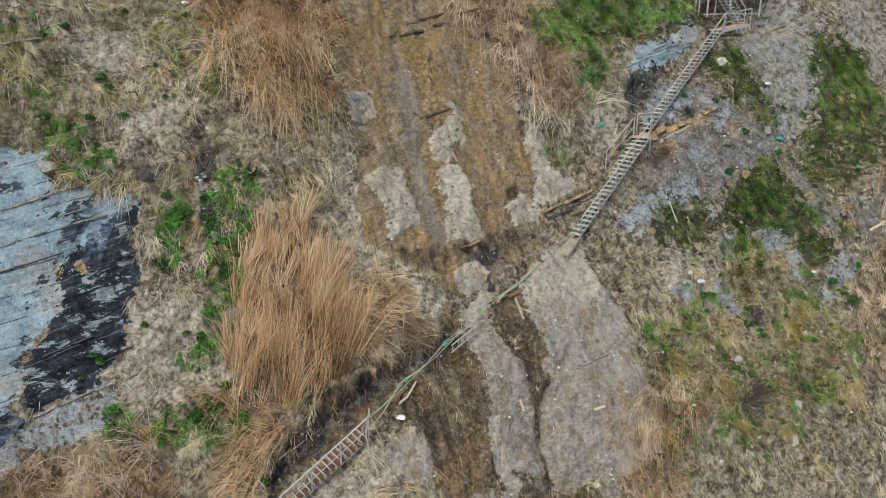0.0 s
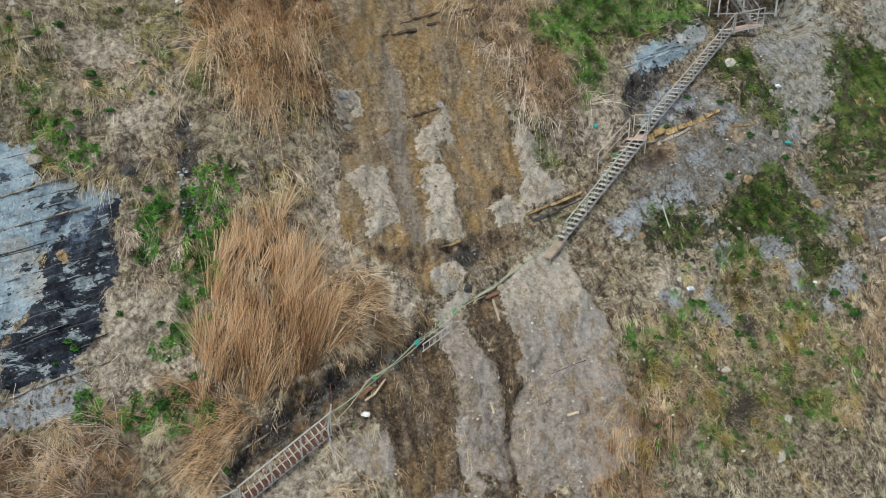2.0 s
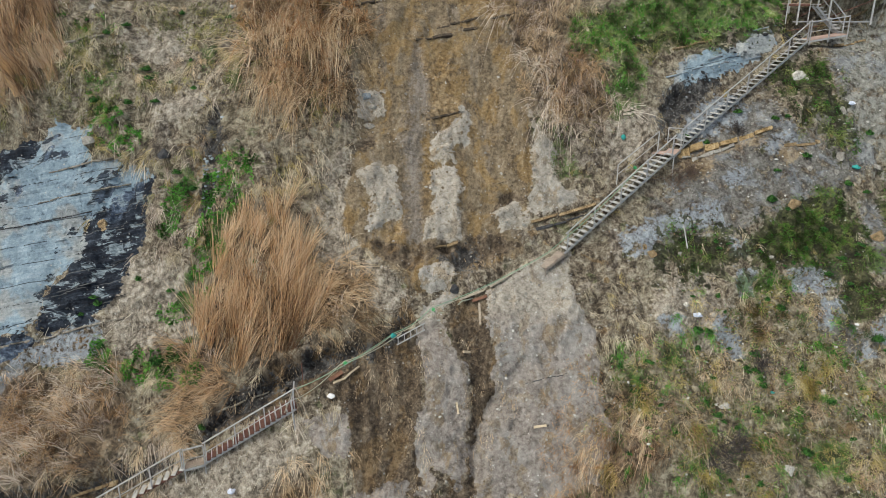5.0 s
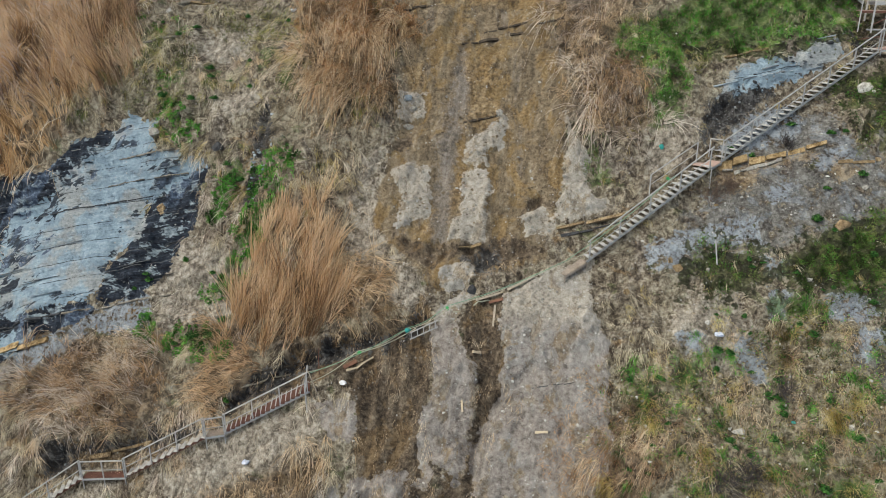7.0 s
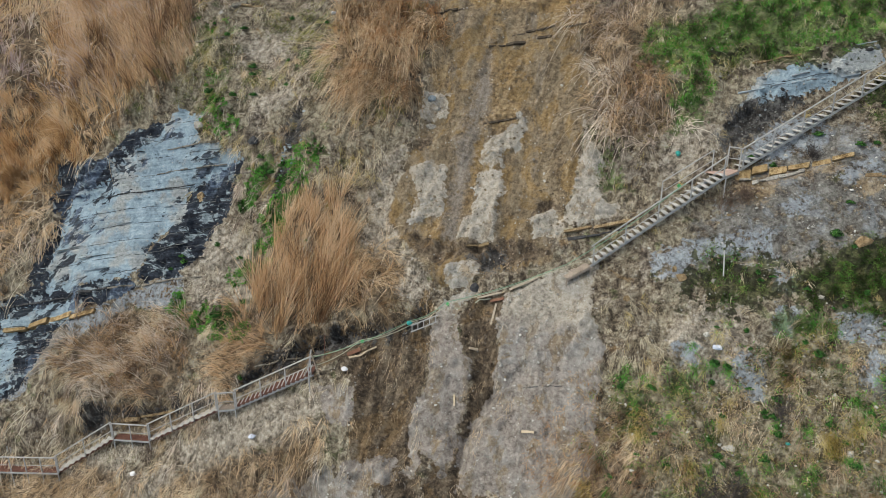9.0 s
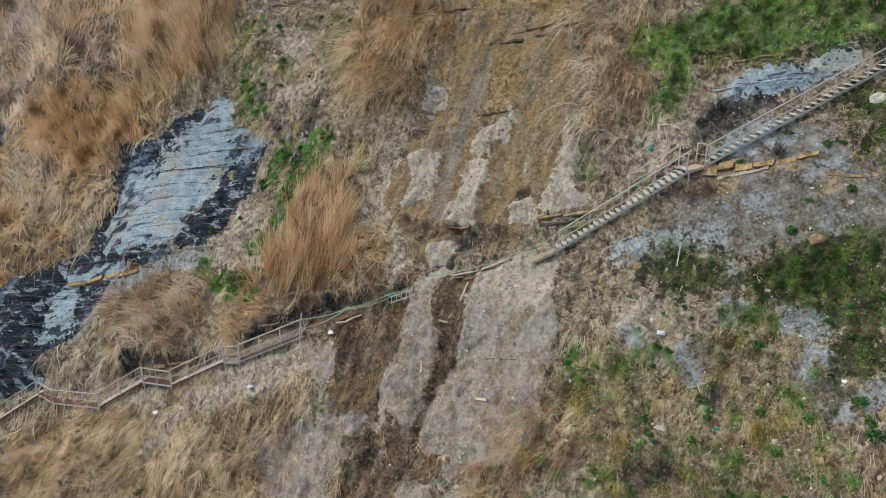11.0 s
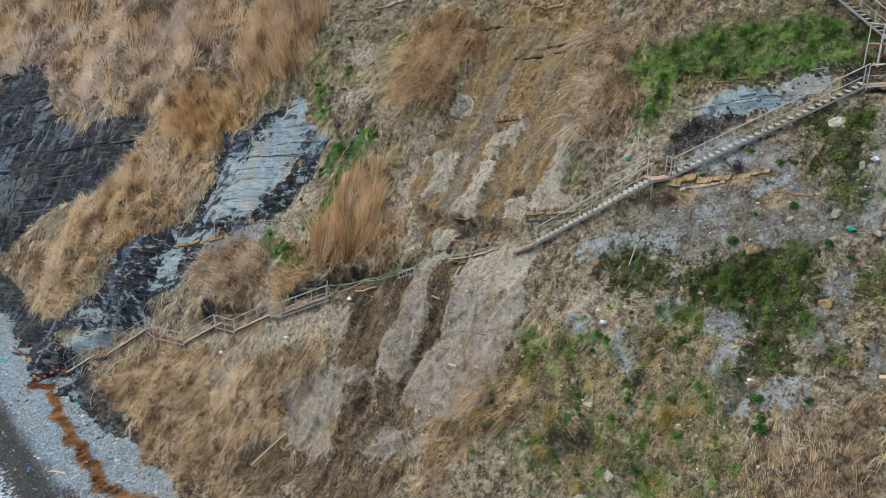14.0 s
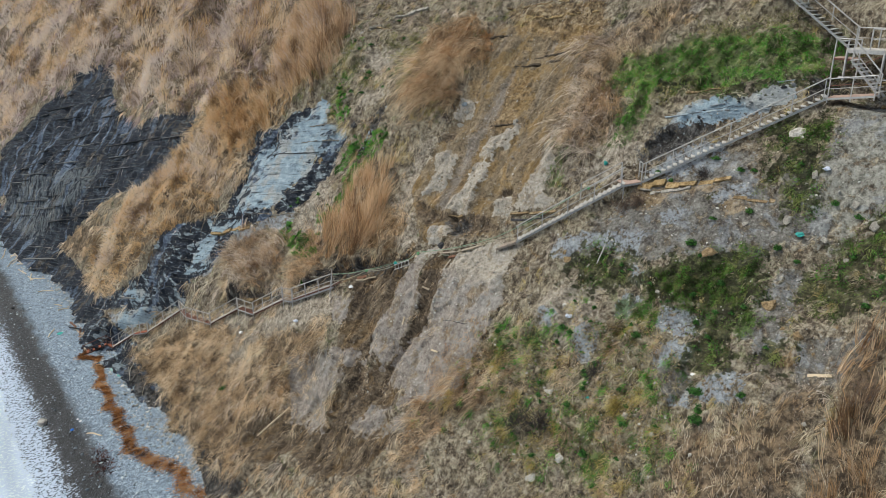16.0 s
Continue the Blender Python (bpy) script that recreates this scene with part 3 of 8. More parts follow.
def base_height(s, d):
    def hill(a, b, ra, rb):
        return np.exp(-((s - a) / ra) ** 2 - ((d - b) / rb) ** 2)
    h = 1.9 * hill(-24, 12, 9, 7) + 0.6 * hill(-10, 11, 5, 4) + 0.8 * hill(20, 2, 5, 6) - 0.2 * hill(1, 9, 6, 12)
    h = h - 2.3 * sm((-6 - s) / 12) * sm((-5 - d) / 9) - 1.9 * sm((-32 - s) / 25) * sm((10 - d) / 16)
    # shoulders and hollows
    h = h + 0.5 * hill(-18.5, 13.5, 3, 3) + 0.5 * hill(-5.4, 15.6, 2, 2) + 0.35 * hill(-6.4, -3.2, 2, 1.2) + 0.25 * hill(-1, -1.4, 2, 1.5)
    h = h + 0.2 * hill(6.5, 4.3, 2, 1.5) + 0.25 * hill(8.5, 0.1, 2, 2) + 0.3 * hill(-13.3, -2, 2, 2) + 0.5 * hill(-27.3, -14.5, 4, 3) + 0.2 * hill(-4.2, 1.8, 2, 1.5)
    h = h - 1.3 * hill(-26, -4.5, 4.5, 4.5) - 1.0 * hill(-6.8, -9.5, 2.5, 2.5) - 0.5 * hill(-7.9, -13, 3, 2.5) - 0.5 * hill(-17, 4.4, 3, 2.5)
    h = h - 1.1 * hill(18.3, 6, 2.5, 2.5) - 0.4 * hill(19.1, 2, 2, 2) - 0.5 * hill(-5.3, 10.3, 1.2, 1.5) - 0.3 * hill(13.4, 5.5, 3, 2) - 0.2 * hill(12, -3.8, 3, 3)
    return h


def full_height(s, d):
    z = {k: depth_of(k, s, d) for k in KINDS}
    fine = np.clip((55 + s) / 25, 0.25, 1)
    wob = 0.35 * fbm(s / 0.8, d / 0.8, 3, 40)
    firm = 1 - 0.65 * sm((np.maximum.reduce([z[k] for k in ("pale", "blue", "bluesoil", "chalk", "scar")]) + wob) / 0.6)
    h = base_height(s, d) + (0.5 + 1.4 * sm((-20 - s) / 10) * sm((d - 2) / 6)) * fbm(s / 5, d / 6, 3, 1) + firm * (0.40 * fbm(s / 1.1, d / 1.3, 3, 5) + 0.15 * fbm(s / 0.32, d / 0.32, 2, 9))
    scar, mud, pale = sm((z["scar"] + wob) / 0.8), sm((z["mud"] + wob) / 0.5), sm((z["pale"] + 0.5 * wob + 0.1) / 0.16)
    h = h + scar * (-0.05 + 0.24 * fbm(s / 0.6, d / 1.9, 3, 12) + 0.14 * fbm(s / 0.28, d / 0.4, 2, 15))
    h = h + mud * (-0.34 + 0.34 * fbm(s / 0.45, d / 2.6, 3, 21) + 0.06 * fbm(s / 0.22, d / 0.25, 2, 22))
    h = h + pale * (0.03 + 0.12 * sm((d + 6) / 4) + 0.12 * fbm(s / 0.6, d / 0.6, 3, 24) + 0.1 * np.floor(2.2 * fbm(s / 0.9, d / 1.1, 2, 26)))
    rock = sm((np.maximum(z["blue"], np.maximum(z["black"], z["bluedk"])) + wob) / 0.5)
    bed = (d - BED * s) / 0.52 + 0.55 * fbm(s / 2.5, d / 2.5, 2, 30) + 0.12 * fbm(s / 0.3, d / 0.3, 2, 33)
    lip = bed - np.floor(bed)
    keep = 0.35 + 0.65 * (lattice(np.floor(bed), np.floor(s / 3.1 + 0.37 * np.floor(bed)), 3) > -0.1)
    smooth = 1 - 0.94 * sm((z["blue"] + wob) / 0.4) * (s < 0)
    h = h + (1 - 0.55 * sm((-26 - s) / 6)) * rock * fine * keep * smooth * (0.2 * lip ** 3 - 0.02)
    h = h + rock * 0.1 * fine ** 3 * smooth * value_noise(np.floor(s / 0.55 + 3 * value_noise(np.floor(bed), 0 * s, 8)), np.floor(bed), 35)
    h = h + sm((-30 - s) / 6) * sm((z["black"] + 0.4) / 0.8) * (0.9 * fbm((s - 0.5 * d) / 2.6, d / 9, 3, 71) - 0.1)
    h = h - 0.3 * sm((z["pit_and_shade"] + wob) / 0.4)
    low = 0.3 * sm((z["reed"] + wob) / 0.8) * fbm(s / 0.5, d / 0.9, 2, 37)
    return h + low


def beside(line, s, d):
    """How far a place lies from a line of the stairs, and the line's height there."""
    best, high = np.full(s.shape, 9.0), np.zeros(s.shape)
    pts = [to_slope(p) for p in line]
    for (a, b, ha), (e, f, hb) in zip(pts, pts[1:]):
        k = np.clip(((s - a) * (e - a) + (d - b) * (f - b)) / ((e - a) ** 2 + (f - b) ** 2), 0, 1)
        far = np.hypot(s - a - k * (e - a), d - b - k * (f - b))
        high = np.where(far < best, ha + k * (hb - ha), high)
        best = np.minimum(best, far)
    return best, high


def cut_for_stairs(s, d, h):
    for line in (STAIR_LINE, STAIR_LINE_UP, TOWER_LINE):
        far, high = beside(line, s, d)
        w = sm((1.9 - far) / 1.1)
        h = h * (1 - w) + np.minimum(h, high - 0.28) * w
        w = sm((1.2 - far) / 0.9)
        h = h * (1 - w) + np.maximum(h, high - 0.75) * w
    return h


def spaced(*stretches):
    """Grid lines: (from, to, step) stretches end to end."""
    return np.unique(np.concatenate([np.linspace(a, b, max(2, round((b - a) / step) + 1)) for a, b, step in stretches]).round(4))


GS = spaced((-700, -150, 50), (-150, -70, 0.6), (-70, -32, 0.3), (-32, 25, 0.095), (25, 45, 0.8), (45, 700, 60))
GD = spaced((-30, -21, 0.8), (-21, -13, 0.2), (-13, 19.5, 0.095), (19.5, 24, 0.4))
SS, DD = np.meshgrid(GS, GD)
SF, DF = SS.ravel(), DD.ravel()
HF = cut_for_stairs(SF, DF, full_height(SF, DF))
HH = HF.reshape(SS.shape)


def bald(s, d):
    """Bare patches between the dead grass: above zero."""
    return fbm(s / 1.7, d / 1.3, 4, 777) - 0.10


def ground_height(s, d):
    i = np.clip(np.searchsorted(GS, s) - 1, 0, len(GS) - 2)
    j = np.clip(np.searchsorted(GD, d) - 1, 0, len(GD) - 2)
    u, v = (s - GS[i]) / (GS[i + 1] - GS[i]), (d - GD[j]) / (GD[j + 1] - GD[j])
    return (HH[j, i] * (1 - u) + HH[j, i + 1] * u) * (1 - v) + (HH[j + 1, i] * (1 - u) + HH[j + 1, i + 1] * u) * v


def on_slope(s, d, lift=0.0):
    """World places on the ground of the slope."""
    s, d = np.asarray(s, float), np.asarray(d, float)
    h = ground_height(s, d) + lift
    return C0 + s[..., None] * STRIKE + d[..., None] * DIP + h[..., None] * NRM


# ---- meshes from arrays ----
def array_mesh(name, verts, loops, sizes):
    me = bpy.data.meshes.new(name)
    me.vertices.add(len(verts))
    me.vertices.foreach_set("co", np.asarray(verts, np.float32).ravel())
    me.loops.add(len(loops))
    me.loops.foreach_set("vertex_index", np.asarray(loops, np.int32))
    me.polygons.add(len(sizes))
    me.polygons.foreach_set("loop_start", np.concatenate(([0], np.cumsum(sizes)[:-1])).astype(np.int32))
    me.update(calc_edges=True)
    return me


def sheet_mesh(name, verts, rows, cols):
    k = np.arange(rows * cols).reshape(rows, cols)
    quads = np.stack((k[:-1, :-1], k[:-1, 1:], k[1:, 1:], k[1:, :-1]), -1).reshape(-1)
    me = array_mesh(name, verts, quads, np.full((rows - 1) * (cols - 1), 4))
    me.polygons.foreach_set("use_smooth", np.ones(len(me.polygons), bool))
    return me


def give(me, name, values):
    me.attributes.new(name, "FLOAT", "POINT").data.foreach_set("value", np.asarray(values, np.float32))


def thing(name, at, label, category, group="", kind=""):
    ob = new(name)
    ob.location = at
    return tagged(ob, label, category, group, kind)


def solo(name, bm, material, label, category, group="", kind="", smooth=False):
    """A thing that is one mesh; its origin lies at the middle of its foot."""
    lo = [min(v.co[k] for v in bm.verts) for k in range(3)]
    hi = [max(v.co[k] for v in bm.verts) for k in range(3)]
    at = Vector(((lo[0] + hi[0]) / 2, (lo[1] + hi[1]) / 2, lo[2]))
    bmesh.ops.translate(bm, verts=bm.verts, vec=-at)
    me = bpy.data.meshes.new(name)
    bm.to_mesh(me)
    bm.free()
    me.materials.append(material)
    if smooth:
        me.polygons.foreach_set("use_smooth", np.ones(len(me.polygons), bool))
    ob = new(name, me)
    ob.location = at
    return tagged(ob, label, category, group, kind)


def part(name, bm, material, parent, label="", smooth=False):
    """One mesh under a thing; bm is in world metres."""
    root = parent.matrix_basis.translation if parent.parent is None else parent.parent.matrix_basis.translation + parent.matrix_basis.translation
    bmesh.ops.translate(bm, verts=bm.verts, vec=-Vector(root))
    me = bpy.data.meshes.new(name)
    bm.to_mesh(me)
    bm.free()
    me.materials.append(material)
    if smooth:
        me.polygons.foreach_set("use_smooth", np.ones(len(me.polygons), bool))
    ob = new(name, me)
    ob.parent = parent
    return tagged(ob, label)


def beam(bm, a, b, wide, high, up=(0, 0, 1)):
    """A squared bar from a to b."""
    a, b = Vector(a), Vector(b)
    along = (b - a).normalized()
    side = along.cross(Vector(up))
    side = (side if side.length > 1e-3 else along.cross(Vector((1, 0, 0)))).normalized()
    top = side.cross(along)
    vs = [bm.verts.new(p + side * (x * wide / 2) + top * (y * high / 2)) for p in (a, b) for x, y in ((-1, -1), (1, -1), (1, 1), (-1, 1))]
    for f in ((3, 2, 1, 0), (4, 5, 6, 7), (0, 1, 5, 4), (1, 2, 6, 5), (2, 3, 7, 6), (3, 0, 4, 7)):
        bm.faces.new([vs[k] for k in f])
    return bm


def tube(bm, places, radius, sides=6):
    """A round bar along places."""
    places = [Vector(p) for p in places]
    rings = []
    for k, p in enumerate(places):
        along = (places[min(k + 1, len(places) - 1)] - places[max(k - 1, 0)]).normalized()
        side = along.cross(Vector((0, 0, 1)))
        side = (side if side.length > 1e-3 else Vector((1, 0, 0))).normalized()
        top = side.cross(along)
        rings.append([bm.verts.new(p + radius * (side * math.cos(a) + top * math.sin(a))) for a in (2 * math.pi * q / sides for q in range(sides))])
    for r0, r1 in zip(rings, rings[1:]):
        for q in range(sides):
            bm.faces.new((r0[q], r0[(q + 1) % sides], r1[(q + 1) % sides], r1[q]))
    bm.faces.new(rings[0][::-1])
    bm.faces.new(rings[-1])
    return bm


# ---- materials ----
class Nodes:
    def __init__(self, name):
        self.material = bpy.data.materials.new(name)
        self.material.use_nodes = True
        self.tree = self.material.node_tree
        self.bsdf = self.tree.nodes["Principled BSDF"]
        self.bsdf.inputs["Specular IOR Level"].default_value = 0.25

    def add(self, kind):
        return self.tree.nodes.new(kind)

    def link(self, a, b):
        self.tree.links.new(a, b)

    def put(self, socket, value):
        if isinstance(value, bpy.types.NodeSocket):
            self.link(value, socket)
        elif isinstance(value, (tuple, list)) and len(value) == 3 and socket.type == "RGBA":
            socket.default_value = (*value, 1)
        else:
            socket.default_value = value

    def attr(self, name, out="Fac"):
        node = self.add("ShaderNodeAttribute")
        node.attribute_name = name
        return node.outputs[out]

    def math(self, op, a, b=0.0, clamp=False):
        node = self.add("ShaderNodeMath")
        node.operation, node.use_clamp = op, clamp
        self.put(node.inputs[0], a)
        self.put(node.inputs[1], b)
        return node.outputs[0]

    def place(self, x=1.0, y=1.0, z=1.0):
        """Slope coordinates, scaled."""
        node = self.add("ShaderNodeVectorMath")
        node.operation = "MULTIPLY"
        self.put(node.inputs[0], self.coords)
        node.inputs[1].default_value = (x, y, z)
        return node.outputs[0]

    def noise(self, vector, scale, detail=4.0, rough=0.55, warp=0.0):
        detail = min(detail, max(1.0, math.log2(60 / scale)))  # nothing finer than 2 cm
        node = self.add("ShaderNodeTexNoise")
        self.put(node.inputs["Vector"], vector)
        for key, value in (("Scale", scale), ("Detail", detail), ("Roughness", rough), ("Distortion", warp)):
            node.inputs[key].default_value = value
        return node.outputs["Fac"]

    def ramp(self, fac, *stops):
        node = self.add("ShaderNodeValToRGB")
        self.put(node.inputs["Fac"], fac)
        while len(node.color_ramp.elements) < len(stops):
            node.color_ramp.elements.new(0.5)
        for element, (at, colour) in zip(node.color_ramp.elements, stops):
            element.position, element.color = at, (*colour, 1)
        return node.outputs["Color"]

    def mix(self, fac, a, b, kind="MIX"):
        node = self.add("ShaderNodeMix")
        node.data_type, node.blend_type = "RGBA", kind
        self.put(node.inputs[0], fac)
        self.put(node.inputs[6], a)
        self.put(node.inputs[7], b)
        return node.outputs[2]

    def step(self, value, lo, hi, a=0.0, b=1.0):
        node = self.add("ShaderNodeMapRange")
        node.interpolation_type = "SMOOTHSTEP"
        self.put(node.inputs[0], value)
        for k, v in enumerate((lo, hi, a, b)):
            node.inputs[k + 1].default_value = v
        return node.outputs[0]

    def finish(self, colour, rough=0.9, height=None, bump=0.5, deep=0.05, metal=0.0):
        self.put(self.bsdf.inputs["Base Color"], colour)
        self.put(self.bsdf.inputs["Roughness"], rough)
        self.put(self.bsdf.inputs["Metallic"], metal)
        if height is not None:
            node = self.add("ShaderNodeBump")
            node.inputs["Strength"].default_value, node.inputs["Distance"].default_value = bump, deep
            self.put(node.inputs["Height"], height)
            self.link(node.outputs["Normal"], self.bsdf.inputs["Normal"])
        return self.material


def plain(name, dark, light, scale=6.0, rough=0.8, metal=0.0, deep=0.01, stretch=(1, 1, 1)):
    """Two mingled tones with grain and fine relief, by the object's own coordinates."""
    n = Nodes(name)
    n.coords = n.add("ShaderNodeTexCoord").outputs["Object"]
    at = n.place(*stretch)
    big, fine = n.noise(at, scale), n.noise(at, scale * 9, 5)
    tone = n.mix(n.add("ShaderNodeObjectInfo").outputs["Random"], n.ramp(n.math("ADD", n.math("MULTIPLY", big, 0.6), n.math("MULTIPLY", fine, 0.4)), (0.32, dark), (0.66, light)), (*[0.85 * v for v in light],))
    colour = n.mix(0.35, n.ramp(n.math("ADD", n.math("MULTIPLY", big, 0.6), n.math("MULTIPLY", fine, 0.4)), (0.32, dark), (0.66, light)), tone)
    return n.finish(colour, rough, n.math("ADD", big, n.math("MULTIPLY", fine, 0.5)), 0.5, deep, metal)


def rock(name, dirt, dark, light, pale, scale=4.0):
    """Weathered stone: dirt in the hollows, paler worn faces."""
    n = Nodes(name)
    n.coords = n.add("ShaderNodeTexCoord").outputs["Object"]
    big, fine = n.noise(n.place(), scale, 5, 0.65, 0.4), n.noise(n.place(), scale * 6, 5, 0.7)
    way = n.math("ADD", n.math("MULTIPLY", big, 0.6), n.math("MULTIPLY", fine, 0.4))
    colour = n.ramp(way, (0.38, dirt), (0.46, dark), (0.55, light), (0.66, pale))
    own = n.step(n.add("ShaderNodeObjectInfo").outputs["Random"], 0.0, 1.0, 0.0, 0.5)
    return n.finish(n.mix(own, colour, dark), 0.92, way, 0.8, 0.05)


def stalks(name, *tones, rough=0.75, thin=True):
    """Stems take the tone of their clump; stones each their own."""
    n = Nodes(name)
    k = len(tones) - 1
    own = n.attr("tone") if thin else n.add("ShaderNodeNewGeometry").outputs["Random Per Island"]
    colour = n.ramp(own, *[(q / k, tone if q or not thin else [0.6 * v for v in tone]) for q, tone in enumerate(tones)])
    made = n.finish(colour, rough)
    if thin:
        through_light = n.add("ShaderNodeBsdfTranslucent")
        n.put(through_light.inputs["Color"], colour)
        both = n.add("ShaderNodeMixShader")
        both.inputs[0].default_value = 0.35
        n.link(n.bsdf.outputs[0], both.inputs[1])
        n.link(through_light.outputs[0], both.inputs[2])
        n.link(both.outputs[0], n.tree.nodes["Material Output"].inputs["Surface"])
    return made


def ground_material():
    n = Nodes("slope_ground")
    n.coords = n.attr("place", "Vector")
    broad, mid = n.noise(n.place(), 0.4, 4, 0.6), n.noise(n.place(), 1.7, 6, 0.65)
    fine, grain = n.noise(n.place(), 7.0, 6, 0.72), n.noise(n.place(), 26.0, 4, 0.75)
    other = n.noise(n.place(1.3, 0.9, 1.0), 0.9, 7, 0.7, 0.4)
    run = n.noise(n.place(3.2, 0.5, 1.0), 1.0, 6, 0.68, 0.3)

    def crumbs(scale):
        node = n.add("ShaderNodeTexVoronoi")
        n.put(node.inputs["Vector"], n.coords)
        node.inputs["Scale"].default_value = scale
        grey = n.add("ShaderNodeSeparateColor")
        n.link(node.outputs["Color"], grey.inputs[0])
        return grey.outputs[0], grey.outputs[1], node.outputs["Distance"]

    crumb, pick, round_ = crumbs(9.0)
    clod, _, _ = crumbs(5.0)
    dust, dust_pick, _ = crumbs(24.0)

    def blend(*shares):
        total = None
        for value, share in shares:
            piece = n.math("MULTIPLY", n.math("SUBTRACT", value, 0.5), share)
            total = piece if total is None else n.math("ADD", total, piece)
        return n.math("ADD", total, 0.5)

    edge = n.math("SUBTRACT", blend((mid, 2.2), (fine, 1.3), (other, 1.6)), 0.5)
    rag = n.math("SUBTRACT", blend((other, 2.6), (fine, 1.4), (crumb, 0.25)), 0.5)
    clump = n.noise(n.place(1.15, 0.9, 1.0), 3.0, 5, 0.7, 0.5)
    tone = blend((clump, 1.6), (fine, 0.9), (grain, 0.35), (mid, 1.0), (crumb, 0.10))
    coarse = blend((mid, 1.6), (fine, 1.0), (crumb, 0.15))

    crisp = n.math("SUBTRACT", blend((n.noise(n.place(), 1.6, 3, 0.55, 0.5), 1.6), (n.noise(n.place(), 5.0, 2, 0.5), 0.8)), 0.5)

    def mask(kind, soft=0.12, share=1.0, shift=0.0, by=edge):
        return n.step(n.math("ADD", n.math("ADD", n.attr(kind), n.math("MULTIPLY", by, share)), shift), -soft, soft)

    # litter soil
    tract = n.noise(n.place(1.0, 0.8, 1.0), 0.55, 7, 0.68, 0.6)
    far_off = n.noise(n.place(0.9, 1.1, 1.0), 0.75, 7, 0.7, 0.5)
    colour = n.ramp(tone, (0.22, (0.050, 0.038, 0.028)), (0.42, (0.166, 0.133, 0.096)), (0.58, (0.294, 0.249, 0.184)), (0.8, (0.487, 0.441, 0.349)))
    light = n.ramp(tone, (0.22, (0.100, 0.081, 0.056)), (0.45, (0.244, 0.206, 0.148)), (0.6, (0.343, 0.300, 0.222)), (0.8, (0.477, 0.436, 0.331)))
    colour = n.mix(n.step(n.math("ADD", n.attr("bald"), n.math("MULTIPLY", crisp, 0.25)), -0.02, 0.03, 0.0, 0.9), colour, light)
    twigs = n.ramp(tone, (0.25, (0.057, 0.045, 0.036)), (0.5, (0.172, 0.143, 0.120)), (0.75, (0.356, 0.316, 0.267)))
    colour = n.mix(n.step(tract, 0.45, 0.39, 0.0, 0.7), colour, twigs)
    tan = n.ramp(tone, (0.25, (0.11, 0.068, 0.03)), (0.5, (0.30, 0.20, 0.10)), (0.75, (0.46, 0.34, 0.20)))
    colour = n.mix(n.step(far_off, 0.60, 0.64, 0.0, 0.7), colour, tan)
    herb = n.ramp(tone, (0.25, (0.022, 0.034, 0.010)), (0.5, (0.075, 0.10, 0.03)), (0.75, (0.19, 0.22, 0.085)))
    colour = n.mix(n.step(far_off, 0.42, 0.37, 0.0, 0.6), colour, herb)
    colour = n.mix(n.math("MULTIPLY", mask("olive", 0.4, 1.4), 0.15), colour, n.ramp(coarse, (0.3, (0.045, 0.055, 0.018)), (0.5, (0.14, 0.14, 0.05)), (0.7, (0.28, 0.25, 0.11))))
    bare = n.ramp(tone, (0.22, (0.123, 0.105, 0.083)), (0.45, (0.291, 0.252, 0.204)), (0.6, (0.392, 0.347, 0.289)), (0.8, (0.538, 0.493, 0.426)))
    colour = n.mix(n.math("MULTIPLY", mask("soil", 0.3, 1.4, 0.0, rag), 0.85), colour, bare)
    chalk = n.ramp(blend((fine, 0.9), (grain, 0.3), (mid, 1.3), (other, 1.0)), (0.25, (0.044, 0.039, 0.035)), (0.42, (0.120, 0.111, 0.100)), (0.58, (0.198, 0.189, 0.172)), (0.8, (0.307, 0.300, 0.276)))
    colour = n.mix(n.math("MULTIPLY", mask("chalk", 0.15, 1.2, 0.05, crisp), n.step(mid, 0.38, 0.47)), colour, chalk)
    cream = n.ramp(tone, (0.22, (0.101, 0.099, 0.082)), (0.5, (0.254, 0.249, 0.218)), (0.8, (0.372, 0.364, 0.330)))
    colour = n.mix(n.math("MULTIPLY", mask("sand", 0.2, 1.8, 0.2, rag), n.step(mid, 0.4, 0.48)), colour, cream)
    slate = n.ramp(blend((fine, 0.7), (grain, 0.2), (mid, 1.1), (other, 0.6)), (0.22, (0.106, 0.116, 0.132)), (0.45, (0.224, 0.246, 0.273)), (0.6, (0.308, 0.336, 0.365)), (0.8, (0.414, 0.449, 0.480)))
    colour = n.mix(n.math("MULTIPLY", mask("bluesoil", 0.08, 0.8, 0.05, crisp), n.step(coarse, 0.33, 0.46)), colour, slate)
    colour = n.mix(n.math("MULTIPLY", n.math("MULTIPLY", mask("chalk", 0.2, 1.0, 0.3), n.step(far_off, 0.53, 0.57)), 0.5), colour, slate)
    # slide scar
    flow = n.noise(n.place(2.0, 0.4, 1.0), 1.1, 6, 0.6, 0.4)
    clay = n.ramp(blend((flow, 0.8), (fine, 0.8), (grain, 0.5), (clump, 0.9), (clod, 0.14), (crumb, 0.14), (dust, 0.10)), (0.24, (0.097, 0.071, 0.045)), (0.40, (0.175, 0.132, 0.084)), (0.57, (0.245, 0.191, 0.124)), (0.8, (0.336, 0.276, 0.194)))
    clay = n.mix(n.step(n.noise(n.place(1.1, 0.2, 1.0), 0.8, 6, 0.65, 0.4), 0.53, 0.59, 0.0, 0.5), clay, n.ramp(tone, (0.25, (0.11, 0.092, 0.076)), (0.5, (0.205, 0.175, 0.145)), (0.75, (0.30, 0.265, 0.225))))
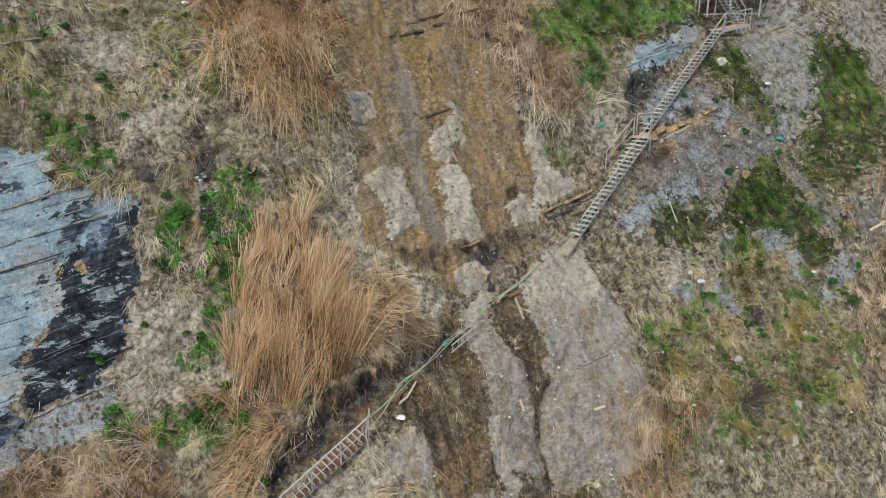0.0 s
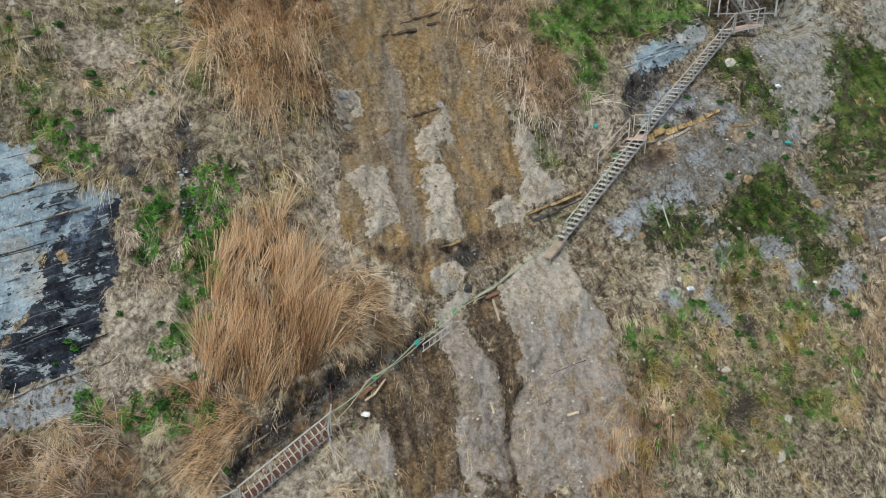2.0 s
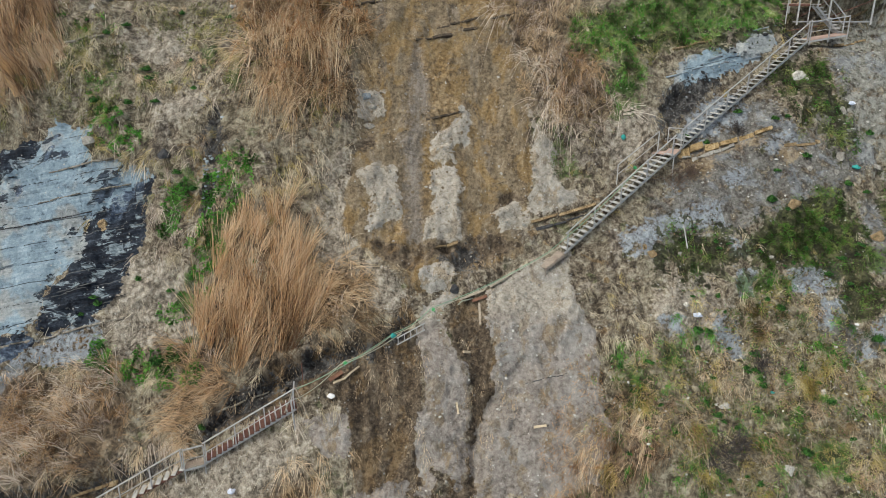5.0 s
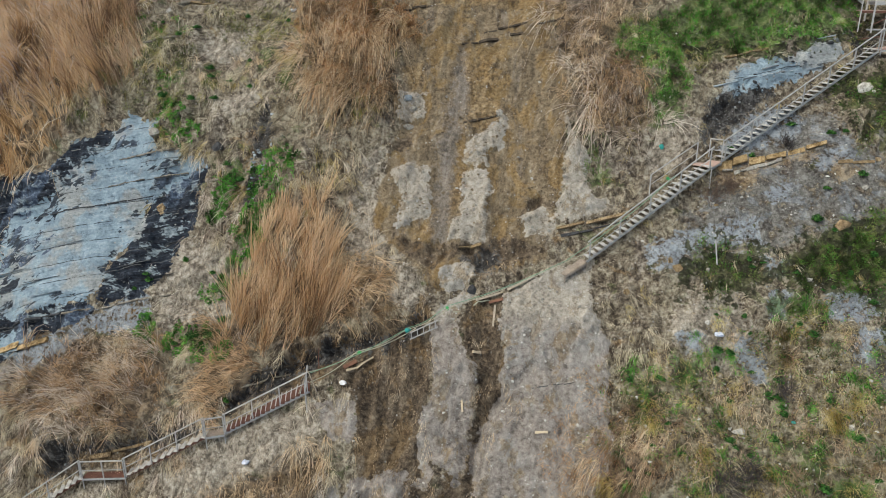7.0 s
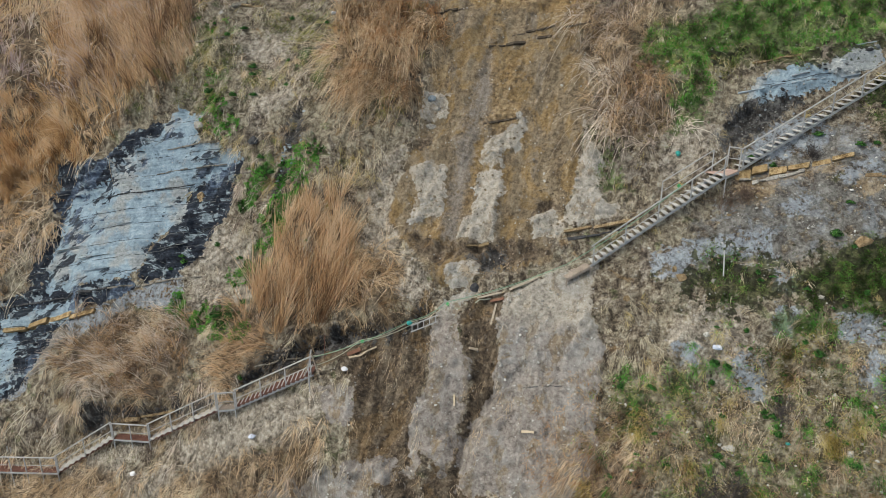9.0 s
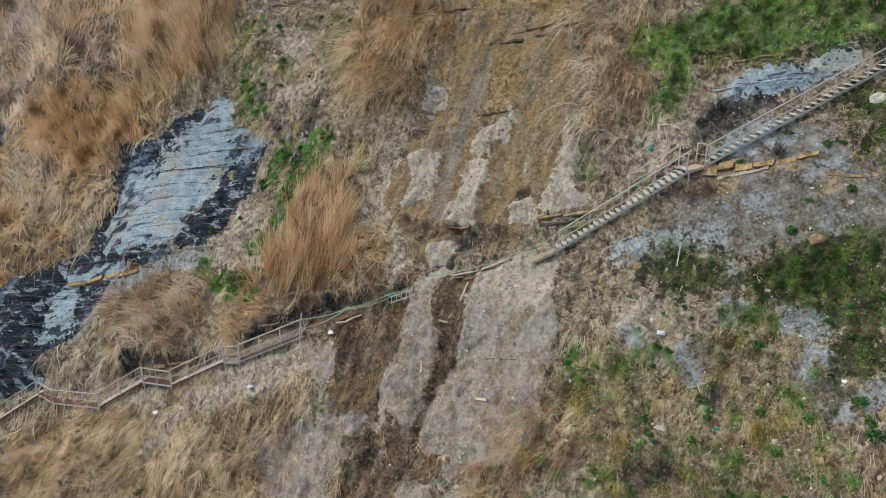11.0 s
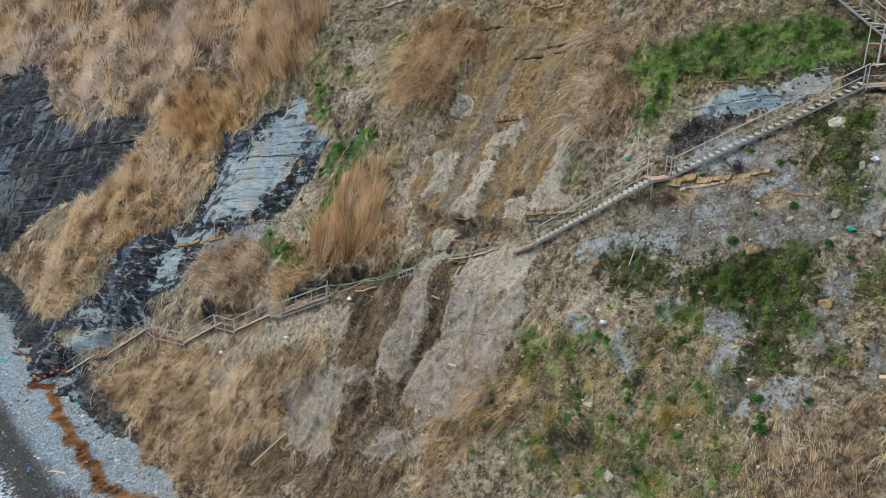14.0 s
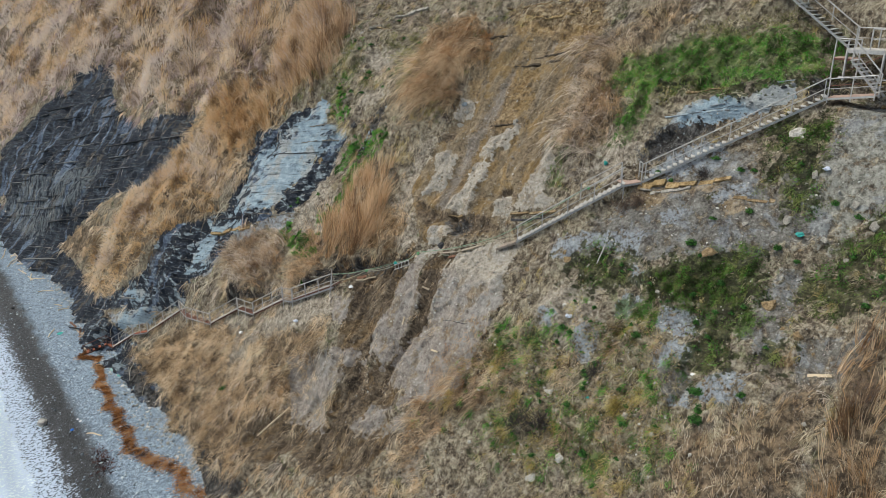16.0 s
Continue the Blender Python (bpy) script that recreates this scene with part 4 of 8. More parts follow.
    warm = n.noise(n.place(1.1, 0.75, 1.0), 0.6, 8, 0.7, 0.6)
    clay = n.mix(n.step(warm, 0.49, 0.56, 0.0, 0.75), clay, n.ramp(blend((fine, 1.3), (grain, 0.4), (flow, 0.9)), (0.25, (0.151, 0.094, 0.037)), (0.5, (0.255, 0.169, 0.072)), (0.75, (0.343, 0.249, 0.123))))
    clay = n.mix(n.step(n.noise(n.place(1.0, 0.8, 1.0), 2.4, 7, 0.76, 0.6), 0.39, 0.35, 0.0, 0.4), clay, (0.13, 0.095, 0.062))
    colour = n.mix(mask("scar", 0.08, 0.5, 0.0, crisp), colour, clay)
    band = n.ramp(blend((run, 1.2), (fine, 1.0), (grain, 0.8)), (0.25, (0.115, 0.10, 0.088)), (0.5, (0.215, 0.19, 0.168)), (0.75, (0.335, 0.305, 0.275)))
    colour = n.mix(n.math("MULTIPLY", mask("greyband", 0.2, 0.6), 0.75), colour, band)
    colour = n.mix(mask("reed", 0.4, 0.8, -0.2), colour, n.ramp(tone, (0.3, (0.08, 0.058, 0.039)), (0.7, (0.32, 0.24, 0.16))))
    mud = n.ramp(blend((flow, 1.2), (fine, 0.9), (grain, 0.4), (clump, 0.9), (crumb, 0.12)), (0.25, (0.040, 0.029, 0.020)), (0.43, (0.108, 0.080, 0.055)), (0.6, (0.185, 0.142, 0.098)), (0.82, (0.29, 0.24, 0.175)))
    mud = n.mix(n.step(warm, 0.53, 0.60, 0.0, 0.7), mud, n.ramp(tone, (0.3, (0.12, 0.075, 0.035)), (0.7, (0.28, 0.195, 0.105))))
    colour = n.mix(mask("mud", 0.05, 0.5, 0.0, crisp), colour, mud)
    slab = n.ramp(blend((fine, 0.8), (clump, 0.8), (grain, 0.4), (other, 0.8), (broad, 0.5), (crumb, 0.12)), (0.2, (0.179, 0.156, 0.127)), (0.38, (0.343, 0.308, 0.259)), (0.56, (0.446, 0.408, 0.353)), (0.78, (0.553, 0.518, 0.464)))
    axes = n.add("ShaderNodeSeparateXYZ")
    n.link(n.coords, axes.inputs[0])
    slab = n.mix(n.step(axes.outputs[1], -0.5, 0.8, 1.0, 0.0), slab, n.ramp(blend((fine, 0.8), (clump, 0.9), (grain, 0.4), (other, 1.0), (broad, 0.6), (crumb, 0.12)), (0.2, (0.131, 0.111, 0.098)), (0.38, (0.248, 0.218, 0.194)), (0.56, (0.326, 0.291, 0.263)), (0.78, (0.427, 0.397, 0.365))))
    slab = n.mix(n.step(broad, 0.52, 0.62, 0.0, 0.45), slab, n.ramp(blend((fine, 0.7), (grain, 0.2), (mid, 0.9)), (0.25, (0.145, 0.140, 0.136)), (0.5, (0.268, 0.264, 0.255)), (0.75, (0.383, 0.383, 0.374))))
    slab = n.mix(n.math("MULTIPLY", n.step(other, 0.53, 0.58), 0.6), slab, clay)
    broken = n.math("MULTIPLY", n.step(axes.outputs[1], -5.5, -7.5, 0.0, 7.0), n.math("SUBTRACT", n.noise(n.place(1.1, 0.8, 1.0), 1.2, 4, 0.55, 0.4), 0.52))
    colour = n.mix(mask("pale", 0.025, 0.5, 0.04, n.math("ADD", crisp, broken)), colour, slab)
    # bedded shale
    level = n.math("SUBTRACT", axes.outputs[1], n.math("MULTIPLY", axes.outputs[0], BED))
    level = n.math("ADD", level, n.math("MULTIPLY", mid, 0.03))
    lay = n.add("ShaderNodeCombineXYZ")
    n.put(lay.inputs[0], n.math("MULTIPLY", axes.outputs[0], 0.5))
    n.put(lay.inputs[1], n.math("MULTIPLY", level, 5.0))
    strata = n.noise(lay.outputs[0], 1.0, 6, 0.72)
    seam = n.math("ABSOLUTE", n.math("SUBTRACT", n.math("FRACT", n.math("MULTIPLY", level, 1.15)), 0.5))
    crack = n.math("MULTIPLY", n.step(seam, 0.472, 0.49), n.step(other, 0.44, 0.48))
    hair = n.math("MULTIPLY", n.step(n.math("ABSOLUTE", n.math("SUBTRACT", n.math("FRACT", n.math("MULTIPLY", level, 6.3)), 0.5)), 0.42, 0.48), n.step(fine, 0.56, 0.62))
    grey = n.ramp(blend((strata, 0.8), (fine, 0.7), (grain, 0.2), (mid, 0.8), (clump, 0.5)), (0.2, (0.091, 0.124, 0.154)), (0.38, (0.218, 0.293, 0.354)), (0.56, (0.305, 0.394, 0.461)), (0.8, (0.443, 0.530, 0.597)))
    grey = n.mix(n.step(broad, 0.50, 0.58, 0.0, 0.7), grey, n.ramp(blend((strata, 1.0), (fine, 1.1)), (0.3, (0.232, 0.228, 0.212)), (0.7, (0.456, 0.448, 0.420))))
    grey = n.mix(n.math("MULTIPLY", n.math("MAXIMUM", crack, n.math("MULTIPLY", hair, 0.6)), 0.85), grey, (0.028, 0.03, 0.032))
    skew = n.add("ShaderNodeCombineXYZ")
    n.put(skew.inputs[0], n.math("MULTIPLY", n.math("SUBTRACT", axes.outputs[0], n.math("MULTIPLY", axes.outputs[1], 0.3)), 1.0))
    n.put(skew.inputs[1], n.math("MULTIPLY", axes.outputs[1], 0.22))
    slant = skew.outputs[0]
    dark = n.ramp(blend((strata, 1.2), (fine, 0.7), (grain, 0.2), (mid, 0.5)), (0.25, (0.005, 0.006, 0.011)), (0.45, (0.014, 0.018, 0.028)), (0.62, (0.032, 0.041, 0.058)), (0.8, (0.089, 0.108, 0.143)))
    dark = n.mix(n.math("MULTIPLY", crack, 0.45), dark, (0.22, 0.22, 0.205))
    # Slanting steel-blue streaks: light on the black faces, painted into the colour.
    dark = n.mix(n.step(n.noise(slant, 0.6, 4, 0.58, 0.3), 0.54, 0.60, 0.0, 0.85), dark, n.ramp(blend((strata, 1.2), (fine, 1.2)), (0.3, (0.041, 0.055, 0.087)), (0.5, (0.101, 0.136, 0.198)), (0.7, (0.243, 0.304, 0.401))))
    dark = n.mix(n.math("MULTIPLY", n.step(n.noise(slant, 0.8, 4, 0.62, 0.3), 0.57, 0.61), n.math("MULTIPLY", n.step(mid, 0.40, 0.48, 0.2, 0.9), n.step(axes.outputs[0], -34.0, -28.0, 0.3, 0.0))), dark, n.ramp(tone, (0.3, (0.10, 0.075, 0.05)), (0.7, (0.34, 0.265, 0.17))))
    flakes = n.math("MULTIPLY", n.step(n.noise(n.place(1.0, 1.4, 1.0), 1.0, 6, 0.7, 0.4), 0.54, 0.57), n.step(strata, 0.4, 0.5))
    dark = n.mix(n.math("MULTIPLY", flakes, n.step(axes.outputs[0], -44.0, -36.0, 0.12, 0.85)), dark, n.ramp(blend((fine, 1.3), (strata, 0.8)), (0.3, (0.13, 0.165, 0.19)), (0.5, (0.27, 0.33, 0.37)), (0.7, (0.42, 0.48, 0.51))))
    cell = n.add("ShaderNodeCombineXYZ")
    n.put(cell.inputs[0], n.math("MULTIPLY", n.math("ADD", axes.outputs[0], n.math("MULTIPLY", axes.outputs[1], -0.6)), 1.5))
    n.put(cell.inputs[1], n.math("MULTIPLY", level, 1.5))
    spall = n.noise(cell.outputs[0], 1.0, 4, 0.6, 0.1)
    near_black = n.step(n.attr("black"), -1.9, 0.0, -0.16, 0.09)
    near_blue = n.step(n.attr("blue"), -2.0, 0.0, -0.22, 0.0)
    grey = n.mix(n.step(n.math("ADD", spall, near_black), 0.615, 0.63, 0.0, 0.93), grey, dark)
    dark = n.mix(n.step(n.math("ADD", spall, near_blue), 0.625, 0.64, 0.0, 0.9), dark, grey)
    colour = n.mix(mask("black", 0.03, 0.6, 0.08, crisp), colour, dark)
    colour = n.mix(mask("blue", 0.03, 0.6, 0.0, crisp), colour, grey)
    colour = n.mix(n.math("MULTIPLY", mask("bluedk", 0.3, 1.6), n.step(run, 0.45, 0.55)), colour, n.mix(0.55, dark, (0.20, 0.225, 0.24)))
    # Near-black: painted shade of recesses and the bank, and dark gully gravel.
    colour = n.mix(mask("pit_and_shade", 0.1, 1.1, 0.0, rag), colour, n.ramp(tone, (0.25, (0.016, 0.015, 0.015)), (0.5, (0.05, 0.048, 0.048)), (0.75, (0.16, 0.155, 0.15))))
    rust = n.ramp(tone, (0.25, (0.104, 0.064, 0.028)), (0.5, (0.279, 0.180, 0.077)), (0.75, (0.435, 0.319, 0.173)))
    colour = n.mix(n.math("MULTIPLY", mask("ochre", 0.2, 0.8, 0.0, rag), 0.55), colour, rust)
    turf = n.ramp(coarse, (0.25, (0.02, 0.04, 0.008)), (0.5, (0.06, 0.13, 0.022)), (0.75, (0.15, 0.21, 0.055)))
    colour = n.mix(n.math("MULTIPLY", mask("green", 0.2, 1.3, -0.1, rag), 0.75), colour, turf)
    peat = n.ramp(coarse, (0.25, (0.010, 0.012, 0.005)), (0.5, (0.038, 0.044, 0.016)), (0.75, (0.13, 0.13, 0.06)))
    colour = n.mix(n.math("MULTIPLY", mask("moss", 0.12, 2.2, 0.0, crisp), 0.9), colour, peat)
    # dark cracks, plus small shadows and highlights painted into the ground colour
    hard = n.math("MAXIMUM", mask("blue", 0.03, 0.6, 0.0, crisp), n.math("MAXIMUM", mask("black", 0.03, 0.6, 0.08, crisp), mask("pale", 0.025, 0.5, 0.04, crisp)))
    open_soil = n.math("MAXIMUM", mask("soil", 0.3, 1.0, 0.1, rag), n.math("MAXIMUM", mask("sand", 0.2, 1.0, 0.1, rag), mask("chalk", 0.15, 1.0, 0.1, crisp)))
    soil_like = n.math("SUBTRACT", 1.0, n.math("MAXIMUM", n.math("MULTIPLY", hard, n.step(n.attr("pale"), -0.1, 0.1, 0.9, 0.62)), n.math("MULTIPLY", n.math("MAXIMUM", open_soil, mask("scar", 0.08, 0.5, 0.0, crisp)), 0.35)))
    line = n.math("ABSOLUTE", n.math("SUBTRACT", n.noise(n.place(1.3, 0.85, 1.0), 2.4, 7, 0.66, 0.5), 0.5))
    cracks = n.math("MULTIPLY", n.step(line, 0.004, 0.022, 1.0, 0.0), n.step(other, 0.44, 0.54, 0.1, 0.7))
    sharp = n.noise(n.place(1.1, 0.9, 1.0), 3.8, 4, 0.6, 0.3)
    # Painted shade: noise lows go dark like shadowed hollows between clods.
    hollow_shade = n.step(sharp, 0.42, 0.37, 0.0, 0.5)
    colour = n.mix(n.math("MULTIPLY", n.math("MAXIMUM", cracks, hollow_shade), soil_like), colour, (0.055, 0.044, 0.034))
    # Painted highlights: noise peaks are paled as if they caught light.
    bright = n.mix(0.5, colour, (0.72, 0.68, 0.60))
    colour = n.mix(n.math("MULTIPLY", n.step(sharp, 0.60, 0.66, 0.0, 0.22), soil_like), colour, bright)
    # crumbs of pale stone
    chips = n.math("MULTIPLY", n.step(pick, 0.95, 0.965), n.math("MULTIPLY", n.step(round_, 0.3, 0.42, 1.0, 0.0), n.step(other, 0.42, 0.52)))
    colour = n.mix(n.math("MULTIPLY", chips, 0.75), colour, n.ramp(dust, (0.2, (0.30, 0.29, 0.27)), (0.8, (0.58, 0.57, 0.54))))
    height = blend((mid, 0.7), (clump, 0.6), (fine, 0.8), (grain, 0.4), (crumb, 0.08), (clod, 0.10), (chips, 0.2))
    loose = n.step(n.math("MAXIMUM", hard, n.math("MAXIMUM", mask("scar", 0.08, 0.5, 0.0, crisp), n.math("MAXIMUM", n.math("MULTIPLY", open_soil, 0.8), mask("bluesoil", 0.08, 0.8, 0.05, crisp)))), 0.0, 1.0, 1.0, 0.6)
    relief = n.math("ADD", height, n.math("MULTIPLY", n.math("MAXIMUM", cracks, hollow_shade), -0.25))
    return n.finish(colour, 0.92, n.math("MULTIPLY", relief, loose), 1.0, 0.2)


GROUND = ground_material()

# ---- the slope ----
verts = C0 + SF[:, None] * STRIKE + DF[:, None] * DIP + HF[:, None] * NRM
rows, cols = SS.shape
crest = verts.reshape(rows, cols, 3)[-1]
verts = [verts.reshape(rows, cols, 3)]
for back in (2, 6, 20, 80, 400, 1500):
    rise = 0.35 * back if back < 10 else 3 + 0.01 * back
    verts.append((crest + INLAND * back + UP * rise)[None])
verts = np.concatenate(verts)
extra = len(verts) - rows
me = sheet_mesh("ground", verts.reshape(-1, 3), rows + extra, cols)
tail = np.tile(GS, extra)
S_ALL, D_ALL = np.concatenate((SF, tail)), np.concatenate((DF, np.repeat(24 + np.array((2, 6, 20, 80, 400, 1500.0)), cols)))
for kind in KINDS:
    give(me, kind, depth_of(kind, S_ALL, D_ALL))
give(me, "bald", bald(S_ALL, D_ALL))
place = me.attributes.new("place", "FLOAT_VECTOR", "POINT")
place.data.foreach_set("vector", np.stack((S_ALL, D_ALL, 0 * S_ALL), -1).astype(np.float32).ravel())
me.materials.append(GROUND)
ground = tagged(new("ground", me), "steep clay and shale sea cliff with slide scars", "ground", kind="structure")

# ---- beach and sea ----
SHORE = np.array((-23.6, 0.05, 0.0))
ALONG, ACROSS = np.array((0.9655, 0.2603, 0.0)), np.array((-0.2603, 0.9655, 0.0))


def beach_height(a, b):
    return 0.15 * b + 0.10 * fbm(a / 3, b / 2, 3, 50) * sm((b + 1) / 2) + 0.05 * fbm(a / 0.4, b / 0.4, 2, 54) * sm((b - 1.5) / 2)


def on_beach(a, b, lift=0.0):
    a, b = np.asarray(a, float), np.asarray(b, float)
    return SHORE + a[..., None] * ALONG + b[..., None] * ACROSS + (beach_height(a, b) + lift)[..., None] * UP


def beach_material():
    n = Nodes("shingle")
    n.coords = n.attr("place", "Vector")
    axes = n.add("ShaderNodeSeparateXYZ")
    n.link(n.coords, axes.inputs[0])
    wob = n.math("MULTIPLY", n.math("SUBTRACT", n.noise(n.place(0.5, 1, 1), 0.8, 5, 0.65), 0.5), 2.2)
    across = n.math("ADD", axes.outputs[1], wob)

    def pebbles(scale):
        node = n.add("ShaderNodeTexVoronoi")
        n.put(node.inputs["Vector"], n.coords)
        node.inputs["Scale"].default_value = scale
        grey = n.add("ShaderNodeSeparateColor")
        n.link(node.outputs["Color"], grey.inputs[0])
        return grey.outputs[0], node.outputs["Distance"]

    small, small_far = pebbles(13.0)
    large, large_far = pebbles(5.5)
    mixed = n.math("ADD", n.math("MULTIPLY", small, 0.45), n.math("ADD", n.math("MULTIPLY", large, 0.2), n.math("MULTIPLY", n.noise(n.place(), 3.0, 6, 0.75), 0.35)))
    dry = n.ramp(mixed, (0.15, (0.08, 0.09, 0.10)), (0.45, (0.165, 0.215, 0.275)), (0.68, (0.285, 0.36, 0.44)), (0.9, (0.55, 0.63, 0.70)))
    wet = n.ramp(mixed, (0.2, (0.012, 0.012, 0.013)), (0.6, (0.031, 0.034, 0.039)), (0.8, (0.082, 0.086, 0.094)), (0.92, (0.28, 0.285, 0.30)))
    mask = n.step(across, 2.2, 3.3, 1.0, 0.0)
    wash = n.noise(n.place(1, 0.8, 1), 5.0, 6, 0.8, 0.4)
    reach = n.math("SUBTRACT", axes.outputs[1], n.math("MULTIPLY", n.math("SUBTRACT", n.noise(n.place(0.6, 1, 1), 0.9, 5, 0.6), 0.5), -2.0))
    foam = n.step(n.math("ADD", n.step(reach, 2.9, -0.6, -0.9, 0.2), n.math("MULTIPLY", n.math("SUBTRACT", wash, 0.5), 2.6)), 0.0, 0.14)
    wet = n.mix(foam, wet, (0.46, 0.55, 0.68))
    height = n.math("ADD", n.math("MULTIPLY", small_far, -0.6), n.math("MULTIPLY", large_far, -0.6))
    return n.finish(n.mix(mask, dry, wet), n.step(mask, 0, 1, 0.9, 0.5), height, 1.0, 0.08)


ga, gb = spaced((-600, -70, 40), (-70, -40, 0.4), (-40, 34, 0.16), (34, 600, 40)), spaced((-14, -1, 1.0), (-1, 10, 0.16), (10, 16, 1))
aa, bb = np.meshgrid(ga, gb)
me = sheet_mesh("beach", on_beach(aa.ravel(), bb.ravel()), len(gb), len(ga))
place = me.attributes.new("place", "FLOAT_VECTOR", "POINT")
place.data.foreach_set("vector", np.stack((aa.ravel(), bb.ravel(), 0 * aa.ravel()), -1).astype(np.float32).ravel())
me.materials.append(beach_material())
tagged(new("beach", me), "grey shingle beach, dark and wet near the water", "beach", kind="structure")


def water_material():
    n = Nodes("sea_water")
    n.coords = n.attr("place", "Vector")
    axes = n.add("ShaderNodeSeparateXYZ")
    n.link(n.coords, axes.inputs[0])
    warp = n.noise(n.place(0.6, 1, 1), 0.9, 5, 0.6)
    out = n.math("SUBTRACT", n.math("MULTIPLY", axes.outputs[1], -1.0), n.math("MULTIPLY", n.math("SUBTRACT", warp, 0.5), 2.0))
    lace = n.noise(n.place(1, 0.8, 1), 5.0, 6, 0.8, 0.4)
    cover = n.math("ADD", n.step(out, -2.9, 0.6, -0.9, 0.2), n.math("MULTIPLY", n.math("SUBTRACT", lace, 0.5), 2.6))
    foam = n.step(cover, 0.0, 0.14)
    body = n.ramp(n.noise(n.place(), 0.6, 4), (0.35, (0.56, 0.67, 0.67)), (0.7, (0.74, 0.82, 0.81)))
    body = n.mix(n.step(out, 1.5, 1.75), (0.030, 0.034, 0.042), body)
    n.put(n.bsdf.inputs["Specular IOR Level"], 0.3)
    return n.finish(n.mix(foam, body, (0.46, 0.55, 0.68)), n.step(n.math("MULTIPLY", out, 1.0), 1.4, 1.8, 0.75, 0.45), n.math("ADD", lace, n.math("MULTIPLY", foam, 0.4)), 0.5, 0.08)


ga, gb = spaced((-3000, -80, 200), (-80, 40, 0.5), (40, 3000, 200)), spaced((-4000, -60, 300), (-60, -10, 2), (-10, 0.5, 0.15))
aa, bb = np.meshgrid(ga, gb)
swell = 0.06 * fbm(aa / 1.5, bb / 0.9, 3, 60) * sm((-bb - 0.2) / 3) + 0.25 * np.exp(-((bb + 3 + fbm(aa / 6, 0 * aa, 2, 61)) / 0.8) ** 2)
sea = SHORE + aa.ravel()[:, None] * ALONG + bb.ravel()[:, None] * ACROSS + (0.03 + swell.ravel() + np.where(bb.ravel() > 0, beach_height(aa.ravel(), bb.ravel()) - 0.4 * np.clip(bb.ravel(), 0, 1), 0))[:, None] * UP
me = sheet_mesh("water", sea, len(gb), len(ga))
place = me.attributes.new("place", "FLOAT_VECTOR", "POINT")
place.data.foreach_set("vector", np.stack((aa.ravel(), bb.ravel(), 0 * aa.ravel()), -1).astype(np.float32).ravel())
me.materials.append(water_material())
tagged(new("water", me), "pale green sea with white foam at the shore", "sea", kind="structure")

# ---- stems and blades ----
def blades(name, roots, ways, bends, lengths, widths, material, label, category, steps=3):
    """Many stems in one mesh: each rises along its way and bends over."""
    count = len(roots)
    side = np.cross(ways, rng.normal(size=(count, 3)))
    side /= np.linalg.norm(side, axis=1)[:, None] + 1e-9
    cols = []
    for k in range(steps):
        t = k / steps
        mid = roots + ways * (lengths * t)[:, None] + bends * (lengths * t * t)[:, None]
        w = (widths * (1 - 0.5 * t) / 2)[:, None]
        cols += [mid - side * w, mid + side * w]
    cols.append(roots + ways * lengths[:, None] + bends * lengths[:, None])
    per = 2 * steps + 1
    verts = np.stack(cols, 1).reshape(-1, 3)
    pattern, sizes = [], []
    for k in range(steps - 1):
        pattern += [2 * k, 2 * k + 1, 2 * k + 3, 2 * k + 2]
        sizes.append(4)
    pattern += [2 * steps - 2, 2 * steps - 1, 2 * steps]
    sizes.append(3)
    loops = (np.arange(count)[:, None] * per + np.array(pattern)[None]).ravel()
    me = array_mesh(name, verts, loops, np.tile(sizes, count))
    q = roots - C0
    s, d = q @ STRIKE, q @ DIP
    # far widens the clumps and lifts the tone, painting in brighter light there.
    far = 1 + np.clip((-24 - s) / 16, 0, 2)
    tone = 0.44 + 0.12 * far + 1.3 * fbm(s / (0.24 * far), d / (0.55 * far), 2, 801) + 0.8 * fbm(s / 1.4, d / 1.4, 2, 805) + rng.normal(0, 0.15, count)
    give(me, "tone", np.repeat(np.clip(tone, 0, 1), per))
    me.materials.append(material)
    return tagged(new(name, me), label, category, kind="stuff")


def unit(v):
    return v / (np.linalg.norm(v, axis=-1, keepdims=True) + 1e-9)


def scatter(lo, hi, density):
    """Random places in a stretch of the slope."""
    count = int((hi[0] - lo[0]) * (hi[1] - lo[1]) * density)
    return rng.uniform(lo[0], hi[0], count), rng.uniform(lo[1], hi[1], count)


def tufted(s, d, many, wide):
    """Each place becomes a tuft: its stems' places and the tuft that each belongs to."""
    own = np.repeat(np.arange(len(s)), rng.integers(many // 2, many + many // 2 + 1, len(s)))
    return s[own] + rng.normal(0, wide, len(own)), d[own] + rng.normal(0, wide, len(own)), own


REED_TAN = stalks("reed_tan", (0.286, 0.198, 0.121), (0.551, 0.401, 0.242), (0.700, 0.535, 0.352), (0.827, 0.696, 0.517))
REED_RUST = stalks("reed_rust", (0.26, 0.15, 0.08), (0.53, 0.34, 0.18), (0.68, 0.475, 0.285), (0.79, 0.63, 0.44))
RUSTY = stalks("rusty_reed", (0.15, 0.075, 0.035), (0.36, 0.19, 0.085), (0.50, 0.29, 0.14), (0.62, 0.42, 0.25))
REED_GREY = stalks("reed_grey", (0.269, 0.207, 0.166), (0.515, 0.423, 0.349), (0.694, 0.594, 0.498), (0.850, 0.773, 0.672))
REED_BROWN = stalks("reed_brown", (0.22, 0.135, 0.085), (0.43, 0.285, 0.18), (0.58, 0.41, 0.27), (0.72, 0.56, 0.40))
